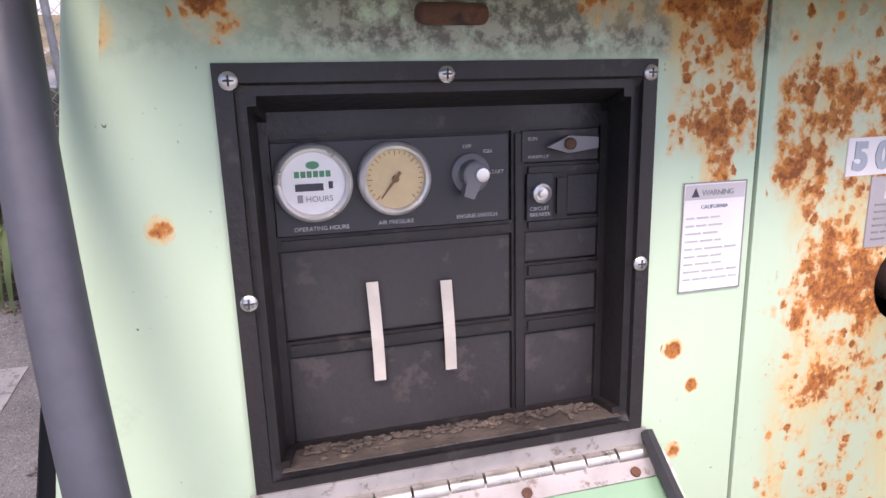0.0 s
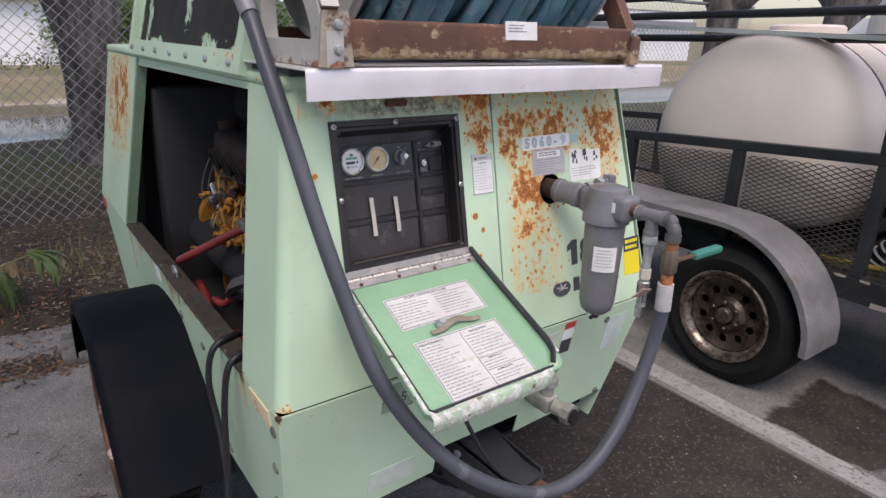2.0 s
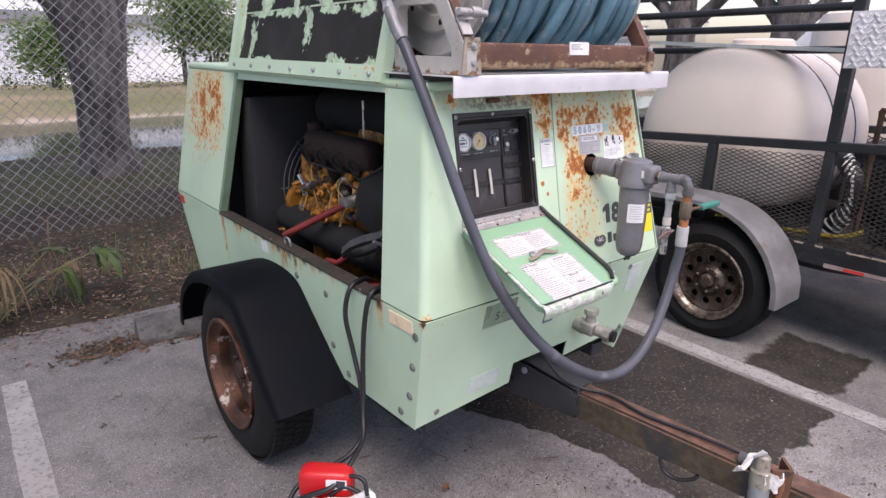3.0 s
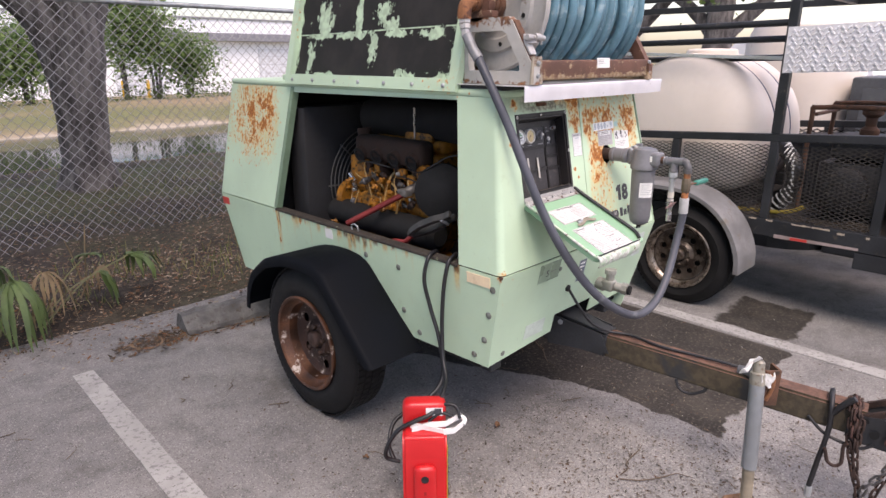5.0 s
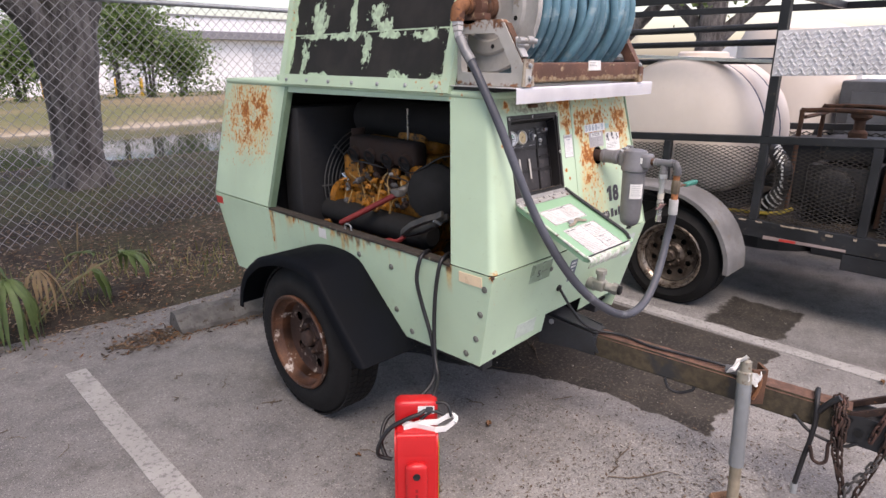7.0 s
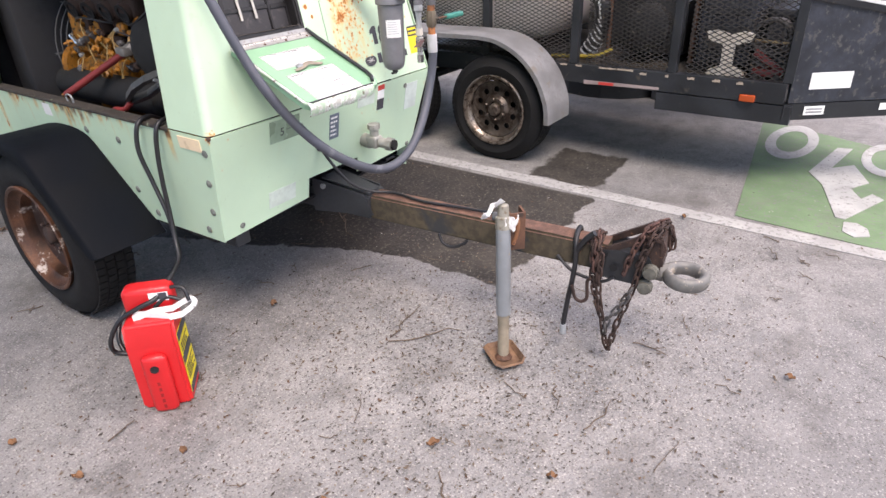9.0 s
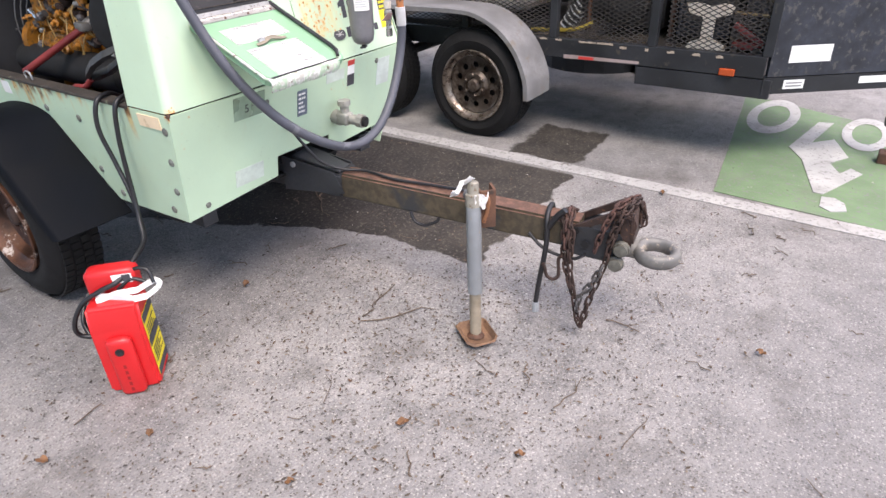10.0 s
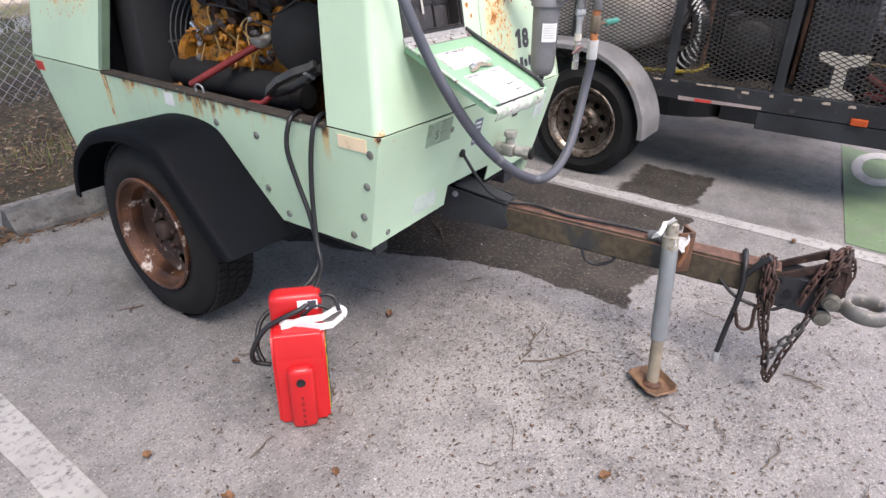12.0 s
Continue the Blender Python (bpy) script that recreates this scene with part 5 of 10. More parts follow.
M["rustwheel"] = plain("rusty_wheel", (0.052, 0.025, 0.018), 0.6, 0.1, 130, 0.6, 7, 0.35, dirt=(0.46, 0.39, 0.33), dirt_at=0.575)
M["rustrim"] = plain("orange_rusted_rim", (0.120, 0.047, 0.022), 0.55, 0.05, 130, 0.9, 6, 0.35, dirt=(0.50, 0.43, 0.38), dirt_at=0.585)
wheel_parts(comp, (-0.205, 0.905, 0.330), -1, 0.335, 0.203, 0.195, M["rustwheel"], lugs=5, holes=5, hub_mat=M["chainrust"], rim_mat=M["rustrim"], sunk=0.032, hole_r=.021)
wheel_parts(comp, (1.275, 0.905, 0.330), 1, 0.335, 0.203, 0.195, M["rustwheel"], lugs=5, holes=5, hub_mat=M["chainrust"], rim_mat=M["rustrim"], sunk=0.032, hole_r=.021)
bm = mesh()
rod(bm, (-0.02, .905, .33), (1.09, .905, .33), .03, 12)
block(bm, (0.10, .12, .37), (0.16, 1.8, .44), .004)
block(bm, (0.90, .12, .37), (0.96, 1.8, .44), .004)
part("axle_frame", bm, M["blacksteel"], comp)


def smooth_path2(pts, step):
    return smooth_path([(a, b, 0) for a, b in pts], step)


def fender(x_out, x_in):
    prof = smooth_path2([(1.365, .380), (1.345, .47), (1.29, .56), (1.20, .630), (1.155, .655), (1.02, .698), (.90, .712), (.80, .708), (.735, .690), (.690, .650), (.59, .545), (.49, .445), (.425, .385)], 2)
    bm = mesh()
    rows = []
    s = 1 if x_in > x_out else -1
    for p in prof:
        y, z = p[0], p[1]
        c = Vector((0, y - .905, z - .33)).normalized()
        q0 = Vector((x_out, y, z)) - c * .040
        rows.append([bm.verts.new(v) for v in (q0, Vector((x_out, y, z)) - c * .014, Vector((x_out + s * .006, y, z)) - c * .004, Vector((x_out + s * .016, y, z)), Vector((x_in, y, z)))])
    for a, b in zip(rows, rows[1:]):
        for i in range(4):
            bm.faces.new((a[i], a[i + 1], b[i + 1], b[i]))
    thicken(bm, .006)
    part("fender", bm, M["fender"], comp, "black plastic fender over the wheel", smooth=50)


fender(-0.225, 0.03)
fender(1.295, 1.02)


# ---- aluminium shelf on the roof ----
shelf = thing("roof_shelf", (0.54, 0.2, 1.4135), "bright bent aluminium shelf across the compressor's roof edge", "shelf")
bm = mesh()
block(bm, (0.083, -0.0025, 1.4135), (0.993, 0.40, 1.4165), .0008)
part("shelf_top", bm, M["alu"], shelf)
bm = mesh()
rows = []
for i in range(36):
    x = 0.083 + 0.91 * i / 35
    w = .0022 * noise.noise((x * 4.3, 2.2, 0)) + .0012 * noise.noise((x * 17, 5.2, 0))
    rows.append([bm.verts.new((x, -.002, 1.4175)), bm.verts.new((x, -.0052 + w * .2, 1.4155)), bm.verts.new((x, -.0062 + w * .5, 1.4105)), bm.verts.new((x, -.0062 + w, 1.388)), bm.verts.new((x, -.006 + w * 1.6, 1.3665 + w * .8))])
for p, q in zip(rows, rows[1:]):
    for j in range(4):
        bm.faces.new((p[j], p[j + 1], q[j + 1], q[j]))
thicken(bm, .0028)
n = Nodes("scuffed_aluminium")
lines = n.noise(1.0, 5, 0.7, stretch=(7, 1, 260))
col = n.mix(n.ramp(n.noise(6, 4), 0.35, 0.7), (0.60, 0.59, 0.62), (0.72, 0.71, 0.74))
col = n.mix(n.ramp(lines, 0.60, 0.72, 0, 0.5), col, (0.44, 0.43, 0.46))
col = n.mix(n.ramp(n.noise(60, 5, 0.75, stretch=(0.5, 1, 1.4), seed=8), 0.66, 0.72, 0, 0.7), col, (0.30, 0.29, 0.30))
n.set("Base Color", col)
n.set("Metallic", 0.35)
n.set("Roughness", n.ramp(lines, 0.4, 0.7, 0.34, 0.55))
n.bump(lines, 0.08, 0.002)
part("front_lip", bm, n.m, shelf, "scuffed folded front lip", smooth=50)
bm = mesh()
block(bm, (0.10, 0.10, 1.398), (0.95, 0.40, 1.4137), 0.002)
part("shelf_packing", bm, M["blacksteel"], comp)

# ---- hose reel ----
reel = thing("hose_reel", (0.53, 0.2, 1.417), "rusty grey steel hose reel wound with blue hose", "hose reel")
RY, RZ, RX0, RX1 = 0.235, 1.672, 0.225, 0.835
n = Nodes("brown_rust_worn_to_tan")
z = n.axis(2)
low = n.math("ADD", n.ramp(z, 1.438, 1.456, 0.19, 0.0), 0.0)
f = n.math("ADD", n.noise(38, 5, 0.7, stretch=(0.6, 1, 1)), low)
col = n.mix(n.ramp(f, 0.56, 0.66), n.mix(n.ramp(n.noise(9, 4), 0.35, 0.65), (0.085, 0.040, 0.027), (0.135, 0.062, 0.04)), n.mix(n.ramp(n.noise(60, 3), 0.4, 0.6), (0.24, 0.155, 0.085), (0.33, 0.245, 0.155)))
col = n.mix(n.ramp(n.noise(26, 5, 0.7, seed=5), 0.64, 0.68), col, (0.42, 0.35, 0.25))
n.set("Base Color", col)
n.set("Roughness", 0.75)
n.bump(f, 0.35, 0.004)
M["reelrust"] = n.m
n = Nodes("reel_grey_paint")
y, z = n.axis(1), n.axis(2)
col = n.mix(n.ramp(n.noise(8, 4), 0.3, 0.7), (0.37, 0.36, 0.335), (0.48, 0.465, 0.435))
col = n.mix(n.ramp(n.noise(24, 5, 0.7, seed=4), 0.58, 0.68, 0, 0.7), col, (0.30, 0.27, 0.22))
worn = n.math("ADD", n.noise(30, 5, 0.7, seed=9), n.math("MAXIMUM", n.math("MULTIPLY", n.ramp(z, 1.575, 1.630, 0, 0.22), n.ramp(z, 1.64, 1.66, 1, 0)), n.ramp(z, 1.420, 1.440, 0.14, 0)))
col = n.mix(n.ramp(worn, 0.62, 0.72), col, n.mix(n.ramp(n.noise(90, 3), 0.4, 0.6), (0.13, 0.055, 0.03), (0.28, 0.13, 0.06)))
n.set("Base Color", col)
n.set("Roughness", 0.55)
n.bump(worn, 0.15, 0.003)
M["reelgrey"] = n.m
M["footrust"] = plain("stained_foot_plate", (0.36, 0.31, 0.24), 0.6, 0.0, 90, 0.4, 12, 0.3, dirt=(0.11, 0.052, 0.03), dirt_at=0.50)
M["discgrey"] = plain("disc_grey_paint", (0.42, 0.41, 0.39), 0.5, 0.1, 60, 0.2, 7, 0.1, dirt=(0.24, 0.21, 0.17), dirt_at=0.62)
bm = mesh()
block(bm, (0.150, -0.004, 1.430), (0.885, 0.028, 1.494), 0.007, 3)
part("base_bar", bm, M["reelrust"], reel, "rust-brown front bar of the reel", smooth=40)
bm = mesh()
block(bm, (0.130, 0.40, 1.418), (0.885, 0.435, 1.480), 0.007, 3)
part("base_bar", bm, M["reelrust"], reel, smooth=40)
bm = mesh()
slab(bm, [(0.492, -0.0055, 1.500), (0.574, -0.0055, 1.500), (0.578, -0.0055, 1.466), (0.496, -0.0055, 1.466)], (0, -1, 0), .002)
part("maker_plate", bm, M["label"], reel, "white plate")
bm = mesh()
rng = random.Random(8)
bars(bm, (0.501, -0.0056, 1.494), (1, 0, 0), (0, 0, -1), (0, -1, 0), 3, .055, .002, .0055, rng, .0006)
part("small_print", bm, M["inkgrey"], reel)


def side_frame(x, sgn, m_):
    """A pressed A-frame: foot, two legs and the bearing head."""
    t = .030
    bm = mesh()
    o = [(-.012, 1.418), (.284, 1.418), (.284, 1.450), (.284, 1.612), (.276, 1.626), (.098, 1.626), (.082, 1.614), (.000, 1.484), (-.012, 1.474)]
    i = [(.046, 1.460), (.262, 1.460), (.266, 1.478), (.266, 1.574), (.258, 1.584), (.122, 1.584), (.106, 1.576), (.048, 1.482)]
    a = [[bm.verts.new((xx, y, z)) for y, z in o] for xx in (x, x + sgn * t)]
    b = [[bm.verts.new((xx, y, z)) for y, z in i] for xx in (x, x + sgn * t)]
    for ring in (a, b):
        for k in range(len(ring[0])):
            j = (k + 1) % len(ring[0])
            bm.faces.new((ring[0][k], ring[0][j], ring[1][j], ring[1][k]))
    for q, w in zip(a, b):
        es = [bm.edges.get((q[k], q[(k + 1) % len(q)])) for k in range(len(q))] + [bm.edges.get((w[k], w[(k + 1) % len(w)])) for k in range(len(w))]
        bmesh.ops.triangle_fill(bm, use_beauty=True, use_dissolve=True, edges=es)
    bmesh.ops.remove_doubles(bm, verts=bm.verts[:], dist=1e-5)
    return part("side_frame", bm, m_, reel, "pressed steel side frame, rust on its edges", smooth=30)


sf = side_frame(0.118, 1, M["reelgrey"])
side_frame(0.892, -1, M["reelrust"])
bm = mesh()
slab(bm, [(0.104, -0.0115, 1.420), (0.166, -0.0115, 1.420), (0.158, -0.0115, 1.505), (0.112, -0.0115, 1.505)], (0, -1, 0), .006)
part("corner_plate", bm, M["footrust"], sf, "rust-stained foot plate")
bm = mesh()
slab(bm, [(0.122, -0.004, 1.486), (0.150, -0.004, 1.486), (0.150, 0.078, 1.616), (0.122, 0.078, 1.616)], (0, -.84, .54), .004)
part("leg_plate", bm, M["rust"], sf)
for z in (1.446, 1.484):
    bm = mesh()
    lathe(bm, [(0, .0085), (.002, .0085), (.003, .0065), (.007, .0065), (.008, 0)], (0.138, -0.0115, z), (0, -1, 0), 12)
    part("bolt", bm, M["galv"], sf)
    bm = mesh()
    lathe(bm, [(0, .0085), (.002, .0085), (.003, .0065), (.007, .0065), (.008, 0)], (0.872, -0.0045, z), (0, -1, 0), 12)
    part("bolt", bm, M["galv"], sf)
# lock pin bracket on the front leg
bm = mesh()
slab(bm, [(0.120, 0.004, 1.512), (0.150, 0.004, 1.512), (0.152, 0.026, 1.546), (0.118, 0.026, 1.546)], (0, -.84, .54), .005)
slab(bm, [(0.116, 0.030, 1.572), (0.156, 0.030, 1.572), (0.156, 0.008, 1.546), (0.116, 0.026, 1.546)], (0, -.7, .7), .005)
rod(bm, (0.112, 0.016, 1.562), (0.200, 0.016, 1.560), .0085, 12)
rod(bm, (0.150, 0.016, 1.562), (0.176, 0.016, 1.562), .013, 12)
rod(bm, (0.186, 0.016, 1.540), (0.186, 0.012, 1.592), .004, 8)
part("lock_pin", bm, M["hinge"], sf, "worn bright lock pin", smooth=35)
# bearing on the frame's top
for x in (0.118, 0.862):
    bm = mesh()
    lathe(bm, [(0, .030), (0, .058), (.030, .058), (.030, .030)], (x, RY, RZ), (1, 0, 0), 24, True)
    block(bm, (x - .002, RY - .072, 1.6265), (x + .032, RY + .048, 1.648), .004)
    part("bearing", bm, M["reelrust"], reel, "rust-stained bearing", smooth=40)
# drum discs
for x, s in ((RX0, -1), (RX1, 1)):
    bm = mesh()
    lathe(bm, [(-.004, .03), (.0, .05), (.004, .105), (.012, .112), (.012, .150), (.003, .158), (.003, .200), (.010, .212), (.004, .218), (-.006, .218), (-.006, .03)], (x, RY, RZ), (s, 0, 0), 48)
    part("drum_disc", bm, M["discgrey"], reel, smooth=35)
    if s < 0:
        # small near-black discs give the holes their shade
        for k in range(6):
            t = 2 * math.pi * k / 6 + .3
            bm = mesh()
            lathe(bm, [(.011, .0), (.0135, .006), (.0125, .008)], (x - .001, RY + .13 * math.cos(t), RZ + .13 * math.sin(t)), (-1, 0, 0), 10)
            part("disc_hole", bm, M["dark"], reel)
bm = mesh()
rod(bm, (RX0, RY, RZ), (RX1, RY, RZ), .10, 24)
part("drum", bm, M["reelgrey"], reel)
# hub, swivel and elbow
bm = mesh()
lathe(bm, [(0, .045), (.018, .042), (.020, .034), (.030, .034), (.032, .040), (.040, .040), (.042, .033), (.052, .033), (.054, .038), (.062, .038), (.064, .028), (.070, .028), (.072, .033), (.084, .033), (.086, .025), (.096, .025), (.098, .029), (.108, .029), (.11, .02), (.115, .02)], (RX0 - .005, RY, RZ), (-1, 0, 0), 24)
part("swivel", bm, M["rust"], reel, "rusted swivel joint", smooth=40)
bm = mesh()
tube(bm, smooth_path([(RX0 - .11, RY, RZ), (RX0 - .135, RY, RZ), (RX0 - .155, RY, RZ - .008), (RX0 - .162, RY, RZ - .03), (RX0 - .162, RY, RZ - .05)], 5), .023, 14)
rod(bm, (RX0 - .103, RY, RZ), (RX0 - .125, RY, RZ), .028, 16)
part("elbow", bm, M["rustlight"], reel, "orange rusted pipe elbow", smooth=50)
EX = RX0 - .162
bm = mesh()
lathe(bm, [(0, .018), (.003, .0205), (.018, .0205), (.021, .017), (.024, .0185), (.036, .0185), (.038, .0145), (.060, .0145), (.061, .0)], (EX, RY, RZ - .047), (-.12, -.22, -1), 6)
part("coupling", bm, M["hinge"], reel, "dull hexagon coupling nuts", smooth=25)
# the wound hose: lower even layer, and loose crossing turns on top
rng = random.Random(3)
hr = .0165
for row, r in enumerate((0.135, 0.168)):
    k = 0
    x = RX0 + .02
    bm = mesh()
    pts = []
    turns = int((RX1 - RX0 - .04) / (.0345))
    N = turns * 30
    for i in range(N):
        t = 2 * math.pi * i / 30
        xx = RX0 + .022 + (RX1 - RX0 - .044) * i / N
        rr = r + .004 * noise.noise((i * .05, row, 0))
        pts.append((xx, RY + rr * math.cos(t), RZ + rr * math.sin(t)))
    tube(bm, pts, hr, 8)
    part("hose_layer", bm, M["bluehose"], reel, "blue rubber hose wound on the drum", smooth=60)
for k, (xa, xb) in enumerate(((.275, .300), (.312, .322), (.345, .352), (.385, .460), (.405, .405), (.47, .52), (.50, .545), (.545, .610), (.575, .60), (.63, .645), (.66, .73), (.69, .70), (.73, .80), (.765, .775), (.79, .815), (.815, .822))):
    bm = mesh()
    pts = []
    xb += (.085, -.02, .03, -.07, .01)[(k * 3) % 5] * (k > 2)
    xb = min(.815, max(.27, xb))
    r = .196 + .012 * (k % 3) + .004 * rng.random()
    ph = rng.uniform(-.3, .3)
    for i in range(44):
        t = 2 * math.pi * i / 44
        f = .5 - .5 * math.cos(t + 1.9 + ph)
        sag = .010 * max(0, -math.sin(t))
        pts.append((xa + (xb - xa) * f, RY + (r + .003 * noise.noise((i * .2, k, 5))) * math.cos(t), RZ + (r + sag) * math.sin(t)))
    tube(bm, pts, hr, 9, closed=True)
    part("hose_turn", bm, M["bluehose"], reel, smooth=60)

# ---- grey hose down to the filter ----
M["ferrule"] = plain("dull_grey_ferrule", (0.21, 0.215, 0.225), 0.45, 0.3, 60, 0.3, 14, 0.1, dirt=(0.32, 0.30, 0.26), dirt_at=0.6)
hose = thing("air_hose", (0.1, 0, 1.0), "thick grey rubber air hose hanging from the reel", "hose")
bm = mesh()
tube(bm, smooth_path([(EX - .004, RY - .026, RZ - .125), (.063, .170, 1.495), (.067, .122, 1.418), (.078, .055, 1.297), (.092, -.006, 1.165), (.112, -.068, 1.030), (.134, -.135, .912), (.195, -.190, .795), (.275, -.232, .706), (.385, -.262, .636), (.475, -.275, .618), (.560, -.278, .640), (.630, -.275, .695), (.690, -.265, .765), (.735, -.258, .850), (.745, -.263, .920), (.745, -.264, .955)], 6), .0146, 14)
part("hose", bm, M["greyhose"], hose, smooth=60)
bm = mesh()
tube(bm, [(EX - .003, RY - .014, RZ - .100), (EX - .002, RY - .040, RZ - .145), (.063, .170, 1.497)], .0172, 14)
part("ferrule", bm, M["ferrule"], hose, smooth=60)
bm = mesh()
rod(bm, (.745, -.264, .940), (.743, -.264, .998), .0168, 16)
part("sleeve", bm, plain("dull_white_sleeve", (0.43, 0.43, 0.43), 0.5, 0, 60, 0.2, 20, 0.1), hose, "white sleeve over the hose end", smooth=40)

# ---- air filter and fittings ----
M["darkpipe"] = plain("dark_pipe", (0.10, 0.10, 0.105), 0.5, 0.2, 60, 0.3, 10, 0.15, dirt=(0.16, 0.09, 0.05), dirt_at=0.62)
flt = thing("air_filter", (.745, -.08, .88), "grey painted inline air filter with pipe fittings", "air filter")
FX, FY = .748, -.088
bm = mesh()
rod(bm, (HX, .10, HZ), (HX + .006, .03, HZ), .0235, 16)
part("nipple", bm, M["chainrust"], flt, "rusty pipe nipple in the panel's hole", smooth=40)
bm = mesh()
lathe(bm, [(0, .026), (.004, .0285), (.014, .0285), (.016, .026), (.050, .026), (.052, .0285), (.066, .0285), (.07, .024)], (HX + .003, .045, HZ + .001), (.14, -1, -.02), 20)
part("coupling", bm, M["greypaint"], flt, smooth=40)
bm = mesh()
lathe(bm, [(0, 0), (0, .024), (.006, .043), (.014, .046), (.056, .048), (.062, .052), (.082, .052), (.086, .046), (.0862, 0)], (FX, FY, 1.170), (0, 0, -1), 32)
block(bm, (FX - .029, FY - .070, 1.100), (FX + .029, FY + .064, 1.156), .012, 3)
part("filter_head", bm, M["greypaint"], flt, "cast grey filter head", smooth=40)
bm = mesh()
lathe(bm, [(0, .045), (.15, .0415), (.188, .0405), (.210, .035), (.220, .024), (.222, 0)], (FX, FY, 1.086), (0, 0, -1), 32)
part("filter_bowl", bm, M["greypaint"], flt, "grey filter bowl", smooth=40)
bm = mesh()
rod(bm, (FX, FY, .870), (FX, FY, .850), .008, 10)
rod(bm, (FX - .020, FY - .004, .855), (FX + .014, FY, .855), .0045, 8)
part("drain_cock", bm, M["blacksteel"], flt)


def wrap(z0, z1, r, a0, a1, m_, name, label="", d=.001, parent=None):
    """A label that follows the filter's round wall."""
    bm = mesh()
    k = 8
    cs = [(FX + (r + d) * math.cos(t), FY + (r + d) * math.sin(t)) for t in (radians(a0 + (a1 - a0) * i / k) for i in range(k + 1))]
    for (xa, ya), (xb, yb_) in zip(cs, cs[1:]):
        f = bm.faces.new([bm.verts.new(p) for p in ((xa, ya, z0), (xb, yb_, z0), (xb, yb_, z1), (xa, ya, z1))])
    bmesh.ops.remove_doubles(bm, verts=bm.verts[:], dist=1e-5)
    thicken(bm, .0006)
    return part(name, bm, m_, parent or flt, label)


wrap(.980, 1.038, .0446, 195, 262, M["label"], "label", "white printed label")
for k in range(6):
    wrap(.992 + k * .0075, .9945 + k * .0075, .0446, 203, 253 - (k * 7) % 13, M["faintink"], "small_print", d=.0018)
bm = mesh()
slab(bm, [(FX - .0298, FY - .045, 1.142), (FX - .0298, FY - .010, 1.142), (FX - .0298, FY - .010, 1.120), (FX - .0298, FY - .045, 1.120)], (-1, 0, 0), .001)
part("label", bm, M["label"], flt)
# side branch behind the head: nipple, tape ring, small valve
bm = mesh()
tube(bm, smooth_path([(HX + .018, .0, HZ + .004), (HX + .055, -.008, HZ + .012), (HX + .092, -.014, HZ + .022), (HX + .108, -.016, HZ + .024)], 4), .0105, 12)
part("branch_pipe", bm, M["darkpipe"], flt, smooth=50)
for f, r in ((.030, .0145), (.060, .0155), (.080, .014)):
    bm = mesh()
    rod(bm, (HX + .018 + f, -.004 - f * .11, HZ + .005 + f * .19), (HX + .030 + f, -.006 - f * .11, HZ + .008 + f * .19), r, 8)
    part("branch_nut", bm, M["galv"], flt, smooth=40)
bm = mesh()
block(bm, (HX + .098, -.030, HZ + .012), (HX + .122, -.004, HZ + .038), .005, 2)
part("branch_valve", bm, M["greypaint"], flt, smooth=40)
# outlet: bush, tee, elbow, ball valve
bm = mesh()
rod(bm, (FX, FY - .070, 1.128), (FX, FY - .094, 1.128), .0135, 14)
part("bush", bm, M["rust"], flt, smooth=40)
bm = mesh()
rod(bm, (FX, FY - .082, 1.128), (FX, FY - .090, 1.128), .0155, 8)
part("bush_nut", bm, M["galv"], flt)
TX, TY = FX, FY - .120
bm = mesh()
rod(bm, (TX, TY + .034, 1.128), (TX - .002, TY - .034, 1.130), .0140, 16)
rod(bm, (TX, TY + .034, 1.128), (TX, TY + .024, 1.128), .0162, 16)
rod(bm, (TX, TY - .024, 1.130), (TX, TY - .034, 1.130), .0162, 16)
rod(bm, (TX, TY, 1.128), (TX, TY, 1.088), .0135, 16)
rod(bm, (TX, TY, 1.098), (TX, TY, 1.088), .0158, 16)
part("tee", bm, M["greypaint"], flt, "grey pipe tee", smooth=40)
bm = mesh()
lathe(bm, [(0, .013), (.004, .0165), (.020, .0165), (.024, .012), (.036, .012)], (TX, TY, 1.089), (0, 0, -1), 6)
rod(bm, (TX, TY, 1.06), (TX, TY, .925), .0095, 12)
part("drain_pipe", bm, M["galv"], flt, smooth=40)
bm = mesh()
lathe(bm, [(0, .010), (.003, .0135), (.028, .0135), (.032, .010), (.05, .010)], (TX, TY, .985), (0, 0, -1), 8)
rod(bm, (TX, TY, .926), (TX, TY, .900), .011, 8)
part("drain_valve", bm, M["chrome"], flt, smooth=40)
bm = mesh()
rod(bm, (TX, TY, 1.012), (TX, TY, .990), .0125, 8)
part("tape_ring", bm, M["tape"], flt)
bm = mesh()
rod(bm, (TX, TY, .966), (TX - .02, TY - .016, .967), .006, 8)
slab(bm, [(TX - .030, TY - .024, .978), (TX - .012, TY - .030, .978), (TX - .008, TY - .012, .955), (TX - .040, TY - .004, .955)], (-.6, -.8, 0), .005)
part("drain_handle", bm, plain("pink_red_handle", (0.42, 0.26, 0.25), 0.5), flt, "faded red valve handle")
bm = mesh()
tube(bm, smooth_path([(TX - .002, TY - .036, 1.130), (TX - .003, TY - .046, 1.130), (TX - .004, -.257, 1.122), (TX - .004, -.264, 1.112), (TX - .004, -.264, 1.092)], 5), .0135, 14)
rod(bm, (TX - .004, -.264, 1.104), (TX - .004, -.264, 1.090), .0162, 16)
rod(bm, (TX - .003, TY - .036, 1.130), (TX - .003, TY - .044, 1.130), .0162, 16)
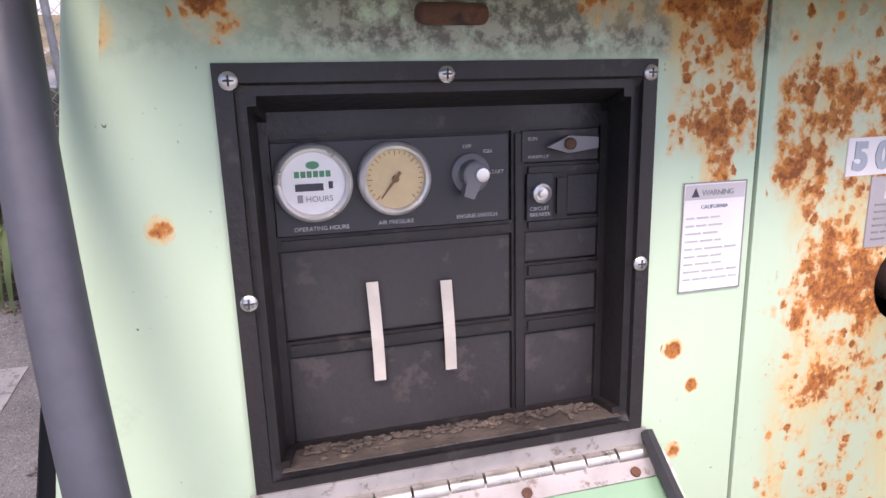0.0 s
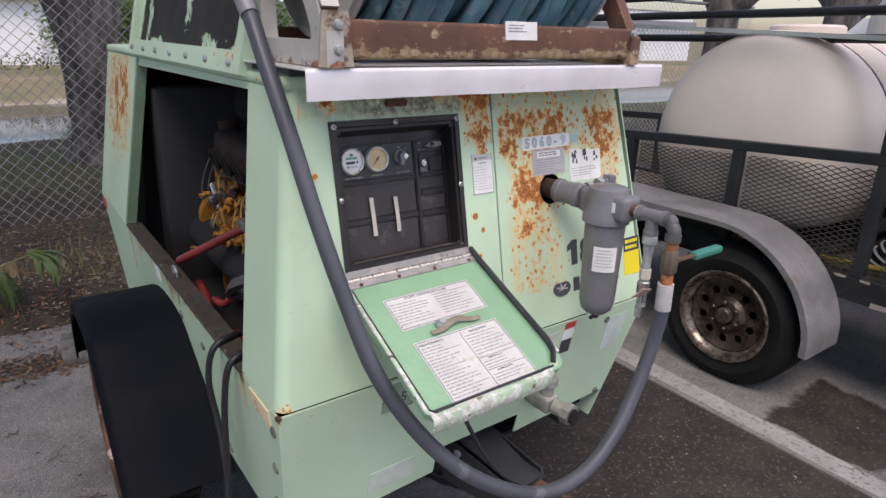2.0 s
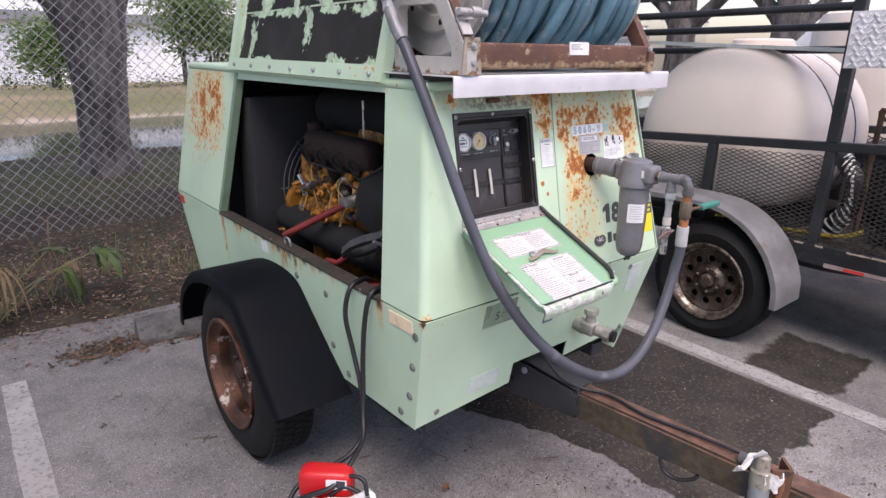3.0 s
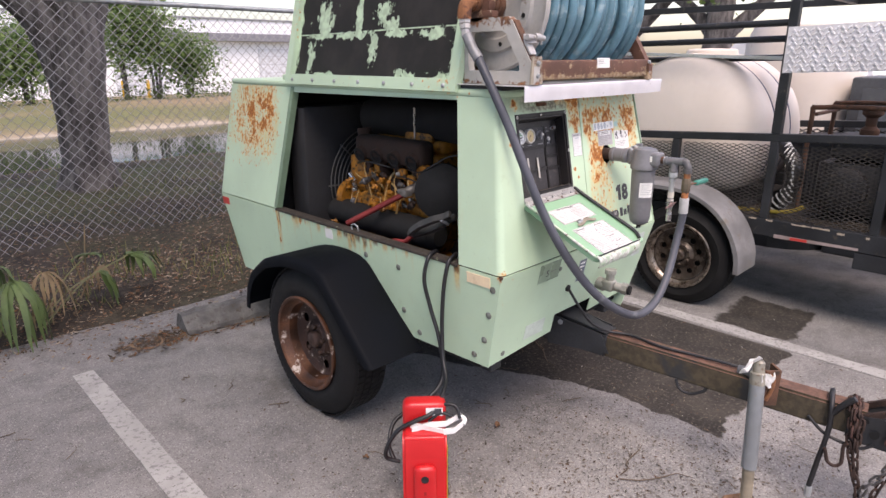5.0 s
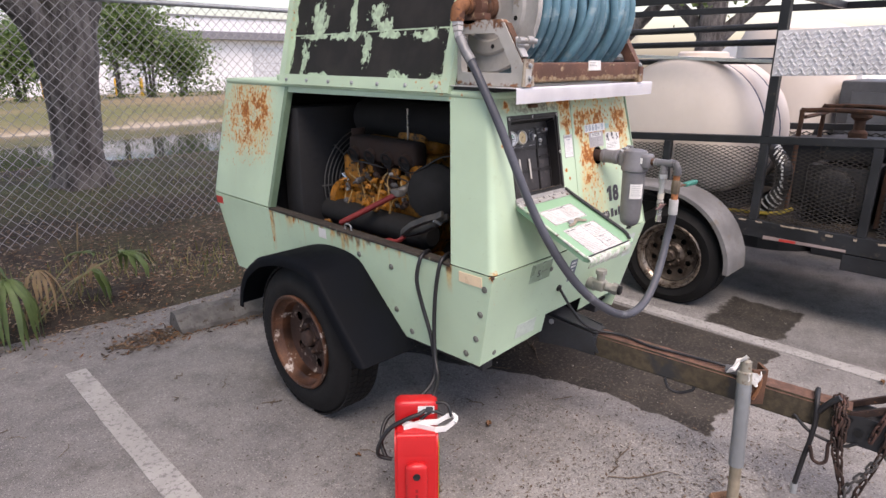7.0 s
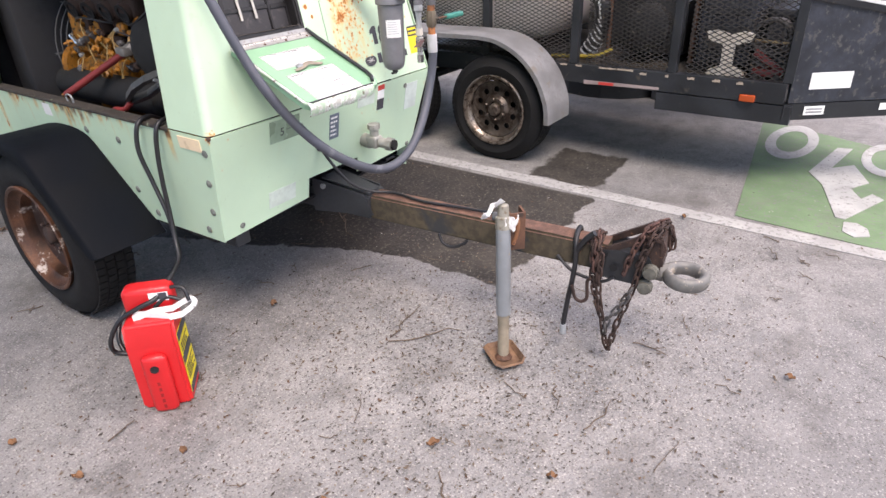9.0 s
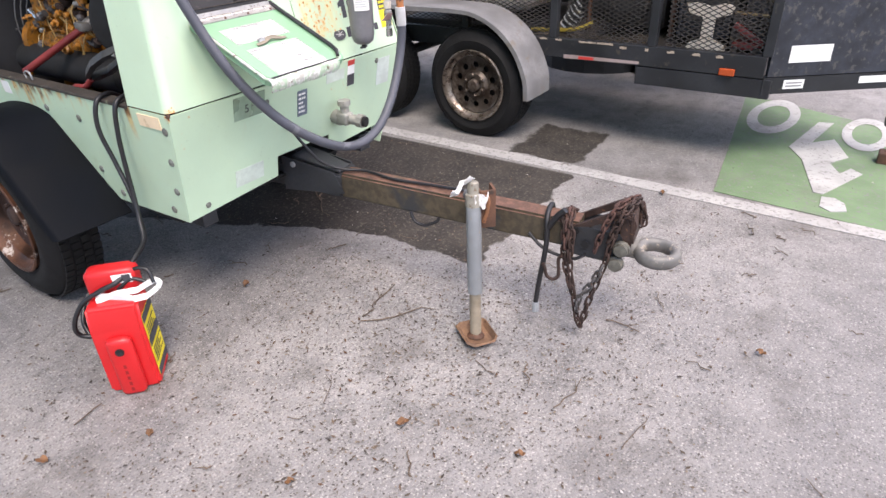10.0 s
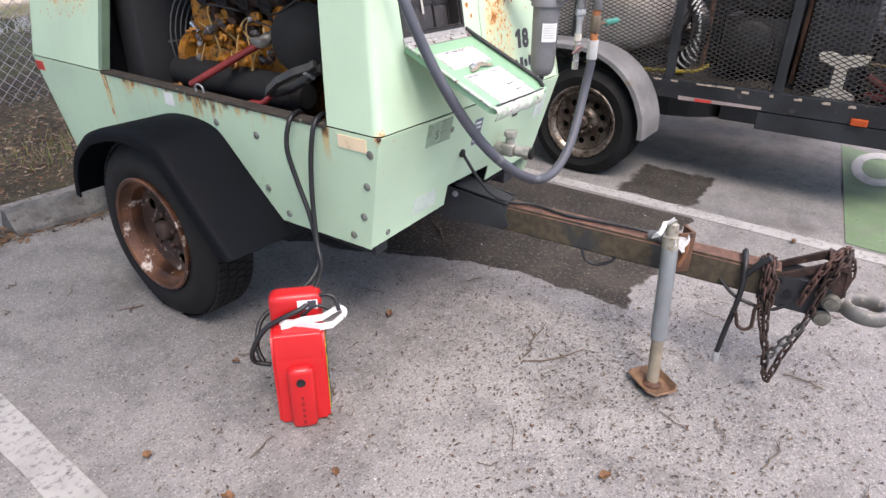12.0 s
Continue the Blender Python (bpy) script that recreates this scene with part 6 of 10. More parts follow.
part("elbow", bm, M["darkpipe"], flt, "dark grey pipe elbow", smooth=50)
bm = mesh()
rod(bm, (TX - .004, -.264, 1.095), (TX - .004, -.264, .990), .0125, 14)
part("pipe", bm, plain("pipe_rust", (0.38, 0.145, 0.055), 0.8, 0, 120, 0.5, 30, 0.4, dirt=(0.09, 0.05, 0.03), dirt_at=0.55), flt, smooth=40)
bm = mesh()
lathe(bm, [(0, .014), (.006, .0172), (.046, .0172), (.052, .014)], (TX - .004, -.264, 1.072), (0, 0, -1), 8)
rod(bm, (TX - .004, -.264, 1.045), (TX + .03, -.262, 1.045), .008, 10)
part("ball_valve", bm, plain("brass_brown", (0.13, 0.105, 0.075), 0.5, 0.4, 60, 0.3, 12, 0.2), flt, "dull brass ball valve", smooth=40)
bm = mesh()
block(bm, (TX + .026, -.269, 1.041), (TX + .085, -.255, 1.045), .001)
part("lever", bm, M["rust"], flt)
bm = mesh()
block(bm, (TX + .080, -.273, 1.033), (TX + .180, -.252, 1.050), .006, 3)
part("grip", bm, M["teal"], flt, "teal plastic grip")

# ---- labels on the front ----
def plaque(name, x0, x1, z0, z1, m_, label, fn=F, nn=NF, lean=0.0, d=-.0012):
    bm = mesh()
    slab(bm, [fn(x0, z0, d), fn(x1, z0 + lean, d), fn(x1, z1 + lean, d), fn(x0, z1, d)], nn, .001)
    return part(name, bm, m_, comp, label)


rng = random.Random(31)
FV = Vector((0, -.19, -1)).normalized()
plaque("warning_label", .491, .546, 1.146, 1.229, M["label"], "white printed warning label")
plaque("label_bar", .4925, .5445, 1.2165, 1.2275, plain("pale_band", (0.55, 0.55, 0.56), 0.6), "", d=-.0016)
part("label_title", lettering("WARNING", .0062, F(.5065, 1.2194, -.0018), US, NF, .0002, wide=.9), M["inkgrey"], comp)
part("label_title", lettering("CALIFORNIA", .0042, F(.5065, 1.2095, -.0014), US, NF, .0002), M["inkblue"], comp)
bm = mesh()
slab(bm, [F(.4975, 1.2185, -.0018), F(.5045, 1.2185, -.0018), F(.501, 1.2255, -.0018)], NF, .0004)
part("warning_mark", bm, M["ink"], comp)
bm = mesh()
bars(bm, F(.494, 1.2035, 0), US, FV, NF, 9, .049, .0013, .0060, rng, .0018)
part("small_print", bm, plain("faint_print", (0.54, 0.56, 0.58), 0.6), comp)
bm = mesh()
for a, b, c_, d_ in ((.491, .546, 1.2285, 1.2295), (.491, .546, 1.1455, 1.1465), (.4905, .4915, 1.1455, 1.2295), (.5455, .5465, 1.1455, 1.2295)):
    slab(bm, [F(a, c_, -.0016), F(b, c_, -.0016), F(b, d_, -.0016), F(a, d_, -.0016)], NF, .0006)
part("label_border", bm, M["inkgrey"], comp)
plaque("number_plate_label", .640, .790, 1.226, 1.256, M["label"], "white stencilled fleet label", lean=.001)
M["stencil"] = plain("stencil_blue", (0.44, 0.50, 0.55), 0.6)
for k, ch in enumerate("5060-9"):
    part("stencil_character", lettering(ch, .0300, F(.6455 + k * .0233, 1.2315 + k * .0002, -.0016), US, NF, .0003, bold=.0016), M["stencil"], comp, "pale blue stencilled character")
plaque("faded_patch", .797, .822, 1.232, 1.252, plain("faded_cyan", (0.36, 0.55, 0.52), 0.5), "")
plaque("data_plate", .668, .772, 1.166, 1.224, plain("data_plate_grey", (0.50, 0.48, 0.50), 0.4, 0.3), "grey metal data plate")
plaque("data_plate_head", .683, .757, 1.206, 1.220, M["label"], "", d=-.0016)
bm = mesh()
bars(bm, F(.688, 1.218, 0), US, FV, NF, 2, .062, .0035, .0055, rng, .0022, (.9, 1))
bars(bm, F(.674, 1.202, 0), US, FV, NF, 6, .090, .0016, .0058, rng, .0018)
part("small_print", bm, M["inkgrey"], comp)
for k in range(3):
    x0 = .790 + k * .0365
    plaque("pictogram_label", x0, x0 + .0355, 1.140, 1.218 - .003 * k, M["label"], "white hazard label with a black pictogram")
bm = mesh()
for x0, z0, sh in ((.790, 1.18, ((.008, .004, .014, .016), (.012, .014, .022, .026), (.016, .026, .024, .034), (.020, .002, .026, .014), (.006, .018, .012, .030))), (.8265, 1.185, ((.008, .014, .022, .030), (.020, .000, .026, .012), (.012, .004, .018, .014))), (.863, 1.182, ((.010, .014, .018, .026), (.018, .006, .026, .014), (.010, .002, .016, .008)))):
    bm = mesh()
    for a, b, c_, d_ in sh:
        slab(bm, [F(x0 + a, z0 + b, -.0018), F(x0 + c_, z0 + b + .001, -.0018), F(x0 + c_ - .002, z0 + d_, -.0018), F(x0 + a + .001, z0 + d_, -.0018)], NF, .0005)
    part("pictogram", bm, M["ink"], comp)
bm = mesh()
bars(bm, F(.794, 1.172, 0), US, FV, NF, 4, .100, .0014, .0060, rng, .0018)
part("small_print", bm, M["inkgrey"], comp)
bm = mesh()
slab(bm, [F(x, z, -.0010) for x, z in ((.780, .938), (.801, .938), (.801, 1.000), (.784, 1.000), (.766, .988), (.766, .974), (.780, .979))], NF, .0006)
part("model_digit", bm, M["ink"], comp, "bold black model number 1")
part("model_digit", lettering("8", .086, F(.812, .938, -.0010), US, NF, .0003, bold=.0040, wide=1.1), M["ink"], comp, "bold black model number 8")
# maker's mark as plain shapes
bm = mesh()
lathe(bm, [(0, .030), (.0008, .030), (.0008, 0)], F(.742, .888, -.0008), NF, 28)
for v in bm.verts:
    v.co.z = .888 + (v.co.z - .888) * .62
part("maker_emblem", bm, M["ink"], comp)
bm = mesh()
for a in range(3):
    t = a * math.pi / 3 + .3
    c0 = F(.742, .888, -.0022)
    u = US * math.cos(t) + FV * math.sin(t) * .6
    w = NF.cross(u).normalized()
    slab(bm, [c0 - u * .019 - w * .0016, c0 + u * .019 - w * .0016, c0 + u * .019 + w * .0016, c0 - u * .019 + w * .0016], NF, .0008)
part("emblem_mark", bm, M["inkwhite"], comp)
for k in range(6):
    x0 = .783 + k * .030
    bm = mesh()
    slab(bm, [F(x0, .872, -.0012), F(x0 + .021, .872, -.0012), F(x0 + .021, .872 + (.034 if k in (0, 2, 3) else .024), -.0012), F(x0, .872 + (.034 if k in (0, 2, 3) else .024), -.0012)], NF, .0008)
    part("maker_bar", bm, M["ink"], comp)
plaque("yellow_label", .978, 1.040, .872, .972, M["yellowlabel"], "yellow dealer label")
plaque("label_bar", .978, 1.040, .935, .972, M["ink"], "", d=-.0016)
bm = mesh()
bars(bm, F(.983, .966, 0), US, FV, NF, 2, .052, .009, .016, rng, .0024, (.9, 1))
part("label_print", bm, M["yellowlabel"], comp)
plaque("hazard_label", .752, .790, .700, .795, M["label"], "white label with red header", FL, NFL)
plaque("label_bar", .752, .790, .776, .795, M["redlabel"], "", FL, NFL, d=-.0016)
plaque("label_bar", .752, .790, .700, .742, M["ink"], "", FL, NFL, d=-.0016)
plaque("faded_label", .640, .735, .735, .775, plain("worn_label", (0.55, 0.63, 0.56), 0.5), "worn pale label", FL, NFL)
plaque("faded_label", .925, 1.0, .66, .765, plain("worn_label_b", (0.55, 0.62, 0.57), 0.5), "worn pale label", FL, NFL)
plaque("dark_label", .497, .544, .653, .745, plain("dark_label_blue", (0.13, 0.16, 0.20), 0.5), "dark printed label", FL, NFL)
bm = mesh()
FV2 = Vector((0, .2, -1)).normalized()
bars(bm, FL(.502, .735, 0), US, FV2, NFL, 5, .036, .007, .016, rng, .0022, (.6, 1))
part("label_print", bm, M["label"], comp)
plaque("unit_plate", .226, .353, .716, .790, plain("unit_plate_green", (0.30, 0.42, 0.31), 0.25, 0.3), "shiny greenish plate with a hand-written number", FL, NFL)
part("plate_digit", lettering("5", .038, FL(.268, .735, -.0016), US, NFL, .0003), M["ink"], comp)
bm = mesh()
slab(bm, [FL(.295, .752, -.0016), FL(.330, .753, -.0016), FL(.330, .751, -.0016), FL(.295, .750, -.0016)], NFL, .0004)
part("plate_stroke", bm, M["ink"], comp)
# pull slot in the top, rust-ringed fasteners
bm = mesh()
block(bm, (.290, .090, 1.339), (.336, .108, 1.352), .005, 3)
part("latch_slot", bm, M["rust"], comp)
# discharge valve and grommet on the lower front
bm = mesh()
p = FL(.690, .600)
rod(bm, p, p + NFL * .035, .026, 16)
block(bm, (p.x - .023, p.y - .078, p.z - .022), (p.x + .023, p.y - .025, p.z + .022), .008, 3)
rod(bm, p + Vector((0, -.055, 0)), p + Vector((0, -.055, .055)), .017, 14)
rod(bm, p + Vector((0, -.055, .050)), p + Vector((0, -.055, .068)), .024, 8)
rod(bm, p + Vector((0, -.080, 0)), p + Vector((.012, -.125, -.004)), .019, 16)
rod(bm, p + Vector((.010, -.108, -.003)), p + Vector((.013, -.130, -.005)), .026, 8)
part("discharge_valve", bm, plain("dull_cast_metal", (0.30, 0.30, 0.27), 0.55, 0.3, 60, 0.3, 14, 0.2, dirt=(0.15, 0.13, 0.10)), comp, "dull cast outlet valve", smooth=40)
# near-black plug in place of the bore's shade
bm = mesh()
rod(bm, p + Vector((.012, -.132, -.0045)), p + Vector((.0145, -.1435, -.0052)), .019, 16)
part("outlet_bore", bm, M["dark"], comp)
bm = mesh()
lathe(bm, [(-.002, .014), (.006, .014), (.008, .009), (.008, 0)], FL(.448, .640), NFL, 16)
part("grommet", bm, M["cable"], comp)


# ---- engine bay ----
eng = part("engine", mesh(), M["yellow"], comp, "oily yellow diesel engine")
M["manifold"] = plain("burnt_manifold", (0.034, 0.0185, 0.014), 0.85, 0.1, 80, 0.4, 9, 0.4)
bm = mesh()
block(bm, (.28, .52, .60), (.62, 1.06, .86), .018, 2)
block(bm, (.31, .54, .86), (.60, 1.04, 1.02), .016, 2)
part("engine_block", bm, M["yellow"], eng, smooth=35)
bm = mesh()
block(bm, (.36, .56, 1.02), (.58, 1.02, 1.075), .02, 3)
lathe(bm, [(0, 0), (0, .05), (.02, .06), (.15, .06), (.17, .05), (.17, 0)], (.40, .62, 1.075), (0, 1, 0), 20)
part("valve_cover", bm, M["yellow"], eng, smooth=35)
bm = mesh()
block(bm, (.26, .50, .50), (.60, .98, .60), .02, 2)
part("oil_pan", bm, M["yellow"], eng, smooth=35)
# manifold with ports
bm = mesh()
block(bm, (.225, .555, .975), (.315, 1.00, 1.085), .026, 3)
for k in range(4):
    rod(bm, (.24, .60 + k * .115, 1.01), (.215, .60 + k * .115, 1.00), .034, 14)
rod(bm, (.28, .98, 1.05), (.28, .99, 1.11), .032, 14)
part("exhaust_manifold", bm, M["manifold"], eng, "rust-brown exhaust manifold", smooth=40)
# near-black flanges stand in for the shaded ports
for k in range(4):
    bm = mesh()
    lathe(bm, [(0, .034), (.006, .034), (.006, .024), (-.012, .021), (-.012, 0)], (.215, .60 + k * .115, 1.00), (-1, 0, -.35), 14)
    part("port_flange", bm, M["dark"], eng, smooth=30)
for k in range(4):
    bm = mesh()
    tube(bm, smooth_path([(.31, .62 + k * .115, .925), (.275, .62 + k * .115, .935), (.265, .62 + k * .115, .985)], 4), .026, 10)
    part("manifold_port", bm, M["manifold"], eng, smooth=50)
rng = random.Random(17)
bm = mesh()
for k in range(4):
    y = .60 + k * .10
    tube(bm, smooth_path([(.262, y, .82), (.235, y + .02, .87), (.24, y + .05 + .02 * k, .91), (.275, y + .03, .96)], 5), .0045, 6)
part("fuel_lines", bm, plain("tan_line", (0.42, 0.27, 0.10), 0.4), eng, "thin fuel lines")
bm = mesh()
block(bm, (.215, .70, .72), (.285, .95, .83), .012, 2)
for k in range(4):
    rod(bm, (.235, .735 + k * .055, .825), (.240, .735 + k * .055, .865), .013, 8)
rod(bm, (.25, .95, .775), (.25, 1.02, .775), .040, 14)
part("injection_pump", bm, M["yellow"], eng, smooth=35)
bm = mesh()
block(bm, (.235, .93, .84), (.30, 1.05, .99), .014, 2)
block(bm, (.24, 1.04, .70), (.40, 1.13, .86), .03, 2)
rod(bm, (.27, 1.06, .78), (.27, 1.10, .78), .085, 20)
rod(bm, (.45, 1.06, .90), (.45, 1.11, .90), .06, 20)
part("timing_cover", bm, M["yellow"], eng, smooth=35)
for k in range(14):
    p = Vector((rng.uniform(.215, .27), rng.uniform(.55, 1.05), rng.uniform(.64, .99)))
    bm = mesh()
    lathe(bm, [(0, .010), (.012, .010), (.016, .007), (.016, 0)], p, (-1, rng.uniform(-.3, .3), 0), 6)
    part("engine_bolt", bm, M["galv"] if k % 3 == 0 else M["yellow"], eng)
for k in range(16):
    p = Vector((.255, rng.uniform(.53, 1.04), rng.uniform(.66, .97)))
    s = rng.uniform(.014, .036)
    bm = mesh()
    block(bm, p - Vector((s * .6, s, s)), p + Vector((s * .3, s * .8, s * .7)), .005, 1)
    part("engine_fitting", bm, M["yellow"] if k % 4 else M["manifold"], eng)
for k in range(34):
    p = Vector((rng.uniform(.185, .235), rng.uniform(.62, 1.10), rng.uniform(.66, .93)))
    way = Vector((rng.uniform(-1, .2), rng.uniform(-1, 1), rng.uniform(-.6, .9))).normalized()
    bm = mesh()
    r_ = rng.uniform(.006, .014)
    lathe(bm, [(0, r_), (r_ * 1.6, r_), (r_ * 1.8, r_ * 1.25), (r_ * 2.6, r_ * 1.25), (r_ * 2.9, r_ * .6), (r_ * 4.2, r_ * .55), (r_ * 4.3, 0)], p, way, 8)
    part("engine_fitting", bm, (M["yellow"], M["yellow"], M["yellow"], M["chaingrey"], M["manifold"])[k % 5], eng)
for k in range(7):
    a_ = Vector((.205, rng.uniform(.64, .98), rng.uniform(.70, .80)))
    b_ = a_ + Vector((.02, rng.uniform(-.08, .08), rng.uniform(.10, .20)))
    bm = mesh()
    tube(bm, smooth_path([a_, a_.lerp(b_, .4) + Vector((-.02, rng.uniform(-.03, .03), 0)), b_.lerp(a_, .2) + Vector((-.012, 0, .01)), b_], 5), .0024, 6)
    part("fuel_line", bm, bpy.data.materials["tan_line"], eng, smooth=60)
bm = mesh()
rod(bm, (.22, .86, .70), (.22, .86, .60), .038, 16)
part("oil_filter", bm, M["yellow"], eng, "yellow oil filter", smooth=40)
bm = mesh()
rod(bm, (.225, 1.00, .87), (.225, 1.04, .90), .010, 8)
part("sensor", bm, M["chrome"], eng)
bm = mesh()
rod(bm, (.215, .93, .75), (.18, .95, .745), .014, 10)
part("sensor", bm, M["chrome"], eng)
eng.location = eng.location + Vector((0, 0.07, 0.085))
# radiator, shroud and fan guard at the rear of the bay
bm = mesh()
block(bm, (.12, 1.31, .55), (.92, 1.45, 1.28), .012, 2)
part("radiator_shroud", bm, plain("shroud_grey", (0.022, 0.0225, 0.025), 0.75, 0.1, 40, 0.3, 5, 0.1), comp, "dark grey radiator shroud", smooth=35)
M["guard"] = plain("grey_guard_wire", (0.13, 0.125, 0.12), 0.5, 0.3, 60, 0.3, 9, 0)
for k in range(11):
    bm = mesh()
    r = .06 + k * .021
    c0 = Vector((.50, 1.275, .90))
    tube(bm, [c0 + Vector((r * math.cos(t), -.018 * (1 - k / 11), r * math.sin(t))) for t in (2 * math.pi * i / 36 for i in range(36))], .0028, 5, closed=True)
    part("guard_ring", bm, M["guard"], comp)
bm = mesh()
for k in range(8):
    t = 2 * math.pi * k / 8
    rod(bm, (.50 + .05 * math.cos(t), 1.26, .90 + .05 * math.sin(t)), (.50 + .275 * math.cos(t), 1.285, .90 + .275 * math.sin(t)), .004, 6)
part("guard_spokes", bm, M["guard"], comp)
for k in range(6):
    t = 2 * math.pi * k / 6
    bm = mesh()
    m = Matrix.Translation((.50, 1.295, .90)) @ Matrix.Rotation(t, 4, "Y") @ Matrix.Rotation(.5, 4, "X")
    block(bm, (-.05, -.002, .04), (.05, .002, .25), 0, 1, m)
    part("fan_blade", bm, M["blacksteel"], comp)
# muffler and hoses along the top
# the muffler's black is deepened to match the dim bay
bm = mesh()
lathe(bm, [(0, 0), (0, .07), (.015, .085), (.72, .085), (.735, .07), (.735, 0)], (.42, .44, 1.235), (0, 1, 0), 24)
part("muffler", bm, M["dark"], comp, "black muffler, darkened for the bay's shade", smooth=40)
bm = mesh()
rod(bm, (.30, .74, 1.30), (.30, .74, 1.12), .004, 6)
part("dipstick", bm, M["chrome"], comp)
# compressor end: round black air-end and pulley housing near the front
# blacks here are set deeper to keep the bay dim
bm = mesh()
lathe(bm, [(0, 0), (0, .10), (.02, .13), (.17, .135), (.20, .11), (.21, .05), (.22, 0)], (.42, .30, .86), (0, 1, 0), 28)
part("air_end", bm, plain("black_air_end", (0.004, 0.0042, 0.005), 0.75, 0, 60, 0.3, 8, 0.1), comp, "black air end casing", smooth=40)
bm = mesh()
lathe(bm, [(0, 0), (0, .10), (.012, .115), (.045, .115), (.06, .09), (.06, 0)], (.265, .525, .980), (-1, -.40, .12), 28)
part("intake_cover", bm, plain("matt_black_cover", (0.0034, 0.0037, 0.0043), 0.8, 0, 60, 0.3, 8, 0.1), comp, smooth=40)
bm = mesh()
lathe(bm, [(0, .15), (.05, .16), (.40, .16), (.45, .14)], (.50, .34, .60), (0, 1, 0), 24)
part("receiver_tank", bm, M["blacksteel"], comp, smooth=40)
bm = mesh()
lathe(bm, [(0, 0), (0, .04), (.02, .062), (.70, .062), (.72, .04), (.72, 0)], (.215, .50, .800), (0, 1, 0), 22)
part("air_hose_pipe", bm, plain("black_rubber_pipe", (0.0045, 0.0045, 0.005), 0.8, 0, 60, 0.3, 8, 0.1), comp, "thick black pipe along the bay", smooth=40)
# tray takes the lining's shade colour
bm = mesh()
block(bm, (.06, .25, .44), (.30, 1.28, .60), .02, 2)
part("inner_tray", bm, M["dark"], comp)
# red tube brace and hoses
bm = mesh()
rod(bm, (.055, .915, .812), (.20, .680, .962), .0125, 14)
part("brace_tube", bm, M["redpaint"], comp, "faded red tube across the bay", smooth=40)
bm = mesh()
lathe(bm, [(0, .017), (.02, .020), (.04, .020), (.05, .015), (.12, .013)], (.193, .692, .955), (.10, -.05, .062), 12)
block(bm, (.175, .665, .945), (.215, .72, .975), .006, 2)
part("tube_clamp", bm, plain("dull_cast_clamp", (0.17, 0.165, 0.155), 0.5, 0.4, 60, 0.3, 20, 0.2), comp, smooth=40)
for pts, r in ((((.12, .98, .70), (.10, .86, .72), (.10, .76, .66), (.14, .70, .62)), .014), (((.10, .66, .66), (.11, .56, .70), (.12, .46, .73), (.16, .40, .74)), .015)):
    bm = mesh()
    tube(bm, smooth_path(pts, 6), r, 10)
    part("red_hose", bm, M["redpaint"], comp, "red rubber hose", smooth=60)
# wiring harness
for k in range(3):
    bm = mesh()
    y0 = rng.uniform(.45, .9)
    pts = [(.25, y0 + .25, rng.uniform(.95, 1.1)), (.2, y0 + .1, rng.uniform(1.02, 1.15)), (.25, y0 - .05, rng.uniform(.95, 1.15)), (.33, y0 - .2, rng.uniform(.9, 1.1))]
    tube(bm, smooth_path(pts, 6), rng.uniform(.0025, .004), 6)
    part("cable", bm, M["cable"], comp, smooth=60)
# hasp loop on the sill
for y in (.815,):
    bm = mesh()
    tube(bm, smooth_path([(.02, y - .02, .805), (.018, y - .02, .825), (.018, y, .833), (.018, y + .02, .825), (.02, y + .02, .805)], 4), .0035, 6)
    part("hasp", bm, M["galv"], comp)
# jump cable clamp that lies on the sill
clamp = thing("cable_clamp", (.05, .50, .81), "worn grey jumper cable clamp lying in the opening", "cable clamp")
CA, CB = Vector((.085, .555, .812)), Vector((.125, .345, .922))
cu_ = (CB - CA).normalized()
cw_ = Vector((-.55, -.25, .55)).normalized()
cw_ = (cw_ - cu_ * cw_.dot(cu_)).normalized()
cn_ = cu_.cross(cw_)
for s in (-1, 1):
    bm = mesh()
    prof = [(0, .004), (.025, .020), (.09, .036), (.16, .034), (.215, .020), (.24, .022)]
    ins = [(.24, .008), (.205, .006), (.155, .018), (.09, .019), (.035, .006), (0, .0)]
    slab(bm, [CA + cu_ * a + cw_ * (b * s) for a, b in prof + ins], cn_, .026)
    bmesh.ops.recalc_face_normals(bm, faces=bm.faces)
    part("jaw", bm, plain("worn_grey_clamp", (0.060, 0.060, 0.058), 0.5, 0.3, 60, 0.4, 14, 0.2, dirt=(0.15, 0.145, 0.13), dirt_at=0.58), clamp)
bm = mesh()
tube(bm, smooth_path([CA + cu_ * .02, CA - cu_ * .02 + cn_ * .01, (.07, .62, .79), (.09, .70, .75)], 6), .010, 8)
part("red_grip", bm, M["redpaint"], clamp, "faded red grip", smooth=60)
bm = mesh()
rod(bm, CA + cu_ * .20 - cw_ * .02, CA + cu_ * .20 + cw_ * .02, .007, 8)
part("pivot", bm, M["galv"], clamp)


# ---- drawbar, jack, chains ----
bar0, bar1 = Vector((.545, .12, .412)), Vector((.720, -1.0, .368))
ax = (bar1 - bar0).normalized()
sx = Vector((0, 0, 1)).cross(ax).normalized()
up = ax.cross(sx).normalized()
n = Nodes("rust_worn_drawbar")
nz = n.t.nodes.new("ShaderNodeNewGeometry")
sep = n.t.nodes.new("ShaderNodeSeparateXYZ")
n.t.links.new(nz.outputs["Normal"], sep.inputs[0])
topm = n.ramp(sep.outputs[2], 0.15, 0.5)
rust = n.mix(n.ramp(n.noise(30, 5, 0.65), 0.35, 0.65), (0.085, 0.045, 0.032), (0.155, 0.080, 0.055))
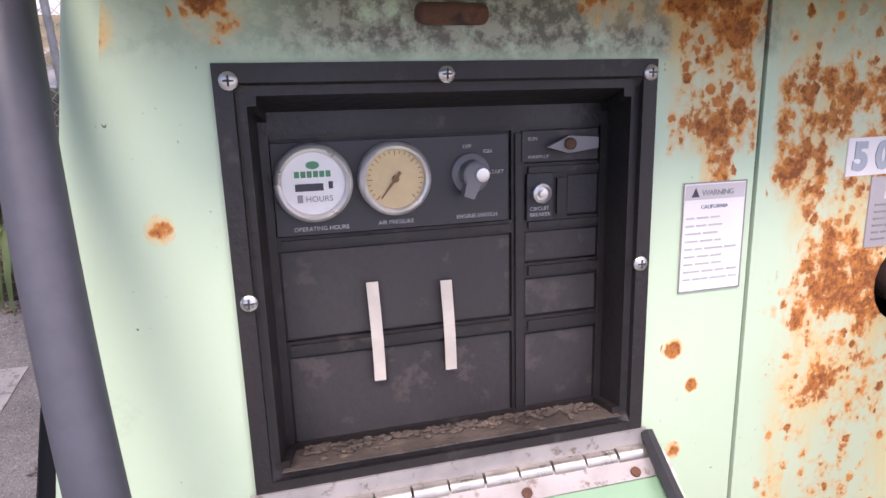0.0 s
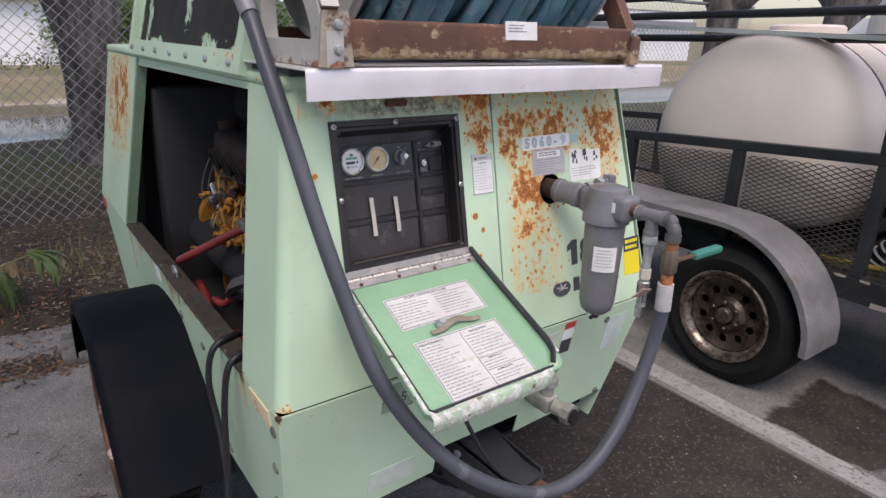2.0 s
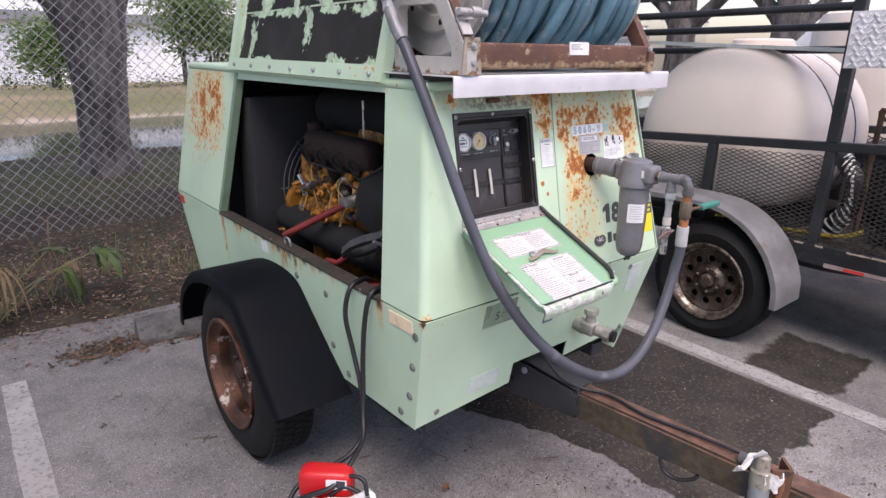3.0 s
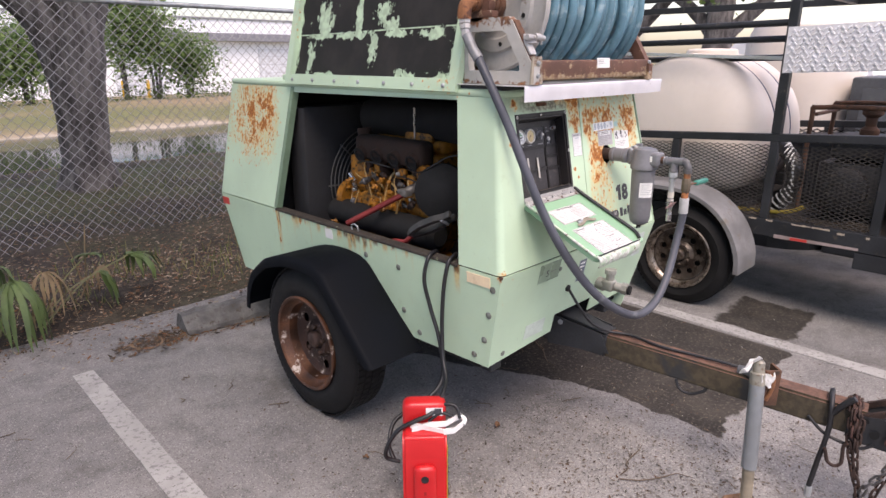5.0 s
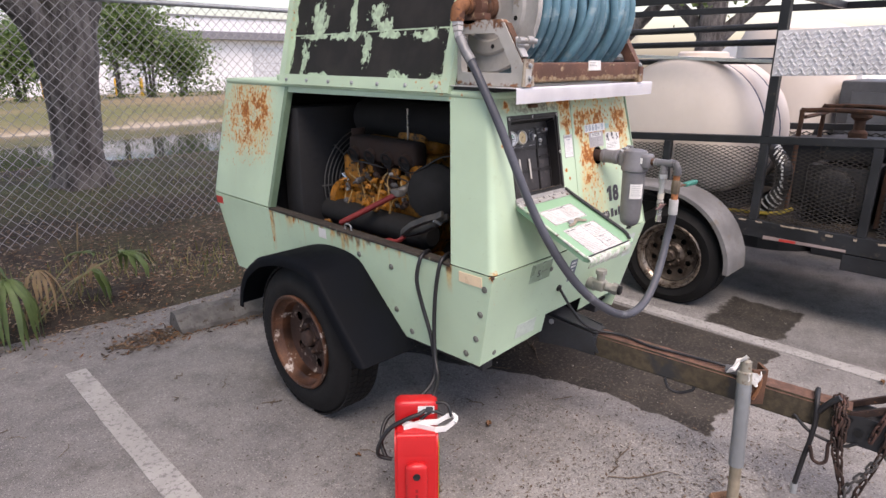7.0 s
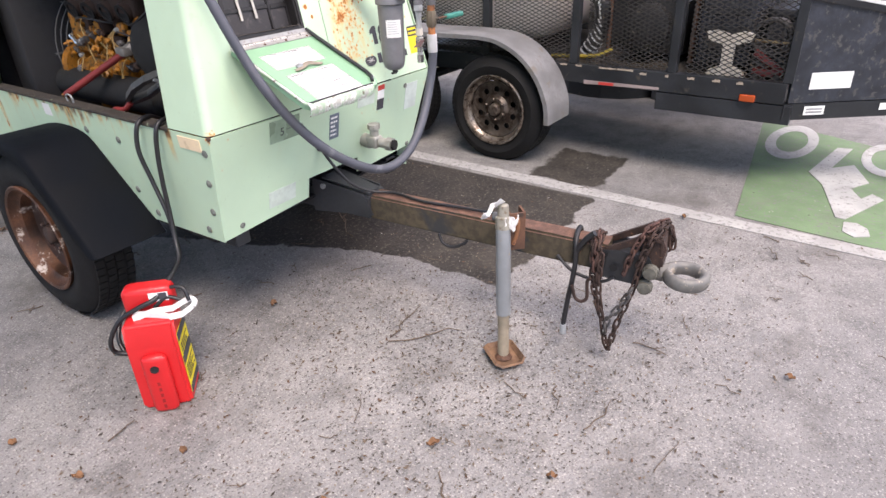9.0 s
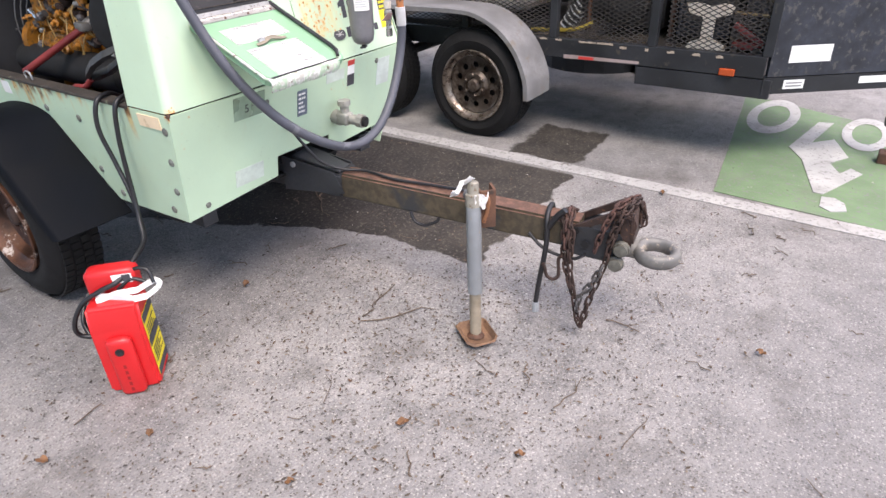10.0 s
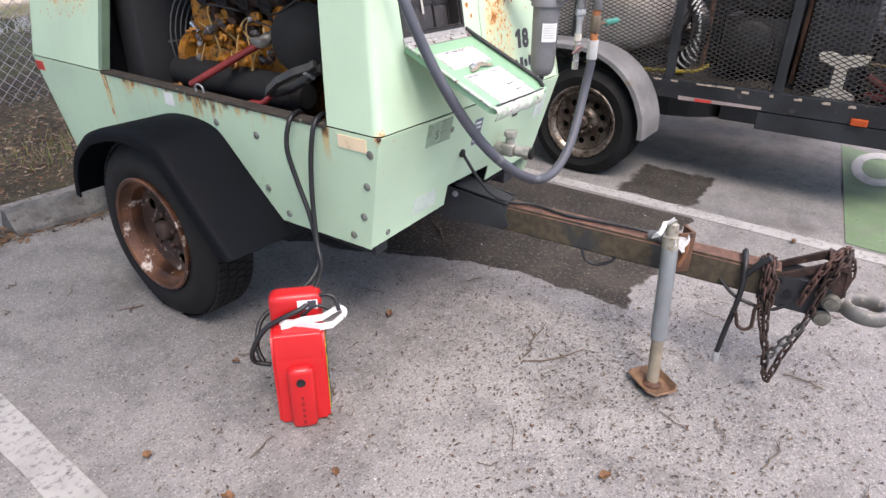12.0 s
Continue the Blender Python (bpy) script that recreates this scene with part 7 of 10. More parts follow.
side = n.mix(n.ramp(n.noise(5, 4, 0.6, seed=3), 0.36, 0.46), (0.026, 0.027, 0.028), n.mix(n.ramp(n.noise(40, 4), 0.35, 0.65), (0.044, 0.034, 0.021), (0.072, 0.056, 0.034)))
n.set("Base Color", n.mix(n.math("MULTIPLY", topm, n.ramp(n.noise(6, 4, seed=6), 0.30, 0.42)), side, rust))
n.set("Roughness", 0.8)
n.bump(n.noise(90, 4), 0.4, 0.004)
M["drawbar"] = n.m


def B(s, a, b):
    """A point of the drawbar: s along it, a to its side, b above its axis."""
    return bar0 + ax * s + sx * a + up * b


draw = part("drawbar", mesh(), M["drawbar"], comp, "rusty square-tube drawbar")


def beam(bm, s0, s1, a, b, a2=None, b2=None, c0=0.0, c1=0.0):
    a2, b2 = a2 or a, b2 or b
    v = [bm.verts.new(B(s0, x * a, c0 + y * b)) for x, y in ((-1, -1), (1, -1), (1, 1), (-1, 1))]
    w = [bm.verts.new(B(s1, x * a2, c1 + y * b2)) for x, y in ((-1, -1), (1, -1), (1, 1), (-1, 1))]
    bm.faces.new(v)
    bm.faces.new(w[::-1])
    for i in range(4):
        bm.faces.new((v[i], v[(i + 1) % 4], w[(i + 1) % 4], w[i]))
    bmesh.ops.bevel(bm, geom=[bm.edges.get((v[i], w[i])) for i in range(4)], offset=.008, segments=2, affect="EDGES")


bm = mesh()
beam(bm, .15, 1.09, .040, .047)
part("tube", bm, M["drawbar"], draw, smooth=40)
bm = mesh()
beam(bm, -.35, .22, .062, .050, .058, .045, .012, .004)
part("root_channel", bm, M["blacksteel"], draw, "black steel channel under the body", smooth=40)
for s in (-1, 1):
    bm = mesh()
    slab(bm, [B(-.02, s * .066, .085), B(.20, s * .060, .055), B(.24, s * .060, -.02), B(-.02, s * .066, -.05)], sx * s, .006)
    part("gusset", bm, M["blacksteel"], draw)
    bm = mesh()
    lathe(bm, [(0, .011), (.006, .011), (.008, 0)], B(.03, s * .066, .06), sx * s, 8)
    part("bolt", bm, M["galv"], draw)
bm = mesh()
slab(bm, [B(.02, -.055, .090), B(.02, .055, .090), B(.22, .02, .062), B(.22, -.05, .062)], up, .006)
part("cover_plate", bm, M["blacksteel"], draw)
# coupler head with chain tabs
bm = mesh()
beam(bm, 1.045, 1.185, .050, .034, .050, .034, -.020, -.020)
part("head", bm, M["blacksteel"], draw, "worn black coupler head", smooth=40)
bm = mesh()
for s in (-1, 1):
    slab(bm, [B(1.05, s * .052, .030), B(1.12, s * .052, .046), B(1.222, s * .052, .040), B(1.238, s * .052, .010), B(1.220, s * .052, -.060), B(1.050, s * .052, -.058)], sx * s, .008)
part("head_plate", bm, M["blacksteel"], draw)
for s in (-1, 1):
    bm = mesh()
    slab(bm, [B(1.062, s * .050, .030), B(1.096, s * .050, .030), B(1.195, s * .050, .086), B(1.214, s * .050, .082), B(1.228, s * .050, -.015), B(1.252, s * .050, -.015), B(1.264, s * .050, .080), B(1.246, s * .050, .118), B(1.200, s * .050, .116)], sx * s, .012)
    part("bail_arm", bm, M["chainrust"], draw, "dark rusty bail arm")
bm = mesh()
slab(bm, [B(1.200, -.058, .117), B(1.200, .058, .117), B(1.250, .058, .108), B(1.250, -.058, .108)], up, .008)
part("head_bridge", bm, M["chainrust"], draw)
bm = mesh()
slab(bm, [B(1.252, -.056, .112), B(1.252, .056, .112), B(1.262, .050, .020), B(1.262, -.050, .020)], ax, .008)
part("end_plate", bm, M["chainrust"], draw)
# flat near-black discs painted where the holes would be in shade
for s_, z in ((1.09, .028), (1.165, .024), (1.205, .026)):
    bm = mesh()
    lathe(bm, [(0, .009), (.001, .009), (.001, 0)], B(s_, -.0605, z), sx * -1, 12)
    part("head_hole", bm, M["dark"], draw)
bm = mesh()
lathe(bm, [(0, .013), (.001, .013), (.001, 0)], B(1.120, -.0605, -.012), sx * -1, 14)
part("head_hole", bm, M["dark"], draw)
# lunette ring
bm = mesh()
c = B(1.330, 0, -.035)
c.z = .338
k_ = 36
ring_v = []
for i in range(k_):
    t = 2 * math.pi * i / k_
    out_ = ax * math.cos(t) + sx * math.sin(t)
    ring_v.append([bm.verts.new(c + out_ * (.056 + .0165 * math.cos(p)) + Vector((0, 0, 1)) * .0235 * math.sin(p)) for p in (2 * math.pi * j / 12 for j in range(12))])
for i in range(k_):
    for j in range(12):
        bm.faces.new((ring_v[i][j], ring_v[(i + 1) % k_][j], ring_v[(i + 1) % k_][(j + 1) % 12], ring_v[i][(j + 1) % 12]))
rod(bm, c - ax * .058, c - ax * .135, .030, 14)
part("lunette_ring", bm, plain("grey_worn_steel", (0.17, 0.165, 0.155), 0.55, 0.3, 60, 0.3, 12, 0.2, dirt=(0.36, 0.31, 0.25), dirt_at=0.56), draw, "grey steel towing ring", smooth=50)
for s_, z in ((1.232, .004), (1.222, -.050)):
    bm = mesh()
    lathe(bm, [(0, .025), (.012, .025), (.015, .021), (.024, .020), (.026, .012), (.026, 0)], B(s_, -.060, z), sx * -1, 14)
    part("ring_bolt", bm, plain("dull_bolt", (0.13, 0.125, 0.105), 0.6, 0.3, 90, 0.4, 40, 0.3), draw, "large dull bolt head", smooth=30)
# cable along the bar
bm = mesh()
tube(bm, smooth_path([FL(.448, .636, -.01), (.470, -.02, .560), (.500, -.06, .500), B(.22, -.030, .062), B(.30, .005, .056), B(.42, -.012, .054), B(.55, -.004, .056), B(.66, .0, .058), B(.74, .01, .054)], 6), .0055, 8)
part("brake_cable", bm, M["cable"], draw, smooth=60)
bm = mesh()
rod(bm, B(.700, -.020, .058), B(.745, -.026, .066), .016, 12)
rod(bm, B(.738, -.024, .062), B(.752, -.028, .068), .020, 12)
part("plug_box", bm, plain("grey_plug", (0.085, 0.088, 0.095), 0.5), draw, "grey cable plug", smooth=35)
bm = mesh()
tube(bm, smooth_path([B(.50, -.038, -.045), B(.52, -.045, -.075), B(.56, -.045, -.082), B(.60, -.042, -.06), B(.61, -.038, -.045)], 5), .006, 8)
part("loose_cable", bm, M["cable"], draw, smooth=60)
bm = mesh()
tube(bm, smooth_path([B(0.935, -.046, -.02), B(0.995, -.055, -.062), B(1.085, -.06, -.072), B(1.125, -.055, -.05)], 5), .0055, 8)
part("loose_cable", bm, M["cable"], draw, smooth=60)

jack = thing("trailer_jack", (.467, -.714, 0), "grey drop-leg trailer jack with a rusty foot plate", "trailer jack")
j0, j1 = Vector((.467, -.714, .022)), Vector((.535, -.668, .520))
jd = (j1 - j0).normalized()
bm = mesh()
rod(bm, j0 + jd * .155, j1 - jd * .03, .0240, 20)
part("outer_tube", bm, plain("pale_grey_enamel", (0.21, 0.225, 0.235), 0.45, 0.1, 60, 0.2, 9, 0.1, dirt=(0.24, 0.20, 0.15), dirt_at=0.64), jack, "pale grey outer tube", smooth=40)
bm = mesh()
rod(bm, j0, j0 + jd * .17, .0192, 18)
part("inner_leg", bm, plain("tan_dirty_steel", (0.27, 0.23, 0.17), 0.6, 0.2, 60, 0.3, 12, 0.2), jack, smooth=40)
bm = mesh()
R_ = Matrix.Translation((.474, -.712, 0)) @ Matrix.Rotation(.95, 4, "Z")
pw, ph = .072, .056
ring_in = [(-pw + .02, -ph), (pw - .02, -ph), (pw, -ph + .02), (pw, ph - .02), (pw - .02, ph), (-pw + .02, ph), (-pw, ph - .02), (-pw, -ph + .02)]
low_ = [bm.verts.new(R_ @ Vector((x * .78, y * .78, .010))) for x, y in ring_in]
top_ = [bm.verts.new(R_ @ Vector((x, y, .030 if i % 4 in (0, 1) else .024))) for i, (x, y) in enumerate(ring_in)]
bm.faces.new(low_)
for i in range(8):
    bm.faces.new((low_[i], low_[(i + 1) % 8], top_[(i + 1) % 8], top_[i]))
bmesh.ops.recalc_face_normals(bm, faces=bm.faces)
thicken(bm, .007)
part("foot_plate", bm, plain("orange_brown_foot", (0.20, 0.112, 0.064), 0.8, 0, 120, 0.5, 18, 0.4, dirt=(0.12, 0.06, 0.035), dirt_at=0.56), jack, "rusty dished foot plate", smooth=30)
bm = mesh()
lathe(bm, [(0, .030), (.004, .030), (.012, .021), (.020, .0196)], j0 + Vector((0, 0, -.008)), jd, 16)
part("foot_weld", bm, M["rust"], jack, smooth=40)
bm = mesh()
lathe(bm, [(0, .0252), (.038, .0252), (.042, .019), (.075, .017), (.080, .012), (.081, 0)], j1 - jd * .055, jd, 18)
part("cap", bm, plain("worn_cream_cap", (0.33, 0.31, 0.26), 0.5, 0.2, 60, 0.3, 20, 0.2, dirt=(0.16, 0.12, 0.08), dirt_at=0.56), jack, "worn cream cap", smooth=40)
def rag(bm, o, u, v, w, h, seed, puff=.008):
    """A crumpled scrap of sheet, w by h, from corner o along u and v."""
    u, v = Vector(u).normalized(), Vector(v).normalized()
    nn = u.cross(v)
    g = [[bm.verts.new(Vector(o) + u * (w * i / 7) * (1 - .25 * (j / 5)) + v * (h * j / 5 + .006 * math.sin(i * 1.9 + seed)) + nn * puff * (math.sin(i * .9) + 1.6 * noise.noise((i * .6, j * .6, seed)))) for i in range(8)] for j in range(6)]
    for p_, q_ in zip(g, g[1:]):
        for i in range(7):
            bm.faces.new((p_[i], p_[i + 1], q_[i + 1], q_[i]))
    thicken(bm, .0025)


M["raggrey"] = plain("pale_torn_tape", (0.66, 0.65, 0.63), 0.6, 0.0, 60, 0.2, 40, 0.2, dirt=(0.25, 0.24, 0.23), dirt_at=0.62)
for o, u, v, w, h, sd in ((j1 + Vector((-.078, .036, -.008)), (.80, -.42, .42), (-.1, -.4, .9), .095, .026, 1.0), (j1 + Vector((-.024, -.020, -.012)), (.85, -.55, 0), (0, 0, -1), .046, .040, 4.0)):
    bm = mesh()
    rag(bm, o, u, v, w, h, sd)
    part("tape_wrap", bm, M["raggrey"], jack, "torn pale tape", smooth=60)
bm = mesh()
q = j0 + jd * .445
bx = Vector((.72, -.69, 0))
by = Vector((.69, .72, 0))


def plate_at(bm, o, u, w, z0, z1, n_, t):
    slab(bm, [o + Vector((0, 0, z0)), o + u * w + Vector((0, 0, z0)), o + u * w + Vector((0, 0, z1)), o + Vector((0, 0, z1))], n_, t)


plate_at(bm, q + bx * .020, bx, .050, -.072, .055, by, .008)
plate_at(bm, q + bx * .064, by, .050, -.072, .055, -bx, .008)
plate_at(bm, q + bx * .020 - by * .0, by, .040, -.050, .052, -bx, .006)
part("mount_bracket", bm, M["rust"], jack, "rust-brown mounting bracket")
bm = mesh()
tube(bm, smooth_path([q + bx * .030 + Vector((0, 0, .040)), q + bx * .044 - by * .012 + Vector((0, 0, .030)), q + bx * .040 - by * .016 + Vector((0, 0, -.010)), q + bx * .030 - by * .010 + Vector((0, 0, -.050))], 5), .0065, 8)
part("lock_pin", bm, M["rustlight"], jack, smooth=60)


def chain(name, pts, label, mat_, link=.031, r=.0039, parent=None):
    """A chain of real links along a path."""
    P = smooth_path(pts, 14)
    ch = thing(name, tuple(P[len(P) // 2]), label, "chain", "safety chains")
    d, out = 0.0, [P[0]]
    for a, b in zip(P, P[1:]):
        d += (b - a).length
        if d >= link * .82:
            out.append(b)
            d = 0.0
    base_mesh = None
    for i, (a, b) in enumerate(zip(out, out[1:])):
        dd = (b - a).normalized()
        m = Matrix.Translation((a + b) / 2) @ dd.to_track_quat("X", "Z").to_matrix().to_4x4() @ Matrix.Rotation(math.pi / 2 * (i % 2) + .35, 4, "X")
        if base_mesh is None:
            bm = mesh()
            h, w = link * .36, link * .27
            ring = [(h + w * math.sin(t), w * math.cos(t), 0) for t in (math.pi * k / 6 for k in range(7))] + [(-h - w * math.sin(t), -w * math.cos(t), 0) for t in (math.pi * k / 6 for k in range(7))]
            tube(bm, ring, r, 6, closed=True)
            base_mesh = bpy.data.meshes.new("link")
            bm.to_mesh(base_mesh)
            bm.free()
            base_mesh.materials.append(mat_)
            base_mesh.shade_smooth()
        ob = new("link", base_mesh)
        ob.parent = ch
        ob.matrix_basis = Matrix.Translation(-Vector(ch.matrix_basis.translation)) @ m
    return ch


chain("safety_chain", [B(1.040, .02, .06), B(1.045, -.03, .065), B(1.052, -.058, .03), B(1.062, -.068, -.06), B(1.085, -.078, -.13), B(1.112, -.082, -.20)], "rusty safety chain looped over the drawbar", M["chainrust"])
chain("safety_chain", [B(1.080, -.07, .03), B(1.086, -.076, -.09), B(1.112, -.080, -.20), B(1.142, -.082, -.305), B(1.160, -.08, -.20), B(1.185, -.075, -.09), B(1.200, -.066, .02), B(1.208, -.062, .085), B(1.220, -.02, .124), B(1.230, .03, .124)], "rusty safety chain hanging in a loop from the coupler", M["chainrust"])
M["chainred"] = plain("red_brown_chain_rust", (0.088, 0.043, 0.034), 0.8, 0.1, 120, 0.5, 30, 0.3, dirt=(0.055, 0.03, 0.024), dirt_at=0.58)
chain("safety_chain", [B(1.046, .05, .02), B(1.050, .03, .058), B(1.056, -.02, .070), B(1.060, -.056, .052), B(1.062, -.072, -.01), B(1.066, -.076, -.05)], "red-brown safety chain wound round the drawbar's end", M["chainred"])
chain("safety_chain", [B(1.155, -.074, -.02), B(1.168, -.072, .045), B(1.185, -.066, .098), B(1.200, -.050, .132), B(1.222, .0, .134), B(1.245, .050, .128), B(1.262, .066, .070), B(1.258, .066, .02)], "red-brown safety chain draped over the bail", M["chainred"])
chain("safety_chain", [B(1.190, -.070, .020), B(1.212, -.070, .080), B(1.228, -.056, .130), B(1.240, -.02, .136), B(1.250, .035, .128), B(1.270, .040, .075), B(1.274, .03, .03)], "dark rusty safety chain heaped on the bail", M["chainrust"])
chain("safety_chain", [B(1.188, -.085, -.06), B(1.162, -.088, -.13), B(1.128, -.088, -.20), B(1.135, -.086, -.26)], "grey safety chain tied into the loop", M["chaingrey"])
chain("safety_chain", [B(1.060, .05, .0), B(1.062, .03, .055), B(1.064, -.02, .066), B(1.070, -.060, .045), B(1.072, -.070, -.02), B(1.076, -.074, -.07)], "rusty safety chain wrapped over the coupler", M["chainrust"])
# hooks and the brake line with its plug
hook = thing("chain_hook", tuple(B(1.040, -.08, -.12)), "rusty S-shaped chain hook", "hook")
bm = mesh()
q = B(1.042, -.085, -.10)
tube(bm, smooth_path([q + ax * .018 + up * .045, q + ax * .008 + up * .030, q + ax * .012 - up * .010, q + ax * .012 - up * .034, q - ax * .004 - up * .048, q - ax * .024 - up * .040, q - ax * .034 - up * .012, q - ax * .040 + up * .004], 5), .0058, 8)
part("hook", bm, M["chainrust"], hook, smooth=60)
lead = thing("light_lead", tuple(B(0.985, -.06, -.10)), "black trailer light lead with a plug, hanging down", "cable")
bm = mesh()
tube(bm, smooth_path([B(0.990, .045, .0), B(0.985, .03, .058), B(0.987, -.02, .062), B(0.993, -.052, .04), B(1.000, -.06, -.02), B(0.998, -.066, -.09), B(0.992, -.07, -.16), B(0.986, -.072, -.262)], 6), .0085, 8)
tube(bm, smooth_path([B(1.000, -.055, .02), B(1.025, -.062, .065), B(1.050, -.064, .095)], 5), .010, 8)
part("lead", bm, M["cable"], lead, smooth=60)
bm = mesh()
q = B(0.986, -.072, -.262)
rod(bm, q, q + Vector((-.004, -.002, -.035)), .011, 10)
part("plug", bm, M["galv"], lead)
# ---- red jump starter ----
js = thing("jump_starter", (-.26, .10, 0), "bright red plastic jump starter pack with jumper cables", "jump starter", rz=0)
JR = Matrix.Translation((-.252, .112, 0)) @ Matrix.Rotation(radians(-43), 4, "Z") @ Matrix.Diagonal((1.42, .86, 1.14, 1))
# local: x along the face's width, y towards the wide side, z up


def J(x, y, z):
    return JR @ Vector((x, y, z))


def jblock(bm, lo, hi, bevel, tilt=None):
    m = JR if tilt is None else JR @ tilt
    return block(bm, lo, hi, bevel, 3, m)


bm = mesh()
H_ = .265
prof = [(-.085, 0), (.085, 0), (.085, .20), (.066, H_), (-.066, H_), (-.085, .20)]
a = [bm.verts.new(J(-.052, y, z)) for y, z in prof]
b = [bm.verts.new(J(.052, y, z)) for y, z in prof]
bm.faces.new(a)
bm.faces.new(b[::-1])
for i in range(6):
    bm.faces.new((a[i], a[(i + 1) % 6], b[(i + 1) % 6], b[i]))
bmesh.ops.bevel(bm, geom=bm.edges[:], offset=.010, segments=3, affect="EDGES")
part("case", bm, M["red"], js, "bright red plastic case", smooth=40)
bm = mesh()
jblock(bm, (-.052, .012, .250), (.052, .086, .338), .018)
part("rear_housing", bm, M["red"], js, smooth=40)
bm = mesh()
jblock(bm, (-.026, -.118, .0), (.026, -.078, .185), .016)
part("clamp_holster", bm, M["red"], js, smooth=40)
bm = mesh()
lathe(bm, [(0, .013), (.003, .013), (.003, .009), (.001, 0)], J(0, -.1175, .148), JR.to_3x3() @ Vector((0, -1, 0)), 16)
part("socket", bm, M["cable"], js, "black socket")
bm = mesh()
for k in range(5):
    a0 = J(-.003, -.1186, .105 - k * .019)
    u_, v_ = JR.to_3x3() @ Vector((1, 0, 0)), Vector((0, 0, -1))
    slab(bm, [a0, a0 + u_ * .006, a0 + u_ * .006 + v_ * .013, a0 + v_ * .013], JR.to_3x3() @ Vector((0, -1, 0)), .001)
part("raised_marks", bm, plain("dark_red_mark", (0.30, 0.012, 0.012), 0.5), js)
bm = mesh()
u_ = JR.to_3x3() @ Vector((1, 0, 0))
slab(bm, [J(.0535, -.070, .03), J(.0535, .070, .03), J(.0535, .070, .225), J(.0535, -.070, .225)], u_, .001)
part("side_label", bm, M["yellowlabel"], js, "yellow and black side label")
bm = mesh()
rng = random.Random(6)
for z0, z1 in ((.20, .225), (.125, .150), (.028, .05)):
    slab(bm, [J(.0545, -.070, z0), J(.0545, .070, z0), J(.0545, .070, z1), J(.0545, -.070, z1)], u_, .001)
bars(bm, J(.0538, -.060, .185), JR.to_3x3() @ Vector((0, 1, 0)), (0, 0, -1), u_, 5, .12, .004, .011, rng, .001)
bars(bm, J(.0538, -.060, .112), JR.to_3x3() @ Vector((0, 1, 0)), (0, 0, -1), u_, 5, .12, .004, .011, rng, .001)
part("label_print", bm, M["ink"], js)
bm = mesh()
slab(bm, [J(-.006, .062, .337), J(.036, .058, .337), J(.036, .032, .337), J(-.006, .036, .337)], (0, 0, 1), .001)
slab(bm, [J(.004, .0112, .324), J(.044, .0112, .324), J(.044, .0112, .298), J(.004, .0112, .298)], JR.to_3x3() @ Vector((0, -1, 0)), .001)
part("label", bm, M["label"], js)
bm = mesh()
slab(bm, [J(.024, .0104, .322), J(.041, .0104, .322), J(.041, .0104, .303), J(.024, .0104, .303)], JR.to_3x3() @ Vector((0, -1, 0)), .001)
part("label_bar", bm, M["ink"], js)
# white clamps resting on the top
for pts in (((-.030, -.03, .270), (.010, -.02, .280), (.050, -.015, .280), (.072, .0, .290), (.088, .01, .294)), ((-.034, -.005, .274), (.010, -.025, .272), (.045, -.048, .269), (.070, -.042, .270), (.092, -.018, .281))):
    bm = mesh()
    P = [J(*p) for p in pts]
    for a0, b0 in zip(P, P[1:]):
        slab(bm, [a0 + Vector((0, 0, .010)), b0 + Vector((0, 0, .010)), b0 - Vector((0, 0, .009)), a0 - Vector((0, 0, .009))], JR.to_3x3() @ Vector((0, -1, .2)), .012)
    part("white_clamp", bm, M["label"], js, "white plastic cable clamp")
bm = mesh()
tube(bm, smooth_path([J(.088, .012, .294), J(.096, .0, .289), J(.092, -.018, .281)], 4), .008, 8)
part("white_clamp", bm, M["label"], js)
for pts in (((.02, .02, .290), (.045, .03, .325), (.075, .02, .325), (.085, .0, .292)), ((.01, .01, .280), (.04, .015, .305), (.07, .01, .292))):
    bm = mesh()
    tube(bm, smooth_path([J(*p) for p in pts], 6), .006, 8)
    part("clamp_lead", bm, M["cable"], js, smooth=60)

# jumper cables over the sill, down to the pack
jc = thing("jumper_cables", (-.05, .25, .8), "black twin jumper cables hung over the sill", "cable")
bm = mesh()
tube(bm, smooth_path([(.10, .40, .78), (.03, .345, .815), (-.02, .33, .800), (-.035, .335, .72), (-.03, .31, .62), (-.035, .265, .53), (-.045, .235, .455), (-.06, .215, .38), (-.115, .21, .335), (-.19, .235, .30), (-.265, .255, .265), (-.315, .225, .21), (-.325, .185, .165)], 7), .0075, 8)
part("cable", bm, M["cable"], jc, smooth=60)
bm = mesh()
tube(bm, smooth_path([(.10, .30, .80), (.03, .245, .822), (-.015, .232, .805), (-.03, .238, .72), (-.035, .242, .62), (-.04, .238, .53), (-.055, .218, .45), (-.085, .175, .40), (-.150, .125, .385), (-.225, .100, .352), (-.278, .130, .330), (-.322, .168, .296), (-.352, .192, .235), (-.347, .202, .185), (-.312, .174, .165)], 7), .0075, 8)
part("cable", bm, M["cable"], jc, smooth=60)


# ---- utility trailer in the next bay ----
TX0, TX1 = 2.42, 3.55
M["trblack"] = plain("trailer_black_paint", (0.020, 0.022, 0.026), 0.5, 0.1, 70, 0.4, 5, 0.2, dirt=(0.060, 0.050, 0.042), dirt_at=0.60)
M["meshsteel"] = plain("weathered_black_mesh", (0.050, 0.045, 0.042), 0.6, 0.1, 60, 0.4, 5, 0.1, dirt=(0.10, 0.075, 0.05), dirt_at=0.60)
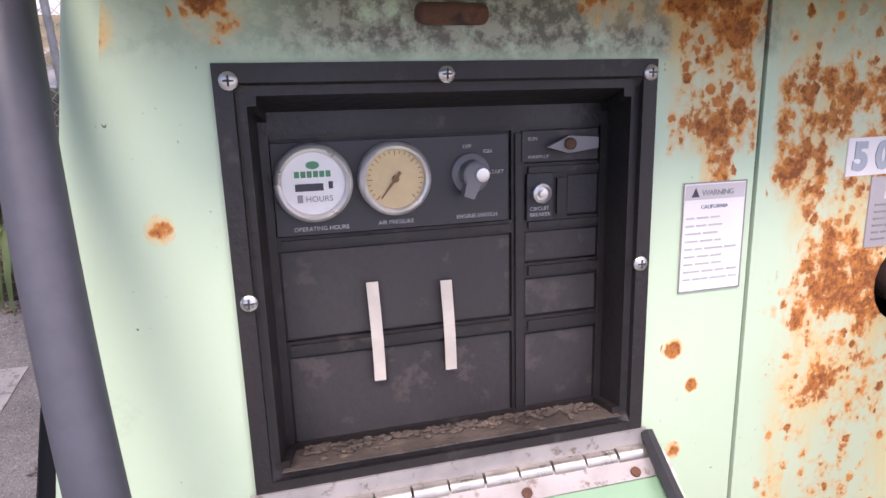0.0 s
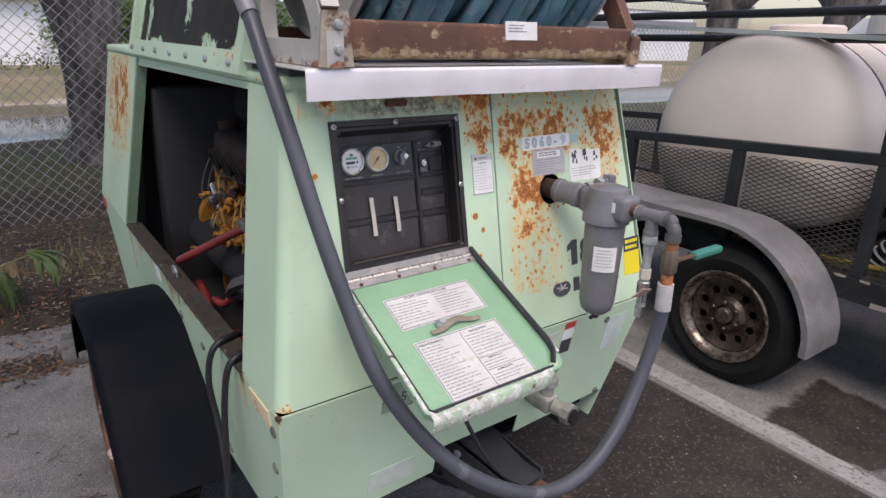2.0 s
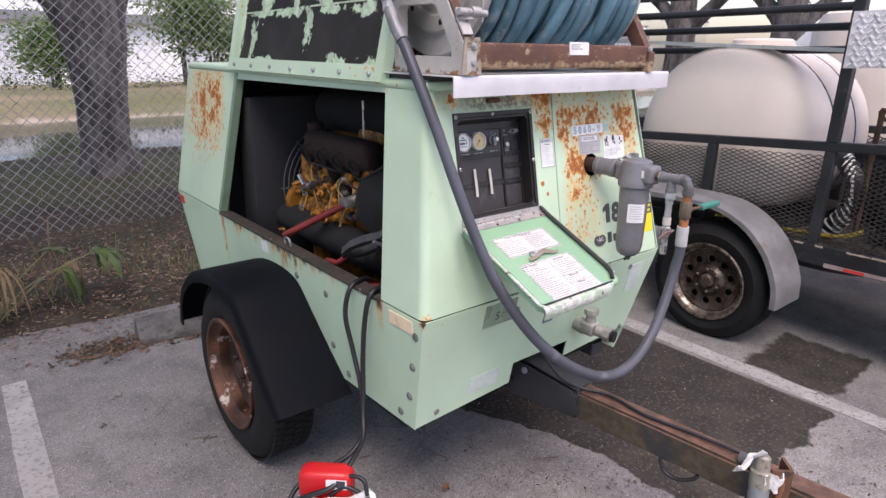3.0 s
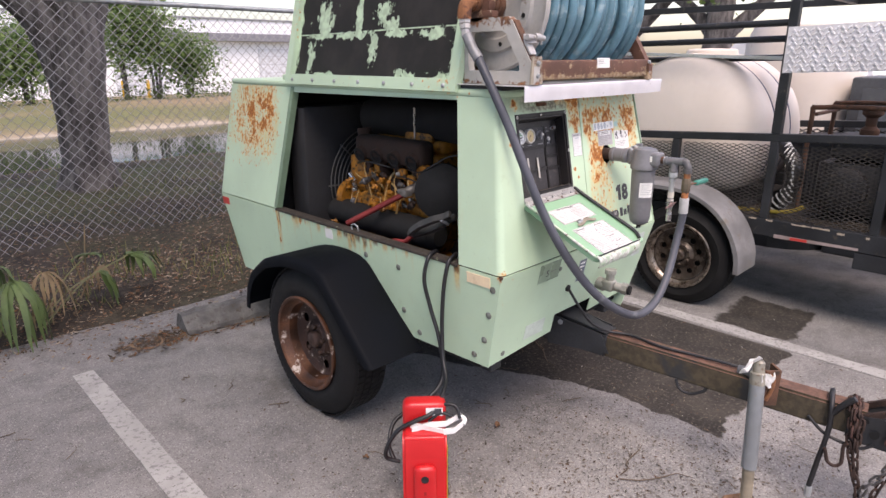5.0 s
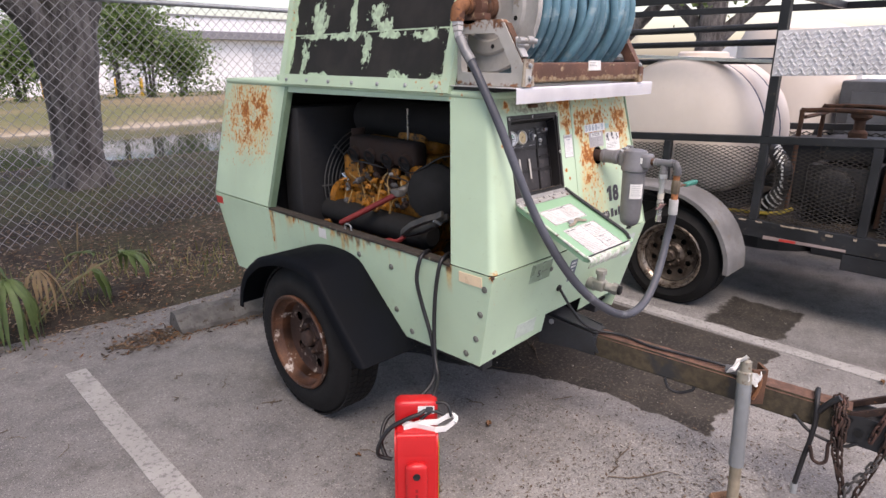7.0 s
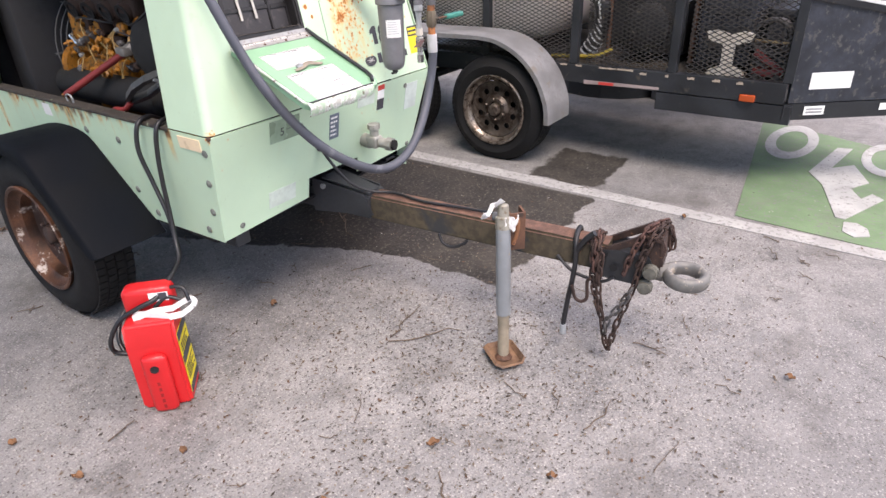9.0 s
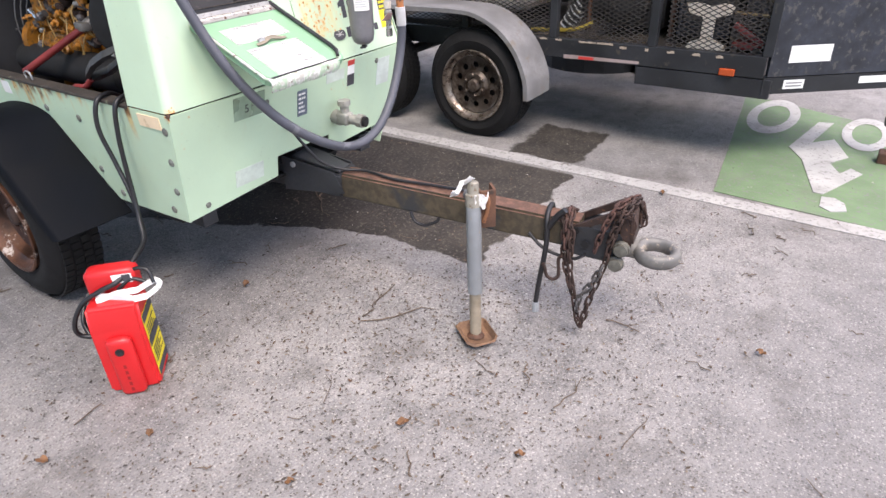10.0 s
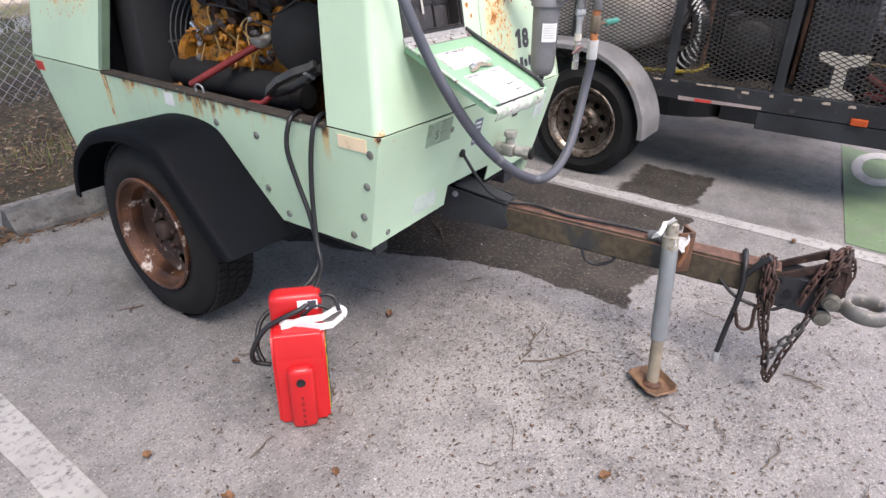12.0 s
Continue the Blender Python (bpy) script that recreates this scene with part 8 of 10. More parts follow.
M["bluesteel"] = plain("scuffed_dark_panel", (0.028, 0.032, 0.043), 0.5, 0.1, 60, 0.5, 11, 0.15, dirt=(0.068, 0.066, 0.064), dirt_at=0.54)
M["ltgrey"] = plain("fender_grey", (0.205, 0.202, 0.205), 0.55, 0.1, 60, 0.3, 6, 0.15, dirt=(0.17, 0.15, 0.13), dirt_at=0.58)
tr = thing("utility_trailer", (2.98, 0.4, 0), "black mesh-sided utility trailer carrying a white water tank", "trailer")
YR = 2.9
bm = mesh()
block(bm, (TX0, -1.16, .470), (TX0 + .05, YR, .575), .004)
part("side_rail", bm, M["trblack"], tr, "black steel side rail with a reflective strip")
bm = mesh()
block(bm, (TX1 - .05, -1.16, .470), (TX1, YR, .575), .004)
part("side_rail", bm, M["trblack"], tr)
bm = mesh()
block(bm, (TX0 + .004, -1.20, .372), (TX0 + .06, -.53, .466), .004)
part("sub_frame", bm, M["trblack"], tr)
M["deck"] = plain("grey_deck_boards", (0.11, 0.09, 0.07), 0.9, 0, 60, 0.4, 4, 0.4)
for k in range(14):
    y = -1.1 + k * .29
    bm = mesh()
    block(bm, (TX0 + .052, y, .520), (TX1 - .052, y + .283, .556), .003)
    part("deck_board", bm, M["deck"], tr)
for y in (-1.15, 0.2, 1.5, 2.85):
    bm = mesh()
    block(bm, (TX0 + .05, y, .44), (TX1 - .05, y + .05, .519), .003)
    part("cross_member", bm, M["trblack"], tr)
def sag(y):
    """The top rail falls towards the rear."""
    return -.011 - .055 * y


# posts and top rails
for x in (TX0, TX1 - .045):
    for y in (-1.16, -.60, -.035, .555, 1.15, 1.75, 2.35, 2.855):
        bm = mesh()
        block(bm, (x, y - .0225, .576), (x + .045, y + .0225, 1.040 + sag(y)), .003)
        part("post", bm, M["trblack"], tr)
    bm = mesh()
    block(bm, (x, -1.18, 1.041), (x + .045, YR, 1.086), .004)
    for v in bm.verts:
        v.co.z += sag(v.co.y)
    part("top_rail", bm, M["trblack"], tr)


def expanded(x, y0, y1, z0, z1, pitch_y, pitch_z, w=.0026):
    """Expanded metal: zigzag strands that meet in diamonds."""
    verts, faces = [], []

    def strip(a, b):
        d = Vector(b) - Vector(a)
        n_ = Vector((0, -d.z, d.y)).normalized() * w
        i = len(verts)
        for p in (a, b):
            for s in (-1, 1):
                verts.append((x - .002, p[1] + n_.y * s, p[2] + n_.z * s))
        for p in (a, b):
            verts.append((x + .002, p[1], p[2]))
        faces.extend(((i, i + 1, i + 3, i + 2), (i, i + 2, i + 5, i + 4), (i + 1, i + 4, i + 5, i + 3)))

    nz, ny = int((z1 - z0) / pitch_z), int((y1 - y0) / pitch_y)
    for r in range(nz):
        for k in range(ny):
            ya, zm = y0 + k * pitch_y, z0 + (r + .5) * pitch_z
            strip((x, ya, zm), (x, ya + pitch_y / 2, zm + pitch_z / 2))
            strip((x, ya + pitch_y / 2, zm + pitch_z / 2), (x, ya + pitch_y, zm))
            strip((x, ya, zm), (x, ya + pitch_y / 2, zm - pitch_z / 2))
            strip((x, ya + pitch_y / 2, zm - pitch_z / 2), (x, ya + pitch_y, zm))
    verts = [(a, b, c + (c - z0) / (z1 - z0) * sag(b)) for a, b, c in verts]
    me = bpy.data.meshes.new("mesh_panel")
    me.from_pydata(verts, [], faces)
    me.materials.append(M["meshsteel"])
    ob = new("mesh_panel", me)
    ob.parent = tr
    ob.matrix_parent_inverse = origin(tr).inverted()
    return tagged(ob, "black expanded metal mesh", kind="stuff")


for y0, y1 in ((-1.135, -.625), (-.575, -.06), (-.01, .53), (.58, 1.125), (1.175, 1.725)):
    expanded(TX0 + .022, y0, y1, .576, 1.041, .047, .0222, .0022)
expanded(TX1 - .022, -1.135, 1.7, .576, 1.041, .060, .030, .004)
# reflective strip, lamp, stickers
bm = mesh()
slab(bm, [(TX0 - .001, -.11, .468), (TX0 - .001, -.545, .478), (TX0 - .001, -.545, .492), (TX0 - .001, -.11, .490)], (-1, 0, 0), .001)
part("reflective_strip", bm, plain("dull_reflective_strip", (0.34, 0.27, 0.26), 0.4), tr)
bm = mesh()
slab(bm, [(TX0 - .002, -.20, .471), (TX0 - .002, -.29, .473), (TX0 - .002, -.29, .488), (TX0 - .002, -.20, .487)], (-1, 0, 0), .001)
part("red_strip", bm, M["redlabel"], tr)
bm = mesh()
block(bm, (TX0 - .016, -1.03, .470), (TX0 - .0005, -.955, .505), .005, 2)
part("side_lamp", bm, M["orange"], tr, "orange marker lamp")
# V tongue with the front box
def V2(s, z, off=0.0):
    """Along the near leg of the tongue, from the side rail to its nose."""
    a, b = Vector((TX0, -1.165, z)), Vector((2.87, -1.745, z))
    d = (b - a).normalized()
    return a + (b - a) * s + Vector((d.y, -d.x, 0)) * off


NV = Vector((-.58, -.45, 0)).normalized()
bm = mesh()
slab(bm, [V2(0, .395), V2(1.1, .395), V2(1.1, .475), V2(0, .475)], NV, .05)
part("tongue_rail", bm, M["trblack"], tr)
bm = mesh()
slab(bm, [(TX1, -1.165, .395), (2.95, -1.80, .395), (2.95, -1.80, .475), (TX1, -1.165, .475)], Vector((.6, -.6, 0)), .05)
part("tongue_rail", bm, M["trblack"], tr)
box = part("front_box", mesh(), M["bluesteel"], tr, "scuffed dark steel front box with a pale lid edge")
bm = mesh()
slab(bm, [V2(.02, .480, .002), V2(.96, .480, .002), V2(.96, .845, .002), V2(.02, .985, .002)], NV, .02)
part("box_side", bm, M["bluesteel"], box)
bm = mesh()
slab(bm, [V2(.02, .990, .02), V2(.98, .850, .02), (3.02, -1.70, .85), (TX1, -1.17, .99)], (0, -.3, 1), .03)
part("box_lid", bm, M["trblack"], box)
bm = mesh()
slab(bm, [V2(.0, .978, .010), V2(.985, .838, .010), V2(.985, .868, .010), V2(.0, 1.008, .010)], NV, .030)
part("lid_edge", bm, M["alu"], box, "pale worn lid edge")
bm = mesh()
slab(bm, [V2(.98, .480, .002), V2(.98, .845, .002), (3.10, -1.62, .845), (3.10, -1.62, .48)], (.3, -1, 0), .02)
slab(bm, [(3.10, -1.62, .845), (3.10, -1.62, .48), (TX1, -1.17, .48), (TX1, -1.17, .98)], (.6, -.7, 0), .02)
part("box_front", bm, M["bluesteel"], box)
for s0, s1, z0, z1, nm in ((.14, .42, .545, .625, "white_sticker"), (.14, .28, .418, .462, "white_sticker"), (.66, .86, .428, .462, "white_sticker")):
    bm = mesh()
    slab(bm, [V2(s0, z0, .004), V2(s1, z0, .004), V2(s1, z1, .004), V2(s0, z1, .004)], NV, .001)
    part(nm, bm, M["label"], tr, "plain white sticker")
bm = mesh()
for k in range(2):
    slab(bm, [V2(.155, .428 + k * .015, .0052), V2(.265, .428 + k * .015, .0052), V2(.265, .436 + k * .015, .0052), V2(.155, .436 + k * .015, .0052)], NV, .001)
part("small_print", bm, M["inkgrey"], tr)
# coupler, jack and chains at the nose
bm = mesh()
block(bm, (2.87, -1.86, .405), (2.95, -1.68, .478), .01)
part("coupler", bm, M["trblack"], tr)
bm = mesh()
block(bm, (2.865, -1.890, .36), (2.955, -1.858, .545), .008)
block(bm, (2.885, -1.925, .395), (2.935, -1.890, .50), .012, 2)
rod(bm, (2.845, -1.875, .515), (2.975, -1.875, .515), .016, 10)
rod(bm, (2.845, -1.875, .39), (2.975, -1.875, .39), .014, 10)
part("coupler_bracket", bm, M["blacksteel"], tr, "bolted black coupler bracket", smooth=35)
bm = mesh()
tube(bm, [(2.91 + .040 * math.sin(t), -1.962 + .045 * math.cos(t), .415) for t in (2 * math.pi * i / 20 for i in range(20))], .013, 8, closed=True)
part("tow_ring", bm, M["blacksteel"], tr, smooth=50)
bm = mesh()
rod(bm, (2.86, -1.775, .06), (2.86, -1.775, .50), .0165, 14)
rod(bm, (2.86, -1.775, .30), (2.86, -1.775, .77), .023, 14)
rod(bm, (2.86, -1.775, .295), (2.86, -1.775, .315), .027, 14)
rod(bm, (2.86, -1.775, .755), (2.86, -1.775, .780), .026, 14)
part("jack_post", bm, M["trblack"], tr, smooth=40)
bm = mesh()
tube(bm, [(2.86, -1.775, .715), (2.86, -1.85, .715), (2.86, -1.86, .66), (2.86, -1.93, .655)], .009, 8)
part("jack_crank", bm, M["trblack"], tr)
bm = mesh()
block(bm, (2.815, -1.82, .0), (2.905, -1.73, .060), .006)
part("jack_block", bm, M["rust"], tr, "rust-red block under the jack foot")
for pts in ([(2.835, -1.70, .42), (2.835, -1.715, .30), (2.84, -1.735, .18), (2.85, -1.760, .15)], [(2.835, -1.735, .40), (2.832, -1.745, .28), (2.835, -1.765, .20)], [(2.89, -1.90, .36), (2.885, -1.87, .26), (2.875, -1.82, .19), (2.865, -1.785, .16)]):
    chain("tongue_chain", pts, "dull steel safety chain on the trailer's nose", M["chaingrey"], .042, .0055)
# wheels and fenders
wheel_parts(tr, (2.165, .350, .312), -1, .318, .203, .22, M["wheel"], lugs=6, holes=10, rim_mat=M["wheelrim"], hole_r=.0185)
wheel_parts(tr, (2.165, 1.18, .312), -1, .318, .203, .22, M["wheel"], lugs=6, holes=10, rim_mat=M["wheelrim"], hole_r=.0185)
for y in (.345, 1.18):
    bm = mesh()
    rod(bm, (2.38, y, .345), (3.6, y, .345), .035, 10)
    part("axle", bm, M["trblack"], tr)
bm = mesh()
prof = smooth_path2([(-.030, .275), (-.020, .39), (.045, .535), (.155, .650), (.30, .722), (.46, .742), (.80, .742), (1.16, .742), (1.32, .705), (1.47, .595), (1.55, .42), (1.56, .275)], 3)
rows = []
for p in prof:
    y, z = p[0], p[1]
    c = Vector((0, y - .75, z - .30)).normalized()
    rows.append([bm.verts.new(v) for v in (Vector((2.145, y, z)) - c * .030, Vector((2.145, y, z)) - c * .004, Vector((2.152, y, z)), Vector((TX0 - .002, y, z)))])
for a, b in zip(rows, rows[1:]):
    for i in range(3):
        bm.faces.new((a[i], a[i + 1], b[i + 1], b[i]))
thicken(bm, .005)
part("fender", bm, M["ltgrey"], tr, "grey steel tandem fender", smooth=40)
# tall posts, rack and tread-plate headboard
for y in (-.035, -1.16):
    bm = mesh()
    block(bm, (TX0 - .004, y - .025, 1.087 + sag(y)), (TX0 + .046, y + .025, 1.83), .003)
    part("tall_post", bm, M["trblack"], tr)
bm = mesh()
block(bm, (TX0 - .003, -1.18, 1.831), (TX0 + .045, 2.9, 1.875), .003)
part("rack_rail", bm, M["trblack"], tr)
for y, z in ((2.86, 1.83),):
    bm = mesh()
    block(bm, (TX0 - .004, y - .025, 1.087 + sag(y)), (TX0 + .046, y + .025, z), .003)
    part("tall_post", bm, M["trblack"], tr)
for z, x in ((1.655, 2.44), (1.575, 2.60), (1.47, 2.75)):
    bm = mesh()
    rod(bm, (x, -.02, z + .03), (x, 2.9, z - .02), .019, 10)
    part("rack_bar", bm, M["trblack"], tr, smooth=40)
bm = mesh()
slab(bm, [(2.62, 3.2, 1.60), (2.62, -.1, 1.50), (2.72, -.1, 1.50), (2.72, 3.2, 1.60)], (0, 0, 1), .02)
part("pale_board", bm, M["alu"], tr, "pale board on the rack")
tread = part("headboard", mesh(), M["alu"], tr, "tread-plate aluminium headboard")
M["treadplate"] = plain("tread_plate", (0.70, 0.69, 0.71), 0.35, 0.0, 40, 0.15, 5, 0.05)
bm = mesh()
slab(bm, [(TX0 - .006, -.02, 1.415), (TX0 - .006, -1.15, 1.455), (TX0 - .006, -1.15, 1.70), (TX0 - .006, -.02, 1.66)], (-1, 0, 0), .004)
part("plate", bm, M["treadplate"], tread)
# lugs coloured lighter than their plate, as if catching light
bm = mesh()
for i in range(10):
    for j in range(38):
        y, z = -.04 - j * .029 - (.0145 if i % 2 else 0), 1.430 + i * .0235 + j * .0010
        m = Matrix.Translation((TX0 - .0065, y, z)) @ Matrix.Rotation(radians(45 if (i + j) % 2 else -45), 4, "X")
        block(bm, (-.0065, -.010, -.0032), (.0, .010, .0032), 0, 1, m)
tagged(part("tread_pattern", bm, plain("lit_tread_lug", (0.92, 0.91, 0.93), 0.3, 0.0, 40, 0.1, 5, 0), tread), kind="stuff")

# ---- load on the trailer ----
tank = thing("water_tank", (2.98, .62, .58), "white plastic horizontal water tank strapped on a trailer", "water tank")
bm = mesh()
TC = Vector((2.50, .62, 1.0))
TR = .525
prof = [(.0, 0), (.004, .16), (.018, .30), (.045, .41), (.090, .485), (.14, .515), (.19, TR), (.33, TR), (.345, TR - .016), (.375, TR - .016), (.39, TR), (.62, TR), (.635, TR - .016), (.665, TR - .016), (.68, TR), (.84, TR), (.90, .50), (.96, .40), (.985, .2), (.99, 0)]
lathe(bm, prof, TC, (1, 0, 0), 56)
for v in bm.verts:
    if v.co.z < .70:
        v.co.z = .70 - (.70 - v.co.z) * .35
part("tank_body", bm, M["white"], tank, "off-white moulded tank", smooth=50)
bm = mesh()
lathe(bm, [(0, .17), (.035, .165), (.045, .15), (.05, 0)], TC + Vector((.48, 0, TR - .015)), (0, 0, 1), 24)
part("fill_lid", bm, M["white"], tank, smooth=40)
for dx in (.36, .65):
    bm = mesh()
    ring = [TC + Vector((dx, (TR - .008) * math.cos(t), (TR - .008) * math.sin(t))) for t in (radians(-25 + 230 * k / 30) for k in range(31))]
    tube(bm, ring, .007, 6)
    part("strap", bm, plain("blue_grey_strap", (0.10, 0.11, 0.17), 0.6), tank, smooth=60)
bm = mesh()
block(bm, (2.52, .15, .557), (3.46, 1.10, .60), .01)
part("skid", bm, M["trblack"], tank)
# pump engine and a hose reel between tank and box
pump = thing("pump_engine", (2.95, -.5, .56), "dark pump engine in a tube frame on a trailer", "pump")
M["dkmetal"] = plain("oily_dark_metal", (0.035, 0.034, 0.035), 0.5, 0.3, 60, 0.5, 9, 0.2, dirt=(0.12, 0.10, 0.08), dirt_at=0.6)
bm = mesh()
block(bm, (2.75, -.56, .60), (3.10, -.20, .90), .02, 2)
part("crankcase", bm, M["dkmetal"], pump, smooth=35)
bm = mesh()
lathe(bm, [(0, .10), (.02, .13), (.09, .13), (.11, .09), (.112, 0)], (2.74, -.36, .76), (-1, 0, 0), 20)
part("recoil_cover", bm, M["dkmetal"], pump, smooth=40)
bm = mesh()
block(bm, (2.78, -.54, .92), (3.06, -.24, 1.06), .03, 3)
part("fuel_tank", bm, M["dkmetal"], pump, smooth=40)
bm = mesh()
lathe(bm, [(0, .05), (.03, .05), (.05, .03), (.10, .03), (.12, .055), (.15, .055)], (2.90, -.40, 1.06), (0, 0, 1), 14)
part("air_cleaner", bm, M["rust"], pump, smooth=40)
for x in (2.68, 3.16):
    bm = mesh()
    tube(bm, smooth_path([(x, -.62, .58), (x, -.62, 1.15), (x, -.58, 1.22), (x, -.18, 1.22), (x, -.14, 1.15), (x, -.14, .58)], 5), .014, 8)
    part("frame_tube", bm, M["rust"], pump, smooth=60)
bm = mesh()
for y in (-.6, -.16):
    rod(bm, (2.68, y, 1.18), (3.16, y, 1.18), .012, 8)
part("frame_cross", bm, M["rust"], pump)
bin_ = thing("machine_cabinet", (3.0, -.85, .56), "dark grey machine cabinet on a trailer", "cabinet")
bm = mesh()
block(bm, (2.62, -.93, .60), (3.30, -.66, 1.14), .012, 2)
part("body", bm, M["bluesteel"], bin_, smooth=35)
for k in range(5):
    bm = mesh()
    block(bm, (2.607, -.90, .68 + k * .085), (2.621, -.69, .715 + k * .085), .003)
    part("louvre", bm, M["trblack"], bin_)
ibeam = thing("pale_stand", (2.52, -.85, .557), "pale rusty I-shaped stand behind the mesh", "stand")
bm = mesh()
pts = [(-.10, 0), (.10, 0), (.085, .035), (.028, .06), (.028, .165), (.10, .185), (.115, .225), (.06, .232), (0, .215), (-.06, .232), (-.115, .225), (-.10, .185), (-.028, .165), (-.028, .06), (-.085, .035)]
slab(bm, [(2.505, -.845 - a, .5565 + b) for a, b in pts], (-1, 0, 0), .03)
part("plate", bm, plain("pale_worn_paint", (0.86, 0.78, 0.66), 0.6, 0, 50, 0.12, 8, 0.1, dirt=(0.40, 0.24, 0.13), dirt_at=0.66), ibeam)
coil = thing("coiled_hose", (2.62, .06, .56), "ribbed pale suction hose lying coiled on a trailer", "hose")
bm = mesh()
tube(bm, smooth_path([(2.66, -.02, .60), (2.62, -.10, .72), (2.60, -.12, .86), (2.64, -.05, .95), (2.72, .04, .98)], 7), .045, 12)
part("hose_body", bm, M["cable"], coil, smooth=60)
for k, p in enumerate(smooth_path([(2.66, -.02, .60), (2.62, -.10, .72), (2.60, -.12, .86), (2.64, -.05, .95), (2.72, .04, .98)], 4)):
    bm = mesh()
    bmesh.ops.create_cone(bm, cap_ends=True, segments=12, radius1=.050, radius2=.050, depth=.010, matrix=Matrix.Translation(p) @ Matrix.Rotation(.5 + k * .12, 4, "X"))
    part("hose_rib", bm, M["label"], coil)
yh = thing("yellow_hose", (2.55, .3, .57), "thin yellow hose along the trailer deck", "hose")
bm = mesh()
tube(bm, smooth_path([(2.52, .52, .58), (2.53, .2, .585), (2.56, -.1, .60), (2.60, -.2, .64)], 7), .012, 8)
part("hose_body", bm, plain("yellow_rubber", (0.50, 0.36, 0.05), 0.5), yh, smooth=60)
wb = thing("white_spray_tank", (3.9, .2, 1.0), "white plastic spray tank standing behind the trailer", "tank")
bm = mesh()
lathe(bm, [(0, .40), (.04, .45), (1.0, .45), (1.12, .40), (1.18, .2), (1.2, 0)], (4.35, .42, .62), (0, 0, 1), 28)
part("shell", bm, M["white"], wb, smooth=40)
bm = mesh()
lathe(bm, [(0, .5), (.62, .5)], (4.35, .42, .0), (0, 0, 1), 20)
part("stand", bm, M["trblack"], wb)
gen = thing("grey_cabinet", (4.2, -.45, 0), "dark grey machine housing behind the trailer", "machine")
bm = mesh()
block(bm, (4.0, -.85, .0), (4.7, -.02, 1.36), .02, 2)
part("housing", bm, plain("slate_panel", (0.075, 0.08, 0.09), 0.5, 0, 50, 0.3, 4, 0.1), gen, smooth=35)
bm = mesh()
slab(bm, [(3.996, -.75, .9), (3.996, -.1, .9), (3.996, -.1, 1.28), (3.996, -.75, 1.28)], (-1, 0, 0), .003)
part("panel", bm, plain("lighter_slate", (0.13, 0.14, 0.155), 0.45), gen)

# made-up dark bundle and chest, added so the deck behind the mesh reads dark
filler = thing("filler_bundle", (3.30, -.25, .557), "dark rumpled bundle added as filler on a trailer deck", "tarpaulin")
bm = mesh()
block(bm, (3.14, -.72, .557), (3.48, .10, 1.00), .05, 3)
bmesh.ops.subdivide_edges(bm, edges=[e for e in bm.edges if e.calc_length() > .15], cuts=9, use_grid_fill=True)
for v in bm.verts:
    if v.co.z > .565:
        v.co += Vector((1, 1, 1)) * .030 * noise.noise(v.co * 7) + Vector((.5, .5, 1)) * .014 * noise.noise(v.co * 21)
part("sheet", bm, plain("dark_filler_cloth", (0.022, 0.023, 0.026), 0.6, 0, 40, 0.4, 6, 0.2, dirt=(0.07, 0.06, 0.05), dirt_at=0.6), filler, smooth=60)
chest = thing("filler_chest", (3.15, -1.04, .557), "dark scuffed chest added as filler behind the trailer's mesh", "tool box")
bm = mesh()
block(bm, (2.86, -1.13, .557), (3.44, -.95, .80), .010, 2)
part("body", bm, M["bluesteel"], chest, smooth=35)
bm = mesh()
block(bm, (2.852, -1.136, .803), (3.448, -.944, .86), .012, 2)
part("lid", bm, M["trblack"], chest, smooth=35)
fj = thing("floor_jack", (2.60, -1.03, .557), "faded red floor jack lying behind the trailer's mesh", "jack")
bm = mesh()
block(bm, (2.52, -1.10, .575), (2.62, -.97, .612), .008, 2, Matrix.Translation((0, 0, 0)))
rod(bm, (2.545, -.965, .690), (2.545, -1.115, .600), .020, 12)
part("arm", bm, M["redpaint"], fj, "faded red lifting arm", smooth=40)
for y in (-.99, -1.09):
    bm = mesh()
    lathe(bm, [(0, .018), (.022, .018), (.022, 0)], (2.50, y, .5755), (1, 0, 0), 14)
    part("roller", bm, M["dkmetal"], fj, smooth=40)
rd = thing("ribbed_hose_coil", (2.68, -1.02, .62), "coil of dark ribbed hose behind the trailer's mesh", "hose")
for k in range(7):
    bm = mesh()
    rr = .085 - .003 * k
    tube(bm, [(2.60 + k * .026, -1.02 + rr * math.cos(t), .755 + rr * math.sin(t)) for t in (2 * math.pi * i / 22 for i in range(22))], .012, 7, closed=True)
    part("hose_turn", bm, plain("ribbed_dark_hose", (0.045, 0.042, 0.040), 0.5) if k == 0 else bpy.data.materials["ribbed_dark_hose"], rd, smooth=60)
bm = mesh()
rod(bm, (2.56, -.955, .745), (2.56, -1.115, .738), .008, 10)
part("nozzle", bm, plain("dull_brass", (0.34, 0.25, 0.13), 0.4, 0.5), rd, "dull brass nozzle", smooth=40)
bm = mesh()
block(bm, (2.60, -1.10, .557), (2.80, -.94, .670), .010, 2)
part("cradle", bm, M["dkmetal"], rd, smooth=35)
# worn patches along the deck's edge
rng = random.Random(91)
